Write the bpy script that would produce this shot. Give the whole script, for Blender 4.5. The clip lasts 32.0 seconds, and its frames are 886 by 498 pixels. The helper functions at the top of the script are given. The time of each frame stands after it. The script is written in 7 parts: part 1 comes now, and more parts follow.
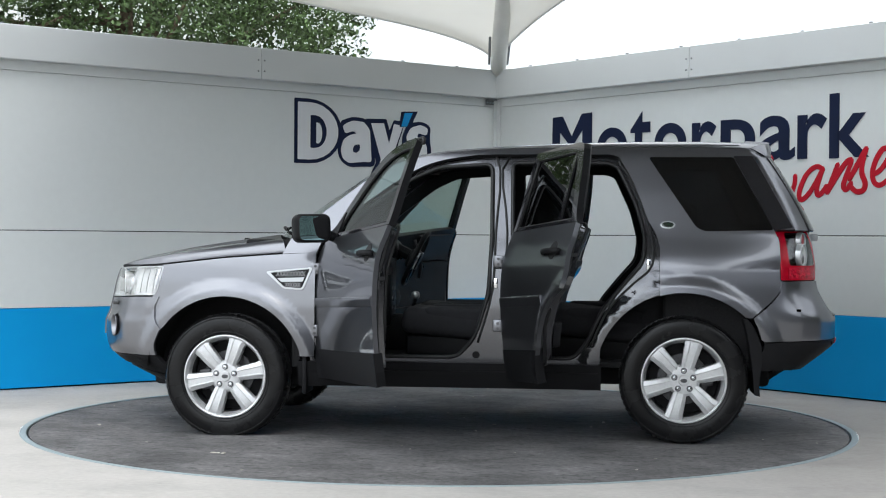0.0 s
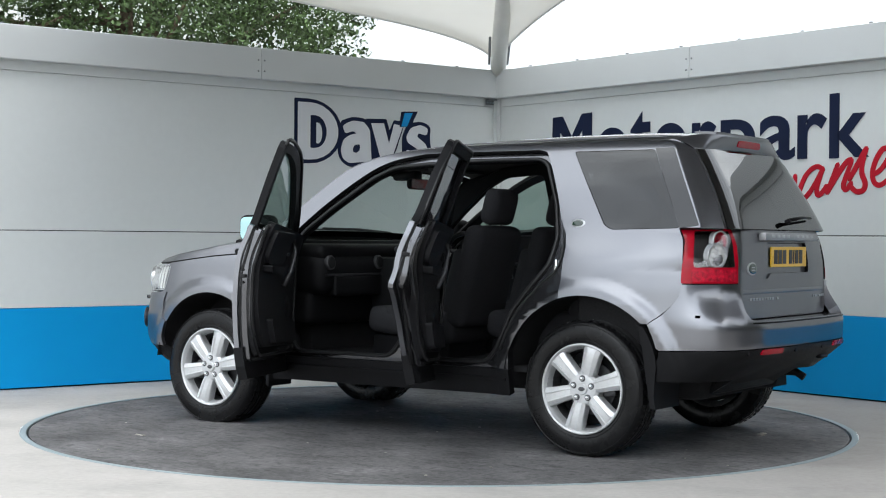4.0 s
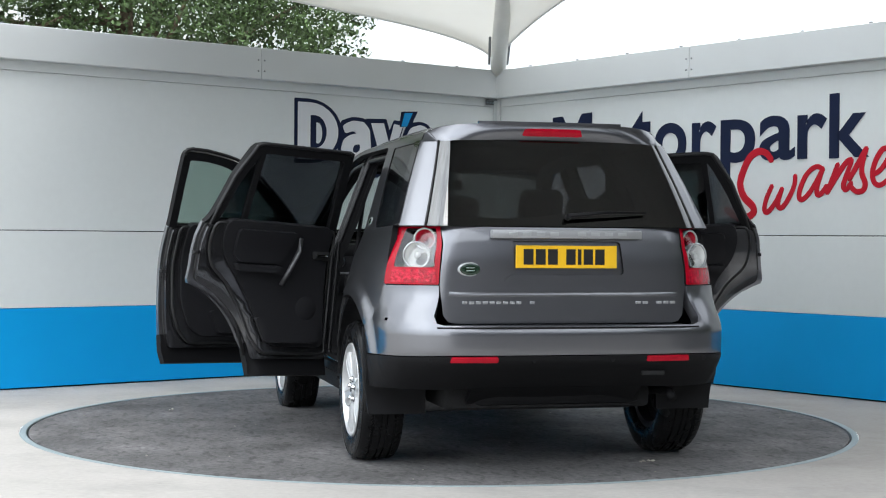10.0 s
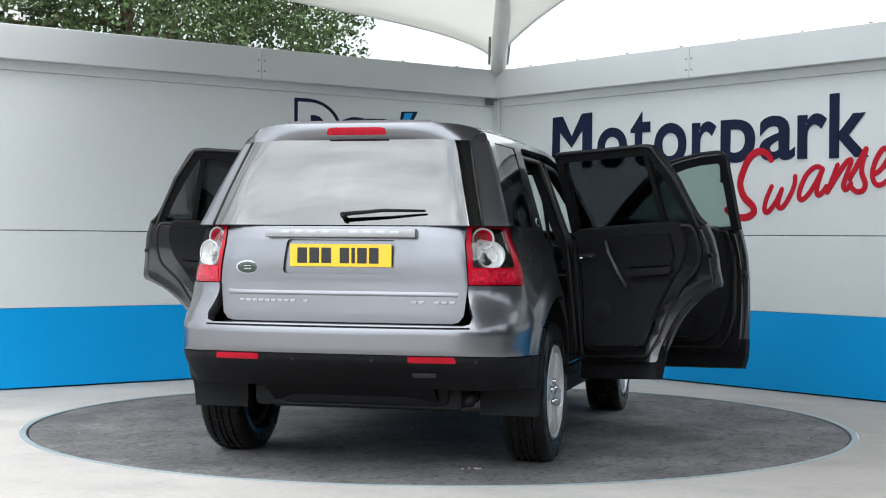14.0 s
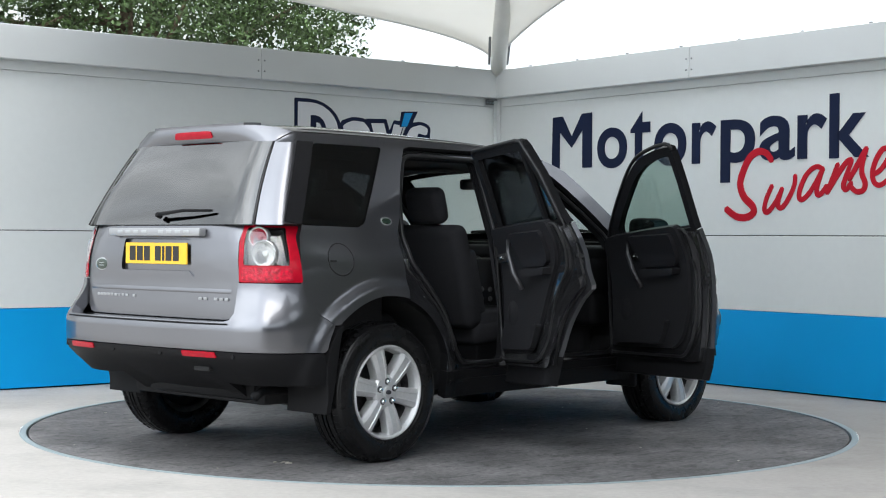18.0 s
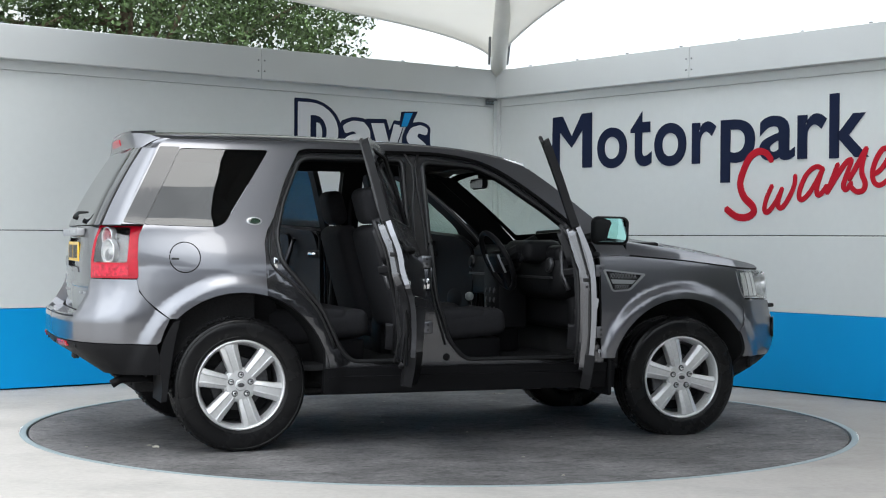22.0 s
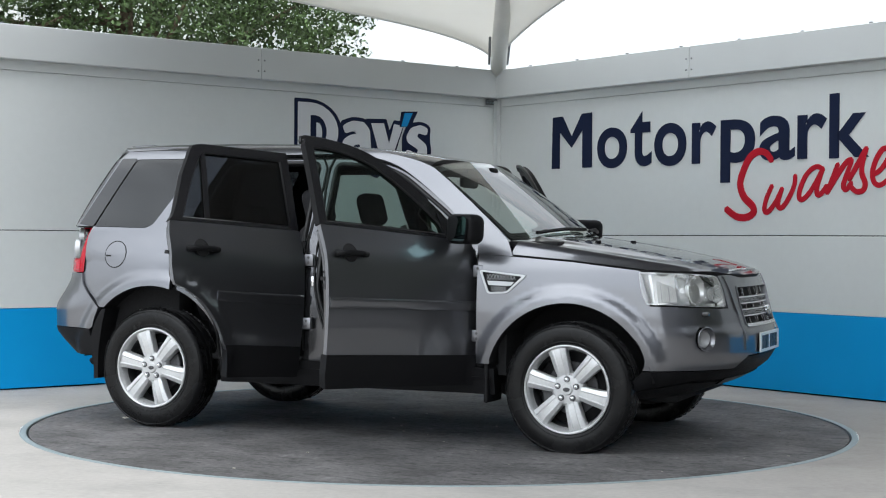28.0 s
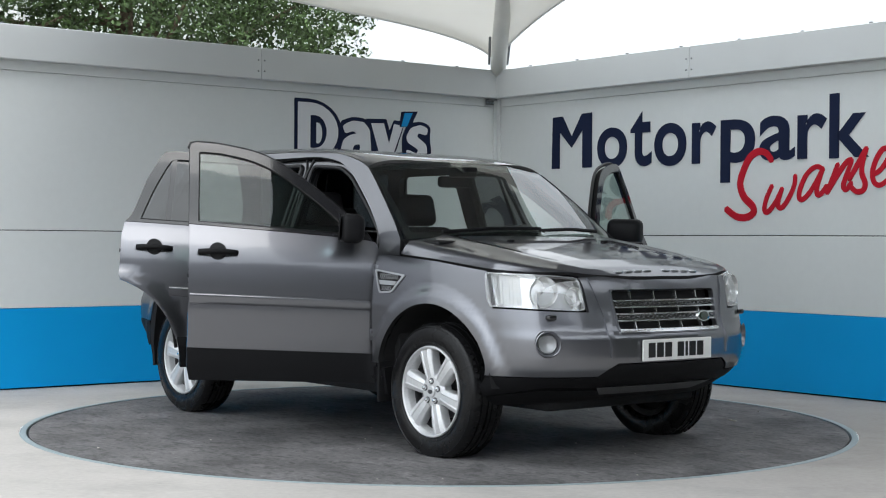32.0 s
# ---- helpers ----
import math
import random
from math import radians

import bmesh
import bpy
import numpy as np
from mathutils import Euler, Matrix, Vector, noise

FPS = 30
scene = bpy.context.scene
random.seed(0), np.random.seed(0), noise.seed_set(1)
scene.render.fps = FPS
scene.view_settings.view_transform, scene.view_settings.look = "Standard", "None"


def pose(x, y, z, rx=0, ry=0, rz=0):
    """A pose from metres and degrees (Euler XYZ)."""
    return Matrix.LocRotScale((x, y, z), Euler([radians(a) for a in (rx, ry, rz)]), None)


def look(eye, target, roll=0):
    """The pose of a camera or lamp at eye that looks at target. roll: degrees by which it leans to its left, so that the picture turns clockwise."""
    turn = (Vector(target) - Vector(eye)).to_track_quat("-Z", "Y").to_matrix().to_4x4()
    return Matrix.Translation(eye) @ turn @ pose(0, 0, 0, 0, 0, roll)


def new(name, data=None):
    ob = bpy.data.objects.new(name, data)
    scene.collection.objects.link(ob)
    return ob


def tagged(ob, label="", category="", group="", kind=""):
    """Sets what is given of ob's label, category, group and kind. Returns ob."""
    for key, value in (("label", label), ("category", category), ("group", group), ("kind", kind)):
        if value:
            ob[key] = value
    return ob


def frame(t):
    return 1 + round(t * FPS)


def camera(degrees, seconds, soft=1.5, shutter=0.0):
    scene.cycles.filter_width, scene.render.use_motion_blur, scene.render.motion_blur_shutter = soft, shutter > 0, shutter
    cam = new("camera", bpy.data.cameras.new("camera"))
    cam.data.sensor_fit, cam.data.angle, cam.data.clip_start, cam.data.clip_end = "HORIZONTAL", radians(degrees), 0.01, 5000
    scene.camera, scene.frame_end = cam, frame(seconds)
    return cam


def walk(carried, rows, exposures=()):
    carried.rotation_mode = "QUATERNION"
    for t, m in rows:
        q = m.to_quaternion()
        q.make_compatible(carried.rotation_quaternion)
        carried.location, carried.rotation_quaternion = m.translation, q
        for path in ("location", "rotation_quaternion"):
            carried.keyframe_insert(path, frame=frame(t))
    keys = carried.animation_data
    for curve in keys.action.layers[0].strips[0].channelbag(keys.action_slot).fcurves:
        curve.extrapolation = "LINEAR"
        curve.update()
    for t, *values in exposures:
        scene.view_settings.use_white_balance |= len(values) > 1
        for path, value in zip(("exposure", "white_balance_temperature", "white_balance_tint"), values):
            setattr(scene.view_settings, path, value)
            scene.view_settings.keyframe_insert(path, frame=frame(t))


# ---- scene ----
# A car with its doors open turns on a turntable before two walls that meet in a corner.
# Origin: centre of the turntable, at its top. The camera stands still.
EYE, AHEAD = Vector((0.0, -9.782, 1.148)), Vector((0.0016456, 0.99998465, -0.00529003))
# the camera's own exposure drifts a little with the passing clouds
EXPOSURES = ((0.0, -1.57), (3.0, -1.57), (7.0, -1.41), (9.0, -1.41), (11.0, -1.49), (12.0, -1.58), (13.0, -1.55), (14.0, -1.37), (16.0, -1.39), (19.0, -1.42), (22.0, -1.45), (24.0, -1.47), (25.0, -1.59), (28.0, -1.69), (30.0, -1.7), (32.0, -1.7))
cam = camera(31.93, 32.0, soft=1.1)
VIEW = look(EYE, EYE + AHEAD, 0.408)
walk(cam, [(0.0, VIEW), (32.0, VIEW)], EXPOSURES)

# ---- light ----
SUN_UP, SUN_TURN = 56.0, 148.0


def sky():
    world = bpy.data.worlds.new("sky")
    scene.world = world
    world.use_nodes = True
    nodes, links = world.node_tree.nodes, world.node_tree.links
    nodes.clear()
    out = nodes.new("ShaderNodeOutputWorld")
    back = nodes.new("ShaderNodeBackground")
    tex = nodes.new("ShaderNodeTexSky")
    tex.sky_type = "NISHITA"
    tex.sun_disc = False
    tex.sun_elevation, tex.sun_rotation = radians(SUN_UP), radians(SUN_TURN)
    coord = nodes.new("ShaderNodeTexCoord")
    clouds = nodes.new("ShaderNodeTexNoise")
    clouds.inputs["Scale"].default_value = 3.2
    clouds.inputs["Detail"].default_value = 6
    clouds.inputs["Roughness"].default_value = 0.55
    ramp = nodes.new("ShaderNodeValToRGB")
    ramp.color_ramp.elements[0].position, ramp.color_ramp.elements[1].position = 0.38, 0.60
    ramp.color_ramp.elements[0].color = (0.60, 0.60, 0.60, 1)
    mix = nodes.new("ShaderNodeMixRGB")
    mix.inputs["Color2"].default_value = (15.4, 16.3, 17.0, 1)
    back.inputs["Strength"].default_value = 0.14
    links.new(coord.outputs["Generated"], clouds.inputs["Vector"])
    links.new(clouds.outputs["Fac"], ramp.inputs["Fac"])
    links.new(ramp.outputs["Color"], mix.inputs["Fac"])
    links.new(tex.outputs["Color"], mix.inputs["Color1"])
    # thin cloud is brighter on the sun's side of the sky
    way = Vector((math.sin(radians(208)), math.cos(radians(208)), math.tan(radians(42)))).normalized()
    near = nodes.new("ShaderNodeVectorMath")
    near.operation = "DOT_PRODUCT"
    near.inputs[1].default_value = way
    near_c = nodes.new("ShaderNodeClamp")
    halo = nodes.new("ShaderNodeMath")
    halo.operation = "POWER"
    halo.inputs[1].default_value = 3.5
    lift = nodes.new("ShaderNodeMath")
    lift.operation = "MULTIPLY_ADD"
    lift.inputs[1].default_value = 2.9
    # an overcast sky grows brighter towards the zenith
    rise = nodes.new("ShaderNodeSeparateXYZ")
    zenith = nodes.new("ShaderNodeMath")
    zenith.operation = "MULTIPLY_ADD"
    zenith.inputs[1].default_value, zenith.inputs[2].default_value = 1.1, 1.92
    glow = nodes.new("ShaderNodeVectorMath")
    glow.operation = "SCALE"
    links.new(coord.outputs["Generated"], near.inputs[0])
    links.new(near.outputs["Value"], near_c.inputs["Value"])
    links.new(near_c.outputs["Result"], halo.inputs[0])
    links.new(halo.outputs["Value"], lift.inputs[0])
    links.new(coord.outputs["Generated"], rise.inputs[0])
    links.new(rise.outputs["Z"], zenith.inputs[0])
    links.new(zenith.outputs["Value"], lift.inputs[2])
    links.new(mix.outputs["Color"], glow.inputs[0])
    # and brightest where the sun itself stands behind the cloud
    disc = Vector((math.sin(radians(SUN_TURN)), math.cos(radians(SUN_TURN)), math.tan(radians(SUN_UP)))).normalized()
    spot = nodes.new("ShaderNodeVectorMath")
    spot.operation = "DOT_PRODUCT"
    spot.inputs[1].default_value = disc
    spot_c = nodes.new("ShaderNodeClamp")
    spot_p = nodes.new("ShaderNodeMath")
    spot_p.operation = "POWER"
    spot_p.inputs[1].default_value = 55
    spot_m = nodes.new("ShaderNodeMath")
    spot_m.operation = "MULTIPLY_ADD"
    spot_m.inputs[1].default_value = 0.5
    links.new(coord.outputs["Generated"], spot.inputs[0])
    links.new(spot.outputs["Value"], spot_c.inputs["Value"])
    links.new(spot_c.outputs["Result"], spot_p.inputs[0])
    links.new(spot_p.outputs["Value"], spot_m.inputs[0])
    links.new(lift.outputs["Value"], spot_m.inputs[2])
    # broken cloud: lighter and darker banks all over
    banks = nodes.new("ShaderNodeTexNoise")
    banks.inputs["Scale"].default_value = 9.0
    banks.inputs["Detail"].default_value = 5
    banks.inputs["Distortion"].default_value = 0.4
    span = nodes.new("ShaderNodeMapRange")
    span.inputs["From Min"].default_value, span.inputs["From Max"].default_value = 0.36, 0.64
    span.inputs["To Min"].default_value, span.inputs["To Max"].default_value = 0.88, 1.16
    bank_m = nodes.new("ShaderNodeMath")
    bank_m.operation = "MULTIPLY"
    links.new(coord.outputs["Generated"], banks.inputs["Vector"])
    links.new(banks.outputs["Fac"], span.inputs["Value"])
    links.new(spot_m.outputs["Value"], bank_m.inputs[0])
    links.new(span.outputs["Result"], bank_m.inputs[1])
    links.new(bank_m.outputs["Value"], glow.inputs["Scale"])
    links.new(glow.outputs["Vector"], back.inputs["Color"])
    links.new(back.outputs["Background"], out.inputs["Surface"])


sky()
sun = new("sun", bpy.data.lights.new("sun", "SUN"))
sun.data.energy, sun.data.angle, sun.data.color = 2.0, radians(30), (1.0, 0.97, 0.92)
sun.matrix_world = look((0, 0, 0), (-math.sin(radians(SUN_TURN)), -math.cos(radians(SUN_TURN)), -math.tan(radians(SUN_UP))))

# ---- materials ----


def add_spots(mat, size, low, high, shade, stretch=1.0):
    """Multiplies a colour by sparse stains of their own shape."""
    nodes, links = mat.node_tree.nodes, mat.node_tree.links
    base = nodes["Principled BSDF"]
    before = base.inputs["Base Color"].links[0].from_socket
    coord = nodes.new("ShaderNodeTexCoord")
    mapping = nodes.new("ShaderNodeMapping")
    mapping.inputs["Scale"].default_value = (1, stretch, 1)
    mapping.inputs["Rotation"].default_value = (0, 0, 0.6)
    tex = nodes.new("ShaderNodeTexNoise")
    tex.inputs["Scale"].default_value, tex.inputs["Detail"].default_value, tex.inputs["Roughness"].default_value = size, 4, 0.6
    span = nodes.new("ShaderNodeMapRange")
    span.inputs["From Min"].default_value, span.inputs["From Max"].default_value = low, high
    span.inputs["To Min"].default_value, span.inputs["To Max"].default_value = 1.0, shade
    mix = nodes.new("ShaderNodeMixRGB")
    mix.blend_type = "MULTIPLY"
    mix.inputs["Fac"].default_value = 1
    links.new(coord.outputs["Object"], mapping.inputs["Vector"])
    links.new(mapping.outputs["Vector"], tex.inputs["Vector"])
    links.new(tex.outputs["Fac"], span.inputs["Value"])
    links.new(before, mix.inputs["Color1"])
    links.new(span.outputs["Result"], mix.inputs["Color2"])
    links.new(mix.outputs["Color"], base.inputs["Base Color"])


def material(name, colour, rough=0.5, metal=0.0, coat=0.0, trans=0.0, ior=1.45, glow=0.0, spec=0.5,
             grain=0.0, grain_size=60.0, blotch=0.0, blotch_size=2.0, bump=0.0, bump_size=200.0, spread=0.0, object_space=True):
    """A procedural surface: colour with coarse blotches and fine grain, roughness, fine relief."""
    mat = bpy.data.materials.new(name)
    mat.use_nodes = True
    nodes, links = mat.node_tree.nodes, mat.node_tree.links
    base = nodes["Principled BSDF"]
    base.inputs["Base Color"].default_value = (*colour, 1)
    base.inputs["Roughness"].default_value = rough
    base.inputs["Metallic"].default_value = metal
    base.inputs["Coat Weight"].default_value = coat
    base.inputs["Coat Roughness"].default_value = 0.04
    base.inputs["Transmission Weight"].default_value = trans
    base.inputs["IOR"].default_value = ior
    base.inputs["Specular IOR Level"].default_value = spec
    if glow:
        base.inputs["Emission Color"].default_value = (*colour, 1)
        base.inputs["Emission Strength"].default_value = glow
    coord = nodes.new("ShaderNodeTexCoord")
    place = coord.outputs["Object"]
    value = None
    for amount, size, detail in ((blotch, blotch_size, 5), (grain, grain_size, 3)):
        if not amount:
            continue
        tex = nodes.new("ShaderNodeTexNoise")
        tex.inputs["Scale"].default_value, tex.inputs["Detail"].default_value = size, detail
        links.new(place, tex.inputs["Vector"])
        span = nodes.new("ShaderNodeMapRange")
        span.inputs["From Min"].default_value, span.inputs["From Max"].default_value = 0.3, 0.7
        span.inputs["To Min"].default_value, span.inputs["To Max"].default_value = 1 - amount, 1 + amount
        links.new(tex.outputs["Fac"], span.inputs["Value"])
        if value:
            times = nodes.new("ShaderNodeMath")
            times.operation = "MULTIPLY"
            links.new(value, times.inputs[0])
            links.new(span.outputs["Result"], times.inputs[1])
            value = times.outputs["Value"]
        else:
            value = span.outputs["Result"]
    if spread:
        info = nodes.new("ShaderNodeNewGeometry")
        span = nodes.new("ShaderNodeMapRange")
        span.inputs["To Min"].default_value, span.inputs["To Max"].default_value = 1 - spread, 1 + spread
        links.new(info.outputs["Random Per Island"], span.inputs["Value"])
        value = span.outputs["Result"]
    if value:
        tint = nodes.new("ShaderNodeMixRGB")
        tint.blend_type = "MULTIPLY"
        tint.inputs["Fac"].default_value = 1
        tint.inputs["Color1"].default_value = (*colour, 1)
        links.new(value, tint.inputs["Color2"])
        links.new(tint.outputs["Color"], base.inputs["Base Color"])
    if bump:
        tex = nodes.new("ShaderNodeTexNoise")
        tex.inputs["Scale"].default_value, tex.inputs["Detail"].default_value = bump_size, 4
        links.new(place, tex.inputs["Vector"])
        relief = nodes.new("ShaderNodeBump")
        relief.inputs["Strength"].default_value, relief.inputs["Distance"].default_value = bump, 0.01
        links.new(tex.outputs["Fac"], relief.inputs["Height"])
        links.new(relief.outputs["Normal"], base.inputs["Normal"])
    return mat


CONCRETE = material("concrete", (0.435, 0.412, 0.385), 0.85, grain=0.05, grain_size=30, blotch=0.10, blotch_size=0.9, bump=0.15, bump_size=90)
DECK = material("deck", (0.124, 0.119, 0.118), 0.75, grain=0.30, grain_size=32, blotch=0.42, blotch_size=1.9, bump=0.25, bump_size=120)
add_spots(CONCRETE, 1.3, 0.50, 0.66, 0.86)
add_spots(CONCRETE, 14, 0.66, 0.74, 0.80)
add_spots(DECK, 7, 0.55, 0.62, 0.62, 2.2)
add_spots(DECK, 2.3, 0.52, 0.64, 0.80, 1.6)
add_spots(DECK, 19, 0.60, 0.66, 0.60)
add_spots(DECK, 4.0, 0.54, 0.64, 1.22, 1.3)


def add_darker_side(mat, start, end, shade):
    """Darkens the colour towards one side of the yard, with a ragged border."""
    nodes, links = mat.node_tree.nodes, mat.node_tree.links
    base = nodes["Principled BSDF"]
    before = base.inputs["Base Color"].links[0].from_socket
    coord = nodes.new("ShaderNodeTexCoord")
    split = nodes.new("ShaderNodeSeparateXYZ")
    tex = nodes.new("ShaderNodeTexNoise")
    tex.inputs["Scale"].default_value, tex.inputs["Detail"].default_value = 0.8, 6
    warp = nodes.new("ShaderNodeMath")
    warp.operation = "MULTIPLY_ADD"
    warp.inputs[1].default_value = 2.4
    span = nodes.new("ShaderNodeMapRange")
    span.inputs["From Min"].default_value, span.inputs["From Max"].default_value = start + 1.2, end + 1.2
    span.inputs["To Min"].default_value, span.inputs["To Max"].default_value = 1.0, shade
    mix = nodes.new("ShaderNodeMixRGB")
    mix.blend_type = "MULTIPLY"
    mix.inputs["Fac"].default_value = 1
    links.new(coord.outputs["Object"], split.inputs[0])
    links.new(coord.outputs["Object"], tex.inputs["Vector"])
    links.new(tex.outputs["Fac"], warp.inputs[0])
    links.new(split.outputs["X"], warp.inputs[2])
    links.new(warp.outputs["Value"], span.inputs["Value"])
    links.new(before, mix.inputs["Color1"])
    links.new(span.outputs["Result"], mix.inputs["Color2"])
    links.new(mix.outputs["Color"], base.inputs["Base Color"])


add_darker_side(CONCRETE, 0.6, 3.0, 0.70)
ASPHALT = material("asphalt", (0.055, 0.055, 0.058), 0.85, grain=0.2, grain_size=60, blotch=0.15, blotch_size=0.6)
STEEL = material("steel", (0.30, 0.36, 0.38), 0.55, 0.3, grain=0.1)
GAP = material("gap", (0.01, 0.01, 0.011), 0.8)
CLADDING = material("cladding", (0.64, 0.665, 0.66), 0.42, blotch=0.025, blotch_size=0.7, grain=0.012, grain_size=15)
FASCIA = material("fascia", (0.55, 0.57, 0.57), 0.4, blotch=0.03, blotch_size=0.8)
BLUE = material("blue_paint", (0.0, 0.31, 0.68), 0.55, spec=0.25, blotch=0.04, blotch_size=1.2)
NAVY = material("navy_film", (0.006, 0.012, 0.040), 0.55, spec=0.2, blotch=0.1, blotch_size=3)
RED = material("red_film", (0.45, 0.008, 0.022), 0.55, spec=0.2, blotch=0.06, blotch_size=3)
WHITE = material("white_film", (0.66, 0.67, 0.69), 0.4, blotch=0.02)
SKY_BLUE = material("sky_blue_film", (0.01, 0.32, 0.70), 0.5, spec=0.25, blotch=0.05)
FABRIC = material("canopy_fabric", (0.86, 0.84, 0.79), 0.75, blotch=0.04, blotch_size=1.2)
# same cloth in grey: the underside's shade is put into the colour
SHADED_FABRIC = material("shaded_fabric", (0.23, 0.23, 0.225), 0.8, blotch=0.06, blotch_size=1.2)
MAST = material("white_steel", (0.72, 0.72, 0.69), 0.4, blotch=0.05, blotch_size=4)
SLATE = material("dark_cladding", (0.078, 0.086, 0.108), 0.5, blotch=0.06, blotch_size=0.5)
DARK_PANE = material("dark_pane", (0.012, 0.013, 0.015), 0.1, blotch=0.05)
ZINC = material("zinc", (0.20, 0.21, 0.22), 0.5, 0.6, grain=0.2)


def let_light_through(mat, share, colour):
    """Cloth: part of the light that falls on one side leaves on the other."""
    nodes, links = mat.node_tree.nodes, mat.node_tree.links
    thin = nodes.new("ShaderNodeBsdfTranslucent")
    thin.inputs["Color"].default_value = (*colour, 1)
    mix = nodes.new("ShaderNodeMixShader")
    mix.inputs["Fac"].default_value = share
    links.new(nodes["Principled BSDF"].outputs["BSDF"], mix.inputs[1])
    links.new(thin.outputs["BSDF"], mix.inputs[2])
    links.new(mix.outputs["Shader"], nodes["Material Output"].inputs["Surface"])


let_light_through(FABRIC, 0.30, (0.8, 0.78, 0.72))
BARK = material("bark", (0.12, 0.09, 0.06), 0.9, grain=0.3, grain_size=20, bump=0.6, bump_size=30)
LEAF = material("leaf", (0.064, 0.108, 0.034), 0.55, spread=0.65)
DARK_LEAF = material("dark_leaf", (0.045, 0.065, 0.022), 0.6, spread=0.5)
GRIT = material("grit", (0.35, 0.33, 0.29), 0.9, spread=0.4)

# ---- mesh helpers ----


def link_mesh(name, bm, mat, parent=None, label="", smooth=False):
    data = bpy.data.meshes.new(name)
    bm.normal_update()
    bm.to_mesh(data)
    bm.free()
    for m in mat if isinstance(mat, (list, tuple)) else [mat]:
        data.materials.append(m)
    if smooth:
        for f in data.polygons:
            f.use_smooth = True
    ob = new(name, data)
    ob.parent = parent
    if label:
        ob["label"] = label
    return ob


def part(name, bm, mat, parent, label="", smooth=False):
    """ONE mesh object under a thing or under a part."""
    return link_mesh(name, bm, mat, parent, label, smooth)


def box(bm, x0, x1, y0, y1, z0, z1, bevel=0.0, m=None, segments=2):
    made = bmesh.ops.create_cube(bm, size=1)["verts"]
    for v in made:
        v.co = Vector((x0 + (v.co.x + 0.5) * (x1 - x0), y0 + (v.co.y + 0.5) * (y1 - y0), z0 + (v.co.z + 0.5) * (z1 - z0)))
    if bevel:
        edges = list({e for v in made for e in v.link_edges})
        got = bmesh.ops.bevel(bm, geom=edges, offset=bevel, segments=segments, affect="EDGES", profile=0.5)
        made = list({v for f in got["faces"] for v in f.verts} | {v for v in made if v.is_valid})
    if m is not None:
        bmesh.ops.transform(bm, matrix=m, verts=made)
    return made


def prism(bm, outline, z0, z1, m=None):
    """An upright prism over a closed outline of (x, y) points."""
    lo = [bm.verts.new((x, y, z0)) for x, y in outline]
    hi = [bm.verts.new((x, y, z1)) for x, y in outline]
    n = len(outline)
    bm.faces.new(hi)
    bm.faces.new(lo[::-1])
    for i in range(n):
        bm.faces.new((lo[i], lo[(i + 1) % n], hi[(i + 1) % n], hi[i]))
    if m is not None:
        bmesh.ops.transform(bm, matrix=m, verts=lo + hi)
    return lo + hi


def lathe(bm, profile, steps=48, m=None, closed=False):
    """Turns a profile of (radius, along) round the y axis."""
    rings = []
    for r, a in profile:
        rings.append([bm.verts.new((r * math.cos(2 * math.pi * k / steps), a, r * math.sin(2 * math.pi * k / steps))) for k in range(steps)])
    pairs = list(zip(rings, rings[1:])) + ([(rings[-1], rings[0])] if closed else [])
    for a, b in pairs:
        for k in range(steps):
            bm.faces.new((a[k], a[(k + 1) % steps], b[(k + 1) % steps], b[k]))
    made = [v for ring in rings for v in ring]
    if m is not None:
        bmesh.ops.transform(bm, matrix=m, verts=made)
    return made


def tube(bm, points, radius, sides=8, taper=None):
    """A round bar along a line of points."""
    points = [Vector(q) for q in points]
    rings = []
    up = Vector((0, 0, 1))
    for i, q in enumerate(points):
        way = (points[min(i + 1, len(points) - 1)] - points[max(i - 1, 0)]).normalized()
        side = way.cross(up if abs(way.z) < 0.95 else Vector((0, 1, 0))).normalized()
        top = side.cross(way)
        r = radius if taper is None else radius + (taper - radius) * i / max(1, len(points) - 1)
        rings.append([bm.verts.new(q + r * (math.cos(2 * math.pi * k / sides) * side + math.sin(2 * math.pi * k / sides) * top)) for k in range(sides)])
    for a, b in zip(rings, rings[1:]):
        for k in range(sides):
            bm.faces.new((a[k], a[(k + 1) % sides], b[(k + 1) % sides], b[k]))
    bm.faces.new(rings[0][::-1])
    bm.faces.new(rings[-1])


def smooth_by_angle(ob, degrees=35):
    for f in ob.data.polygons:
        f.use_smooth = True
    ob.data.set_sharp_from_angle(angle=radians(degrees))
    return ob


def bow(points, n=8):
    """A smooth line through open points."""
    p = [Vector((*q, 0)) for q in points]
    out = []
    for i in range(len(p) - 1):
        a, b, c, d = p[max(i - 1, 0)], p[i], p[i + 1], p[min(i + 2, len(p) - 1)]
        for k in range(n):
            t = k / n
            q = 0.5 * ((2 * b) + (c - a) * t + (2 * a - 5 * b + 4 * c - d) * t * t + (3 * b - a - 3 * c + d) * t ** 3)
            out.append((q.x, q.y))
    out.append((p[-1].x, p[-1].y))
    return out


def arc(cx, cz, r, a0, a1, n=16):
    return [(cx + r * math.cos(radians(a0 + (a1 - a0) * k / n)), cz + r * math.sin(radians(a0 + (a1 - a0) * k / n))) for k in range(n + 1)]


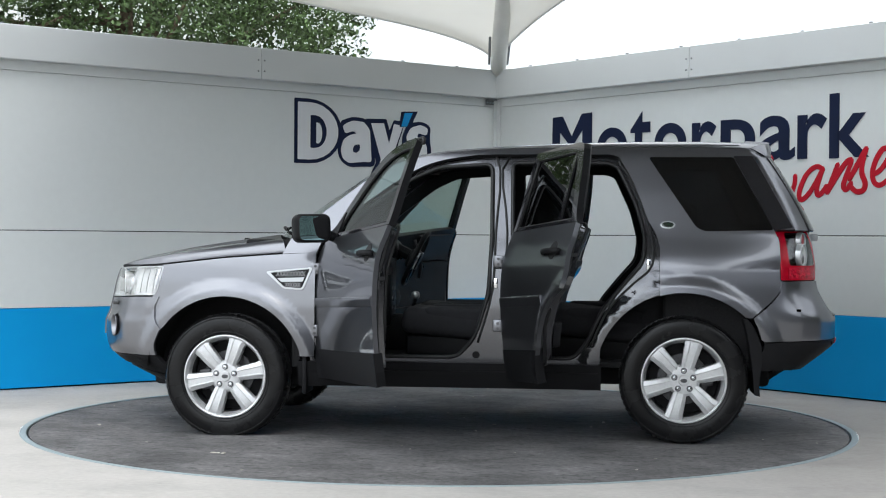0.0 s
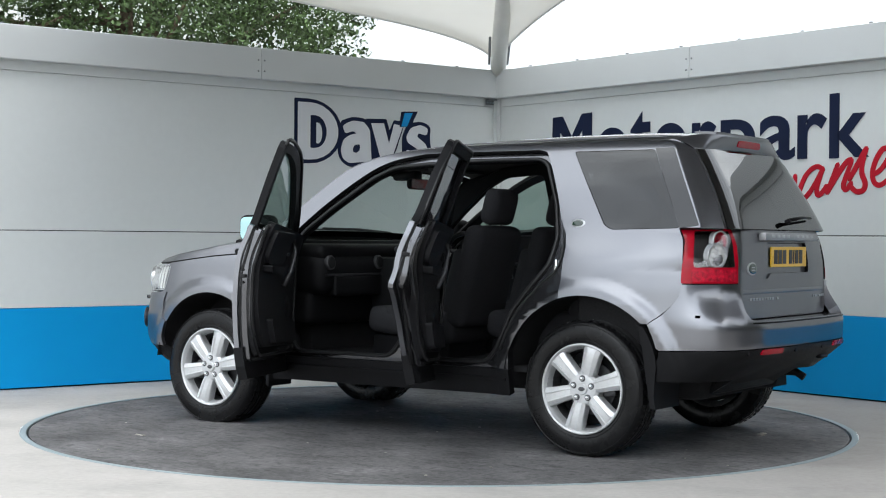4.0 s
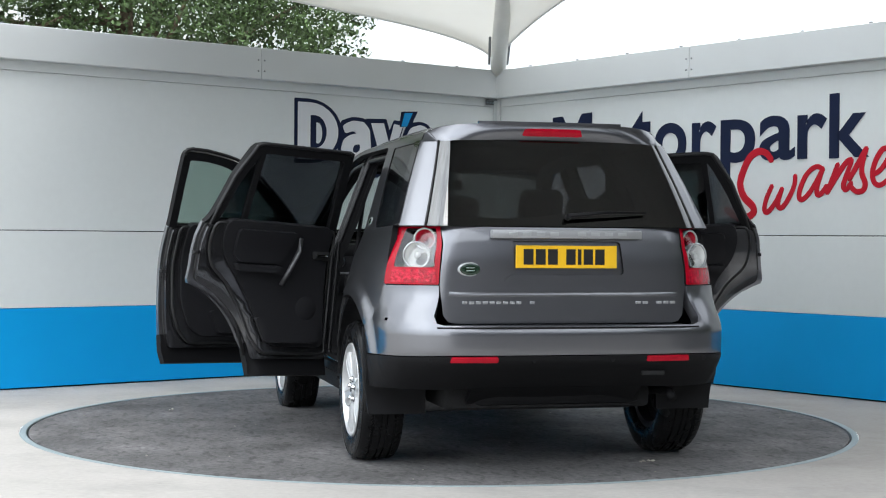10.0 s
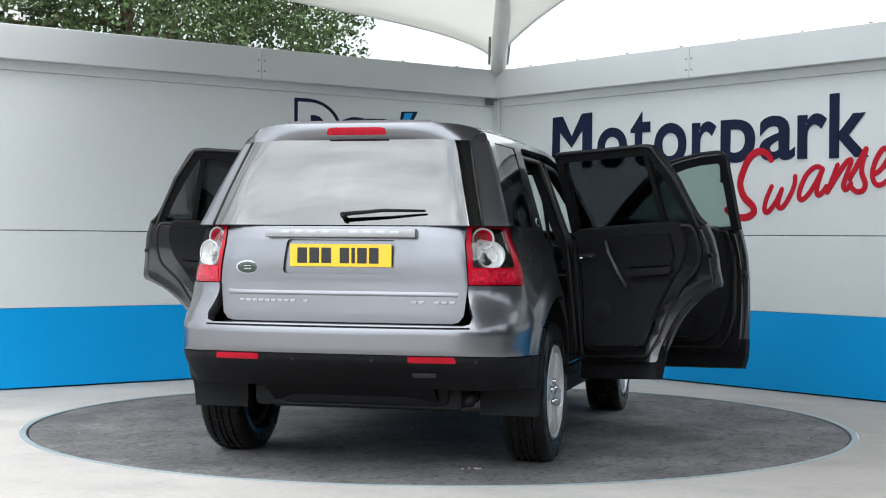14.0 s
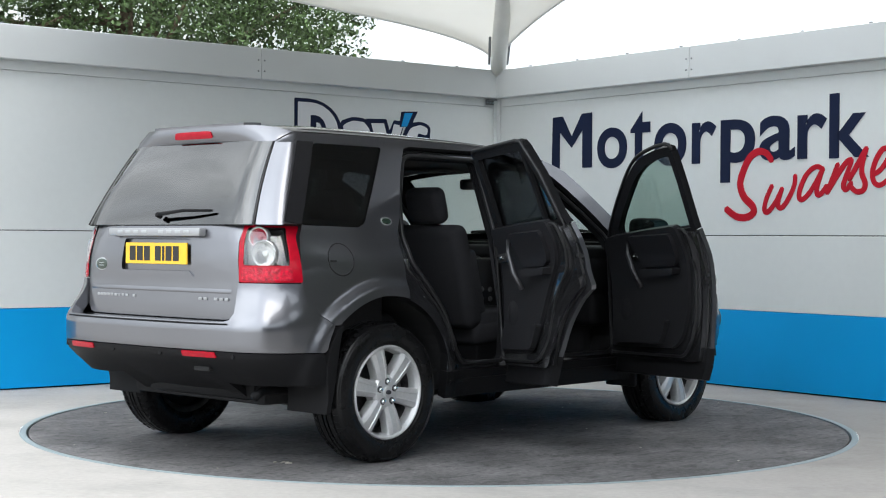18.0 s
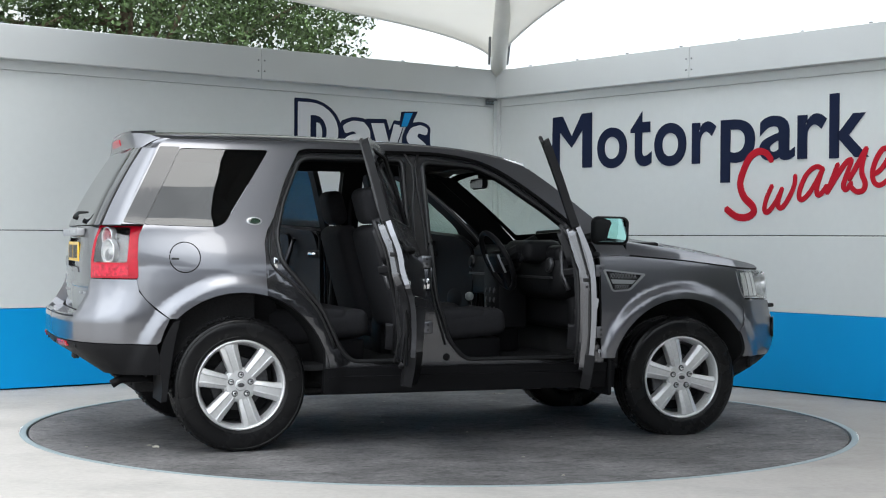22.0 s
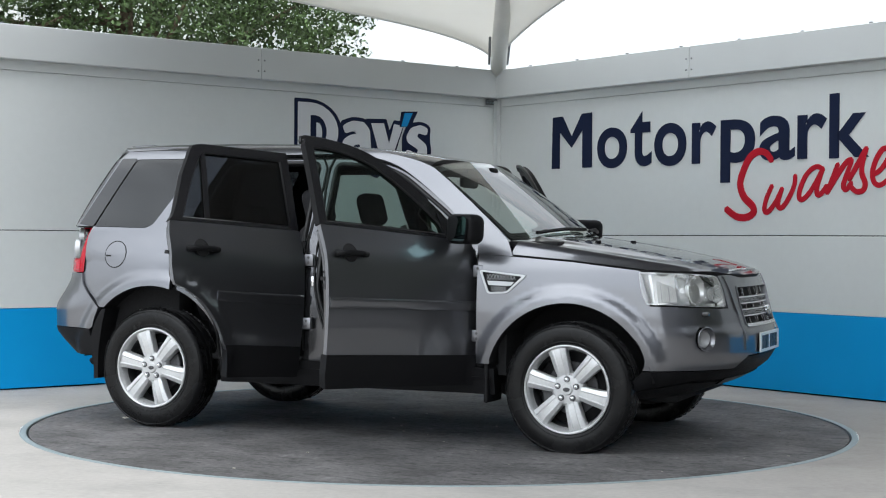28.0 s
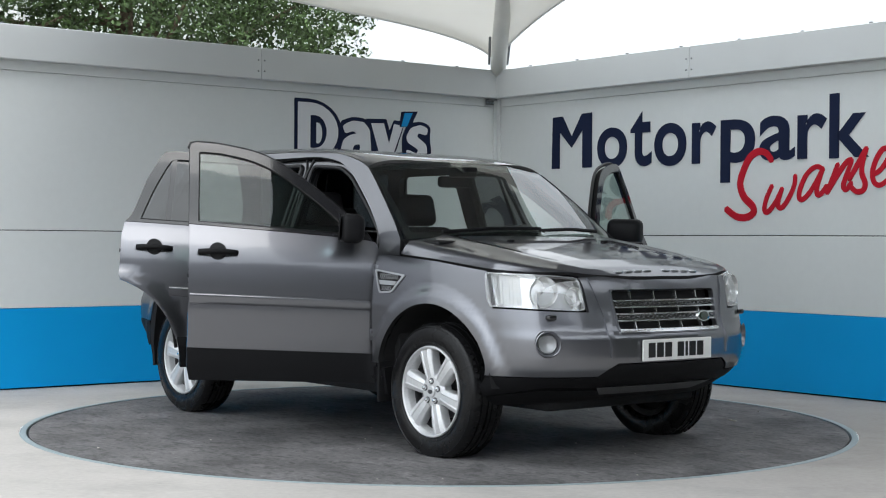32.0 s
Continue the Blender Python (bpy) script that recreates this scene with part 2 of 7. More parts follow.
def soften(outline, r, n=4):
    """Rounds the corners of a closed outline."""
    out = []
    m = len(outline)
    for i in range(m):
        a, b, c = (Vector(outline[(i + k) % m]) for k in (-1, 0, 1))
        d0, d1 = a - b, c - b
        k = min(r, d0.length * 0.45, d1.length * 0.45)
        q0, q1 = b + d0.normalized() * k, b + d1.normalized() * k
        for j in range(n + 1):
            t = j / n
            q = q0.lerp(b, t).lerp(b.lerp(q1, t), t)
            out.append((q.x, q.y))
    return out


# ---- ground, walls ----
WALL_TURN = radians(38.1)
ALONG_L = Vector((-math.cos(WALL_TURN), -math.sin(WALL_TURN), 0))
ALONG_R = Vector((math.sin(WALL_TURN), -math.cos(WALL_TURN), 0))
CORNER = Vector((0.5283, 4.8365, 0))
DISC_R = 2.508


def wall_frame(along, out):
    """The frame of a wall at the corner: x along it, y into the court, z up."""
    return Matrix.Translation(CORNER) @ Matrix((along, out, (0, 0, 1))).transposed().to_4x4()


FRAME_L = wall_frame(ALONG_L, ALONG_R)
FRAME_R = wall_frame(-ALONG_R, ALONG_L)


def ring(bm, radii, z, steps=128):
    rows = [[bm.verts.new((r * math.cos(2 * math.pi * k / steps), r * math.sin(2 * math.pi * k / steps), h)) for k in range(steps)] for r, h in zip(radii, z)]
    for a, b in zip(rows, rows[1:]):
        for k in range(steps):
            bm.faces.new((a[k], b[k], b[(k + 1) % steps], a[(k + 1) % steps]))


def ground():
    bm = bmesh.new()
    ring(bm, (2.562, 3, 4, 5.3, 8, 40, 150, 600), [0.0] * 8)
    for f in bm.faces:
        c = f.calc_center_median()
        f.material_index = 1 if c.length > 5.4 and -46 < math.degrees(math.atan2(c.y, c.x)) < 40 else 0
    tagged(link_mesh("ground", bm, (CONCRETE, ASPHALT)), "pale grey smooth concrete yard with faint stains, dark asphalt beyond", "ground", kind="structure")
    bm = bmesh.new()
    ring(bm, (2.520, 2.522, 2.534, 2.545, 2.560, 2.562), (-0.06, 0.001, 0.003, 0.003, 0.002, -0.02))
    tagged(link_mesh("turntable_rim", bm, STEEL, smooth=False), "blue-grey steel ring set in the concrete round the turntable", "rim", kind="structure")
    bm = bmesh.new()
    ring(bm, (2.3, 2.6), (-0.06, -0.06))
    tagged(link_mesh("turntable_pit", bm, GAP), "dark pit under the turntable's edge", "pit", kind="structure")


def turntable():
    bm = bmesh.new()
    ring(bm, (0.02, 0.8, 1.6, 2.2, 2.500, DISC_R, DISC_R), (0, 0, 0, 0, 0, -0.004, -0.05))
    bm.faces.new([v for v in bm.verts if v.co.xy.length < 0.03])
    table = tagged(link_mesh("turntable", bm, DECK), "round dark grey asphalt-coated car turntable, scuffed and dusty", "turntable")
    rng = random.Random(5)
    bm = bmesh.new()
    spots = [(rng.uniform(0.3, 2.4), rng.uniform(0, 2 * math.pi), rng.uniform(0.003, 0.008)) for _ in range(46)]
    spots += [(2.02 + rng.gauss(0, 0.02), 3.47 + rng.gauss(0, 0.012), rng.uniform(0.006, 0.012)) for _ in range(7)]
    spots += [(1.9 + rng.gauss(0, 0.02), 1.0 + rng.gauss(0, 0.012), rng.uniform(0.006, 0.01)) for _ in range(5)]
    for r, a, size in spots:
        turn = Euler((rng.uniform(0, 3), rng.uniform(0, 3), rng.uniform(0, 3))).to_matrix().to_4x4()
        bmesh.ops.create_icosphere(bm, subdivisions=1, radius=size, matrix=Matrix.Translation((r * math.cos(a), r * math.sin(a), size * 0.4)) @ Matrix.Diagonal((1.4, 0.8, 0.5, 1)) @ turn)
    tagged(part("grit", bm, GRIT, table, "small pale stones and dead leaf bits"), kind="stuff")
    return table


def text_mesh(word, offset=0.0):
    curve = bpy.data.curves.new("lettering", "FONT")
    curve.body, curve.offset, curve.extrude, curve.resolution_u = word, offset, 0.5, 6
    ob = bpy.data.objects.new("lettering", curve)
    scene.collection.objects.link(ob)
    data = bpy.data.meshes.new_from_object(ob.evaluated_get(bpy.context.evaluated_depsgraph_get()))
    bpy.data.objects.remove(ob)
    return data


def letter(name, char, x0, x1, z0, z1, mat, parent, frame_, offset=0.03, thick=0.006, mirror=1):
    """One cut letter, fitted into a box on a wall; mirror -1 where the wall's x runs against the reading."""
    data = text_mesh(char, offset)
    co = np.empty(len(data.vertices) * 3)
    data.vertices.foreach_get("co", co)
    co = co.reshape(-1, 3)
    lo, hi = co.min(0), co.max(0)
    u = (co[:, 0] - lo[0]) / (hi[0] - lo[0])
    w = (co[:, 1] - lo[1]) / (hi[1] - lo[1])
    d = (co[:, 2] > 0) * thick + 0.002
    out = np.stack([mirror * (x0 + u * (x1 - x0)), d, z0 + w * (z1 - z0)], 1)
    data.vertices.foreach_set("co", out.ravel())
    data.update()
    bm = bmesh.new()
    bm.from_mesh(data)
    bmesh.ops.recalc_face_normals(bm, faces=bm.faces)
    bm.to_mesh(data)
    bm.free()
    data.materials.clear()
    data.materials.append(mat)
    ob = new(name, data)
    ob.parent = parent
    return ob


def wall(name, frame_, sign, length, joint):
    """A clad wall; sign turns distances from the corner into the frame's x."""
    def span(bm, a, b, y0, y1, z0, z1, bevel=0.004):
        x0, x1 = sorted((sign * a, sign * b))
        box(bm, x0, x1, y0, y1, z0, z1, bevel, segments=1)
    bm = bmesh.new()
    span(bm, -0.22, length, -0.20, -0.045, -0.05, 2.70, 0)
    body = tagged(link_mesh(name, bm, GAP), "tall wall clad in pale grey metal panels with a blue band at its foot", "wall", kind="structure")
    body.matrix_world = frame_
    rows = ((0.012, 0.614, BLUE, "bright blue painted panel"), (0.616, 1.202, CLADDING, ""), (1.2087, 2.4072, CLADDING, ""), (2.4100, 2.52, CLADDING, ""))
    for z0, z1, mat, label in rows:
        bm = bmesh.new()
        span(bm, 0.002, length, -0.044, 0.0, z0, z1, 0.003)
        part("panel", bm, mat, body, label)
    for a, b in ((0.085, joint - 0.002), (joint + 0.002, length)):
        bm = bmesh.new()
        span(bm, a, b, -0.20, 0.10, 2.484, 2.744, 0.005)
        part("fascia_panel", bm, FASCIA, body, "pale grey metal coping panel")
    for along, z in ((joint - 0.03, 2.55), (joint - 0.03, 2.64), (joint + 0.03, 2.55), (joint + 0.03, 2.64)):
        bm = bmesh.new()
        bmesh.ops.create_uvsphere(bm, u_segments=8, v_segments=4, radius=0.008, matrix=pose(sign * along, 0.1, z))
        part("rivet", bm, ZINC, body)
    for k in range(9):
        bm = bmesh.new()
        at = 0.55 + 0.62 * k
        box(bm, sign * at - 0.012, sign * at + 0.012, 0.06, 0.085, 2.744, 2.756, 0.003)
        part("cap_clip", bm, ZINC, body)
    return body


def corner_trim():
    bm = bmesh.new()
    box(bm, 0.0, 0.055, 0.0, 0.012, 0.0, 2.484, 0.002)
    box(bm, 0.0, 0.012, 0.012, 0.055, 0.0, 2.484, 0.002)
    trim = tagged(link_mesh("corner_trim", bm, CLADDING), "pale grey metal angle strip in the wall corner", "trim", kind="structure")
    trim.matrix_world = FRAME_L
    bm = bmesh.new()
    box(bm, 0.0, 0.085, 0.0, 0.10, 2.484, 2.744, 0.006)
    box(bm, 0.085, 0.10, 0.0, 0.085, 2.484, 2.744, 0.002)
    cap = tagged(link_mesh("fascia_corner", bm, FASCIA), "pale grey metal coping piece at the wall corner", "trim", kind="structure")
    cap.matrix_world = FRAME_L
    root = tagged(new("corner_bracket"), "small dark galvanised bracket under the coping in the corner", "bracket")
    root.matrix_world = FRAME_L @ Matrix.Translation((0, 0, 2.455))
    bm = bmesh.new()
    box(bm, 0.06, 0.16, 0.014, 0.022, -0.03, 0.024, 0.003)
    box(bm, 0.06, 0.16, 0.022, 0.07, 0.012, 0.024, 0.003)
    part("plate", bm, ZINC, root)
    for x in (0.075, 0.11, 0.145):
        bm = bmesh.new()
        lathe(bm, ((0.0005, 0.0), (0.008, 0.0), (0.008, 0.012), (0.0005, 0.012)), 8, Matrix.Translation((x, 0.022, -0.01)))
        part("bolt", bm, STEEL, root)


# brush strokes of the slanting script: lines of (distance from the corner, height), and the brush width
SCRIPT = (
    ((((3.309, 1.789), (3.255, 1.848), (3.175, 1.864), (3.09, 1.823), (3.02, 1.714), (2.990, 1.609), (3.030, 1.511), (3.115, 1.440), (3.128, 1.388), (3.056, 1.350), (2.950, 1.358), (2.845, 1.419)),), 0.064),
    ((((3.312, 1.595), (3.254, 1.487), (3.239, 1.405), (3.275, 1.392), (3.350, 1.469), (3.412, 1.573)), ((3.412, 1.573), (3.374, 1.470), (3.380, 1.425), (3.421, 1.430), (3.488, 1.512), (3.530, 1.600), (3.536, 1.669))), 0.044),
    ((((3.800, 1.705), (3.732, 1.727), (3.645, 1.671), (3.583, 1.559), (3.578, 1.492), (3.618, 1.487), (3.695, 1.557), (3.800, 1.715)), ((3.800, 1.715), (3.748, 1.590), (3.745, 1.520), (3.786, 1.526), (3.833, 1.583))), 0.044),
    ((((3.935, 1.742), (3.880, 1.620), (3.834, 1.523)), ((3.840, 1.530), (3.931, 1.657), (4.015, 1.755), (4.062, 1.769)), ((4.062, 1.769), (4.015, 1.660), (3.985, 1.579), (4.010, 1.548), (4.059, 1.600))), 0.044),
    ((((4.036, 1.620), (4.137, 1.770), (4.190, 1.850)), ((4.190, 1.850), (4.152, 1.735), (4.150, 1.660), (4.180, 1.590), (4.160, 1.540), (4.099, 1.533), (4.050, 1.570))), 0.046),
    ((((4.245, 1.650), (4.317, 1.690), (4.385, 1.783), (4.378, 1.829), (4.327, 1.832), (4.268, 1.750), (4.242, 1.657), (4.265, 1.588), (4.319, 1.577), (4.400, 1.630)),), 0.044))


def script_letter(parent, strokes, width):
    """A cut letter made of brush strokes: each a low ridge with a round start and end."""
    bm = bmesh.new()
    for stroke in strokes:
        line = [Vector((-x, z)) for x, z in bow(stroke, 5)]
        n = len(line)
        rows = []
        for i, q in enumerate(line):
            way = (line[min(i + 1, n - 1)] - line[max(i - 1, 0)]).normalized()
            out = Vector((-way.y, way.x))
            w = 0.5 * width * (0.86 + 0.14 * math.sin(math.pi * i / (n - 1)))
            rows.append([bm.verts.new((q.x + out.x * w * f, d, q.y + out.y * w * f)) for f, d in ((-1.0, 0.002), (-0.92, 0.008), (0.0, 0.0092), (0.92, 0.008), (1.0, 0.002))])
        for a, b in zip(rows, rows[1:]):
            for k in range(4):
                bm.faces.new((a[k], b[k], b[k + 1], a[k + 1]))
        for row, at, back in ((rows[0], line[0], line[0] - line[1]), (rows[-1], line[-1], line[-1] - line[-2])):
            w = 0.5 * width * 0.86
            tip = bm.verts.new((at.x + back.normalized().x * w * 0.7, 0.004, at.y + back.normalized().y * w * 0.7))
            for k in range(4):
                bm.faces.new((row[k], row[k + 1], tip))
    bmesh.ops.recalc_face_normals(bm, faces=bm.faces)
    part("letter", bm, RED, parent)


def signs():
    root = tagged(new("wall_lettering"), "large navy cut lettering on the pale wall", "sign")
    root.matrix_world = FRAME_R
    for char, x0, x1, z0, z1 in (("M", 0.774, 1.293, 1.803, 2.285), ("o", 1.362, 1.727, 1.786, 2.139), ("t", 1.770, 2.016, 1.790, 2.255), ("o", 2.050, 2.412, 1.782, 2.141),
                                 ("r", 2.474, 2.735, 1.791, 2.130), ("p", 2.784, 3.140, 1.629, 2.130), ("a", 3.183, 3.530, 1.788, 2.136), ("r", 3.556, 3.830, 1.790, 2.130), ("k", 3.855, 4.210, 1.784, 2.268)):
        if char == "M":
            bm = bmesh.new()
            shape = ((0, 0), (0.02, 0.96), (0.27, 0.97), (0.5, 0.585), (0.75, 0.99), (1, 1), (1, 0), (0.77, 0), (0.77, 0.70), (0.5, 0.38), (0.2, 0.68), (0.2, 0))
            prism(bm, [(-(x0 + u * (x1 - x0)), z0 + w * (z1 - z0)) for u, w in shape], 0.002, 0.008, Matrix(((1, 0, 0, 0), (0, 0, 1, 0), (0, 1, 0, 0), (0, 0, 0, 1))))
            bmesh.ops.recalc_face_normals(bm, faces=bm.faces)
            part("letter", bm, NAVY, root)
            continue
        letter("letter", char, x0, x1, z0, z1, NAVY, root, FRAME_R, 0.018, mirror=-1)
    root = tagged(new("wall_script"), "red slanting cut lettering on the pale wall", "sign")
    root.matrix_world = FRAME_R
    for strokes, width in SCRIPT:
        script_letter(root, strokes, width)
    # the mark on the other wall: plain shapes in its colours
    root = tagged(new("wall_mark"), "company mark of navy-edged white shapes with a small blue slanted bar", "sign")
    root.matrix_world = FRAME_L

    level = [0.0]

    def shape(name, outline, mat, r=0.03, grow=0.0):
        cx, cz = sum(q[0] for q in outline) / len(outline), sum(q[1] for q in outline) / len(outline)
        points = []
        for x, z in soften(outline, r, 4):
            d = Vector((x - cx, z - cz))
            points.append((x + grow * d.x / max(0.01, d.length), z + grow * d.y / max(0.01, d.length)))
        level[0] += 0.0007
        bm = bmesh.new()
        prism(bm, points, 0.002, 0.004 + level[0], Matrix(((1, 0, 0, 0), (0, 0, 1, 0), (0, 1, 0, 0), (0, 0, 0, 1))))
        bmesh.ops.recalc_face_normals(bm, faces=bm.faces)
        part(name, bm, mat, root)

    def round_side(x, z0, z1, x_far, n=10):
        """A straight upright side and a bowed one."""
        mid, half = (z0 + z1) / 2, (z1 - z0) / 2
        return [(x, z0), (x, z1)] + [(x + (x_far - x) * (0.30 + 0.70 * math.cos(a)), mid + half * math.sin(a)) for a in np.linspace(math.pi / 2, -math.pi / 2, n)]

    shield = round_side(2.268, 1.805, 2.362, 1.775, 14)
    ball = [(1.790, 2.190), (1.665, 2.232), (1.520, 2.222), (1.436, 2.130), (1.418, 1.800), (1.560, 1.796), (1.700, 1.785), (1.800, 1.850), (1.826, 1.950), (1.800, 2.030), (1.800, 2.120)]
    wedge = [(1.524, 2.222), (1.298, 2.230), (1.262, 2.130), (1.214, 2.225), (1.090, 2.215), (1.185, 1.960), (1.300, 1.760), (1.400, 1.700), (1.470, 1.720), (1.408, 1.840)]
    drop = [(1.060, 2.205), (0.906, 2.230), (0.795, 2.190), (0.812, 2.080), (0.785, 1.945), (0.850, 1.850), (0.985, 1.830), (1.120, 1.900), (1.125, 2.080)]
    for outline, r in ((shield, 0.01), (ball, 0.05), (wedge, 0.012), (drop, 0.05)):
        shape("edge_shape", outline, NAVY, r)
    shape("fill_shape", round_side(2.234, 1.838, 2.330, 1.815, 14), WHITE, 0.006)
    shape("inner_shape", round_side(2.106, 1.940, 2.222, 1.938, 10), NAVY, 0.01)
    shape("inner_shape", round_side(2.046, 1.980, 2.160, 1.985, 8), WHITE, 0.006)
    shape("fill_shape", [(1.772, 2.150), (1.665, 2.198), (1.544, 2.190), (1.480, 2.126), (1.459, 1.838), (1.541, 1.840), (1.700, 1.822), (1.770, 1.860), (1.790, 1.940), (1.760, 2.030), (1.690, 2.072), (1.620, 2.084), (1.660, 2.106), (1.744, 2.078)], WHITE, 0.03)
    shape("inner_shape", [(1.668, 1.930), (1.650, 1.982), (1.587, 1.994), (1.590, 1.934), (1.633, 1.912)], NAVY, 0.02)
    shape("fill_shape", [(1.466, 2.184), (1.328, 2.190), (1.271, 2.010), (1.214, 2.188), (1.115, 2.178), (1.240, 1.880), (1.330, 1.760), (1.410, 1.735), (1.357, 1.864)], WHITE, 0.006)
    shape("fill_shape", [(1.080, 2.080), (1.030, 2.165), (0.917, 2.198), (0.832, 2.168), (0.848, 2.100), (0.940, 2.122), (0.960, 2.090), (0.850, 2.020), (0.840, 1.930), (0.920, 1.868), (1.050, 1.880), (1.085, 1.930), (1.070, 1.970), (0.960, 1.935), (0.940, 1.970), (1.060, 2.030)], WHITE, 0.03)
    shape("slash_edge", [(1.131, 2.306), (0.952, 2.316), (1.030, 2.178), (1.156, 2.164)], NAVY, 0.006)
    shape("slash", [(1.100, 2.294), (1.010, 2.299), (1.073, 2.174), (1.138, 2.171)], SKY_BLUE, 0.004)


def canopy():
    """A stretched white membrane: edges rise from the wall corner; a slender mast carries its tip."""
    tip = Vector((0.53, 4.75, 2.79))
    # far end, early rise and its power, sideways bow, height bow
    ends = ((Vector((-2.7, -0.55, 3.70)), 1.927, 0.635, -1.199, -0.204), (Vector((5.2, -1.9, 3.5)), 0.276, 0.241, -1.042, 0.103))

    def edge_at(which, u):
        end, early, power, aside, high = ends[which]
        way = end - tip
        q = tip + way * u + Vector((-way.y, way.x, 0)).normalized() * (aside * math.sin(math.pi * u))
        q.z += early * (u ** power - u) + high * math.sin(math.pi * u)
        return q
    far = Vector((2.2, -8.0, 3.9))
    centre = Vector((0.4, -0.3, 4.2))

    def free_edge(which, u):
        # an edge that hangs free, bowed in towards the middle
        a = ends[which][0]
        q = a.lerp(far, u)
        d = centre - q
        d.z = 0.25
        return q + d.normalized() * ((1.42, 0.75)[which] * 4 * u * (1 - u))

    bm = bmesh.new()
    n = 40
    rows = []
    for i in range(n + 1):
        u = (i / n) ** 2
        row = []
        for j in range(n + 1):
            v = (j / n) ** 2
            a, b = ends[0][0], ends[1][0]
            q = edge_at(0, u) * (1 - v) + free_edge(1, u) * v + edge_at(1, v) * (1 - u) + free_edge(0, v) * u
            q -= tip * (1 - u) * (1 - v) + a * u * (1 - v) + b * v * (1 - u) + far * u * v
            q.z += 1.2 * math.sin(math.pi * u) * math.sin(math.pi * v) + 0.9 * math.sqrt(u * v) * (1 - u) * (1 - v)
            row.append(bm.verts.new(q))
        rows.append(row)
    for a, b in zip(rows, rows[1:]):
        for k in range(n):
            bm.faces.new((a[k], b[k], b[k + 1], a[k + 1]))
    bmesh.ops.remove_doubles(bm, verts=bm.verts, dist=0.002)
    root = tagged(new("canopy"), "white stretched fabric canopy tied down to the wall corner", "canopy")
    # out of view over the turntable, grey stands for shade and darkens reflections
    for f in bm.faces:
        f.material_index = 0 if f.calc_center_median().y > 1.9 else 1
    part("membrane", bm, (FABRIC, SHADED_FABRIC), root, "white membrane, its shaded underside coloured grey over the turntable", True)
    for which in (0, 1):
        line = [edge_at(which, (i / n) ** 2) for i in range(n + 1)]
        bm = bmesh.new()
        tube(bm, line, 0.011, 6)
        part("edge_cable", bm, MAST, root, "pale edge cable")
    root2 = tagged(new("canopy_mast"), "white round steel mast leaning over the wall corner", "mast")
    bm = bmesh.new()
    tube(bm, [(0.528, 4.80, 2.70), (0.533, 4.30, 3.02), (0.55, 3.60, 3.40)], 0.075, 16)
    part("pole", bm, MAST, root2, "", True)
    for x in (-0.085, 0.085):
        bm = bmesh.new()
        tube(bm, [(0.528 + x, 4.70, 2.80), (0.535 + x * 1.1, 4.45, 3.02)], 0.012, 8)
        part("strap", bm, ZINC, root2)


def tree(seed, at, height, spread, leaves):
    rng = random.Random(seed)
    root = tagged(new("tree"), "broad leafy green tree standing behind the wall", "tree", group="trees behind the wall")
    root.location = at
    bm = bmesh.new()
    tube(bm, [(0, 0, 0), (0.05, 0.02, height * 0.25), (-0.04, 0.05, height * 0.45), (0, 0, height * 0.8)], 0.17, 10, 0.05)
    part("trunk", bm, BARK, root, "", True)
    clumps = []
    for k in range(15):
        a, e = rng.uniform(0, 2 * math.pi), rng.uniform(-0.25, 0.9)
        r = spread * rng.uniform(0.6, 0.95)
        tip = Vector((r * math.cos(a) * math.cos(e), r * math.sin(a) * math.cos(e), height * 0.52 + r * 0.75 * math.sin(e)))
        start = Vector((0, 0, height * rng.uniform(0.25, 0.6)))
        mid = (start + tip) / 2 + Vector((0, 0, 0.2))
        bm = bmesh.new()
        tube(bm, [start, mid, tip], 0.06, 7, 0.012)
        part("limb", bm, BARK, root, "", True)
    while len(clumps) < 620:
        q = Vector((rng.uniform(-1, 1), rng.uniform(-1, 1), rng.uniform(-1, 1)))
        if 0.25 < q.length < 1:
            clumps.append((Vector((q.x * spread, q.y * spread, height * 0.56 + q.z * height * 0.36)), rng.uniform(0.16, 0.40)))
    rngn = np.random.default_rng(seed)
    which = rngn.integers(0, len(clumps), leaves)
    centre = np.array([[*c] for c, _ in clumps])[which]
    size = np.array([s for _, s in clumps])[which]
    d = rngn.normal(size=(leaves, 3))
    d /= np.linalg.norm(d, axis=1)[:, None]
    pos = centre + d * (size * rngn.uniform(0.3, 1, leaves) ** 0.5)[:, None]
    long = rngn.normal(size=(leaves, 3))
    long /= np.linalg.norm(long, axis=1)[:, None]
    wide = np.cross(long, rngn.normal(size=(leaves, 3)))
    wide /= np.linalg.norm(wide, axis=1)[:, None]
    up = np.cross(long, wide)
    half = rngn.uniform(0.018, 0.042, leaves)[:, None]
    verts = np.stack([pos - long * half, pos + wide * half * 0.55 + up * half * 0.2, pos + long * half, pos - wide * half * 0.55 + up * half * 0.2], 1).reshape(-1, 3)
    index = np.arange(leaves)[:, None] * 4
    faces = np.concatenate([index + (0, 1, 2), index + (0, 2, 3)], 1).reshape(-1, 3)
    data = bpy.data.meshes.new("crown")
    data.from_pydata(verts.tolist(), [], faces.tolist())
    data.materials.append(LEAF)
    ob = new("crown", data)
    ob.parent = root
    tagged(ob, "dense mid-green crown of small leaves", kind="stuff")
    return root


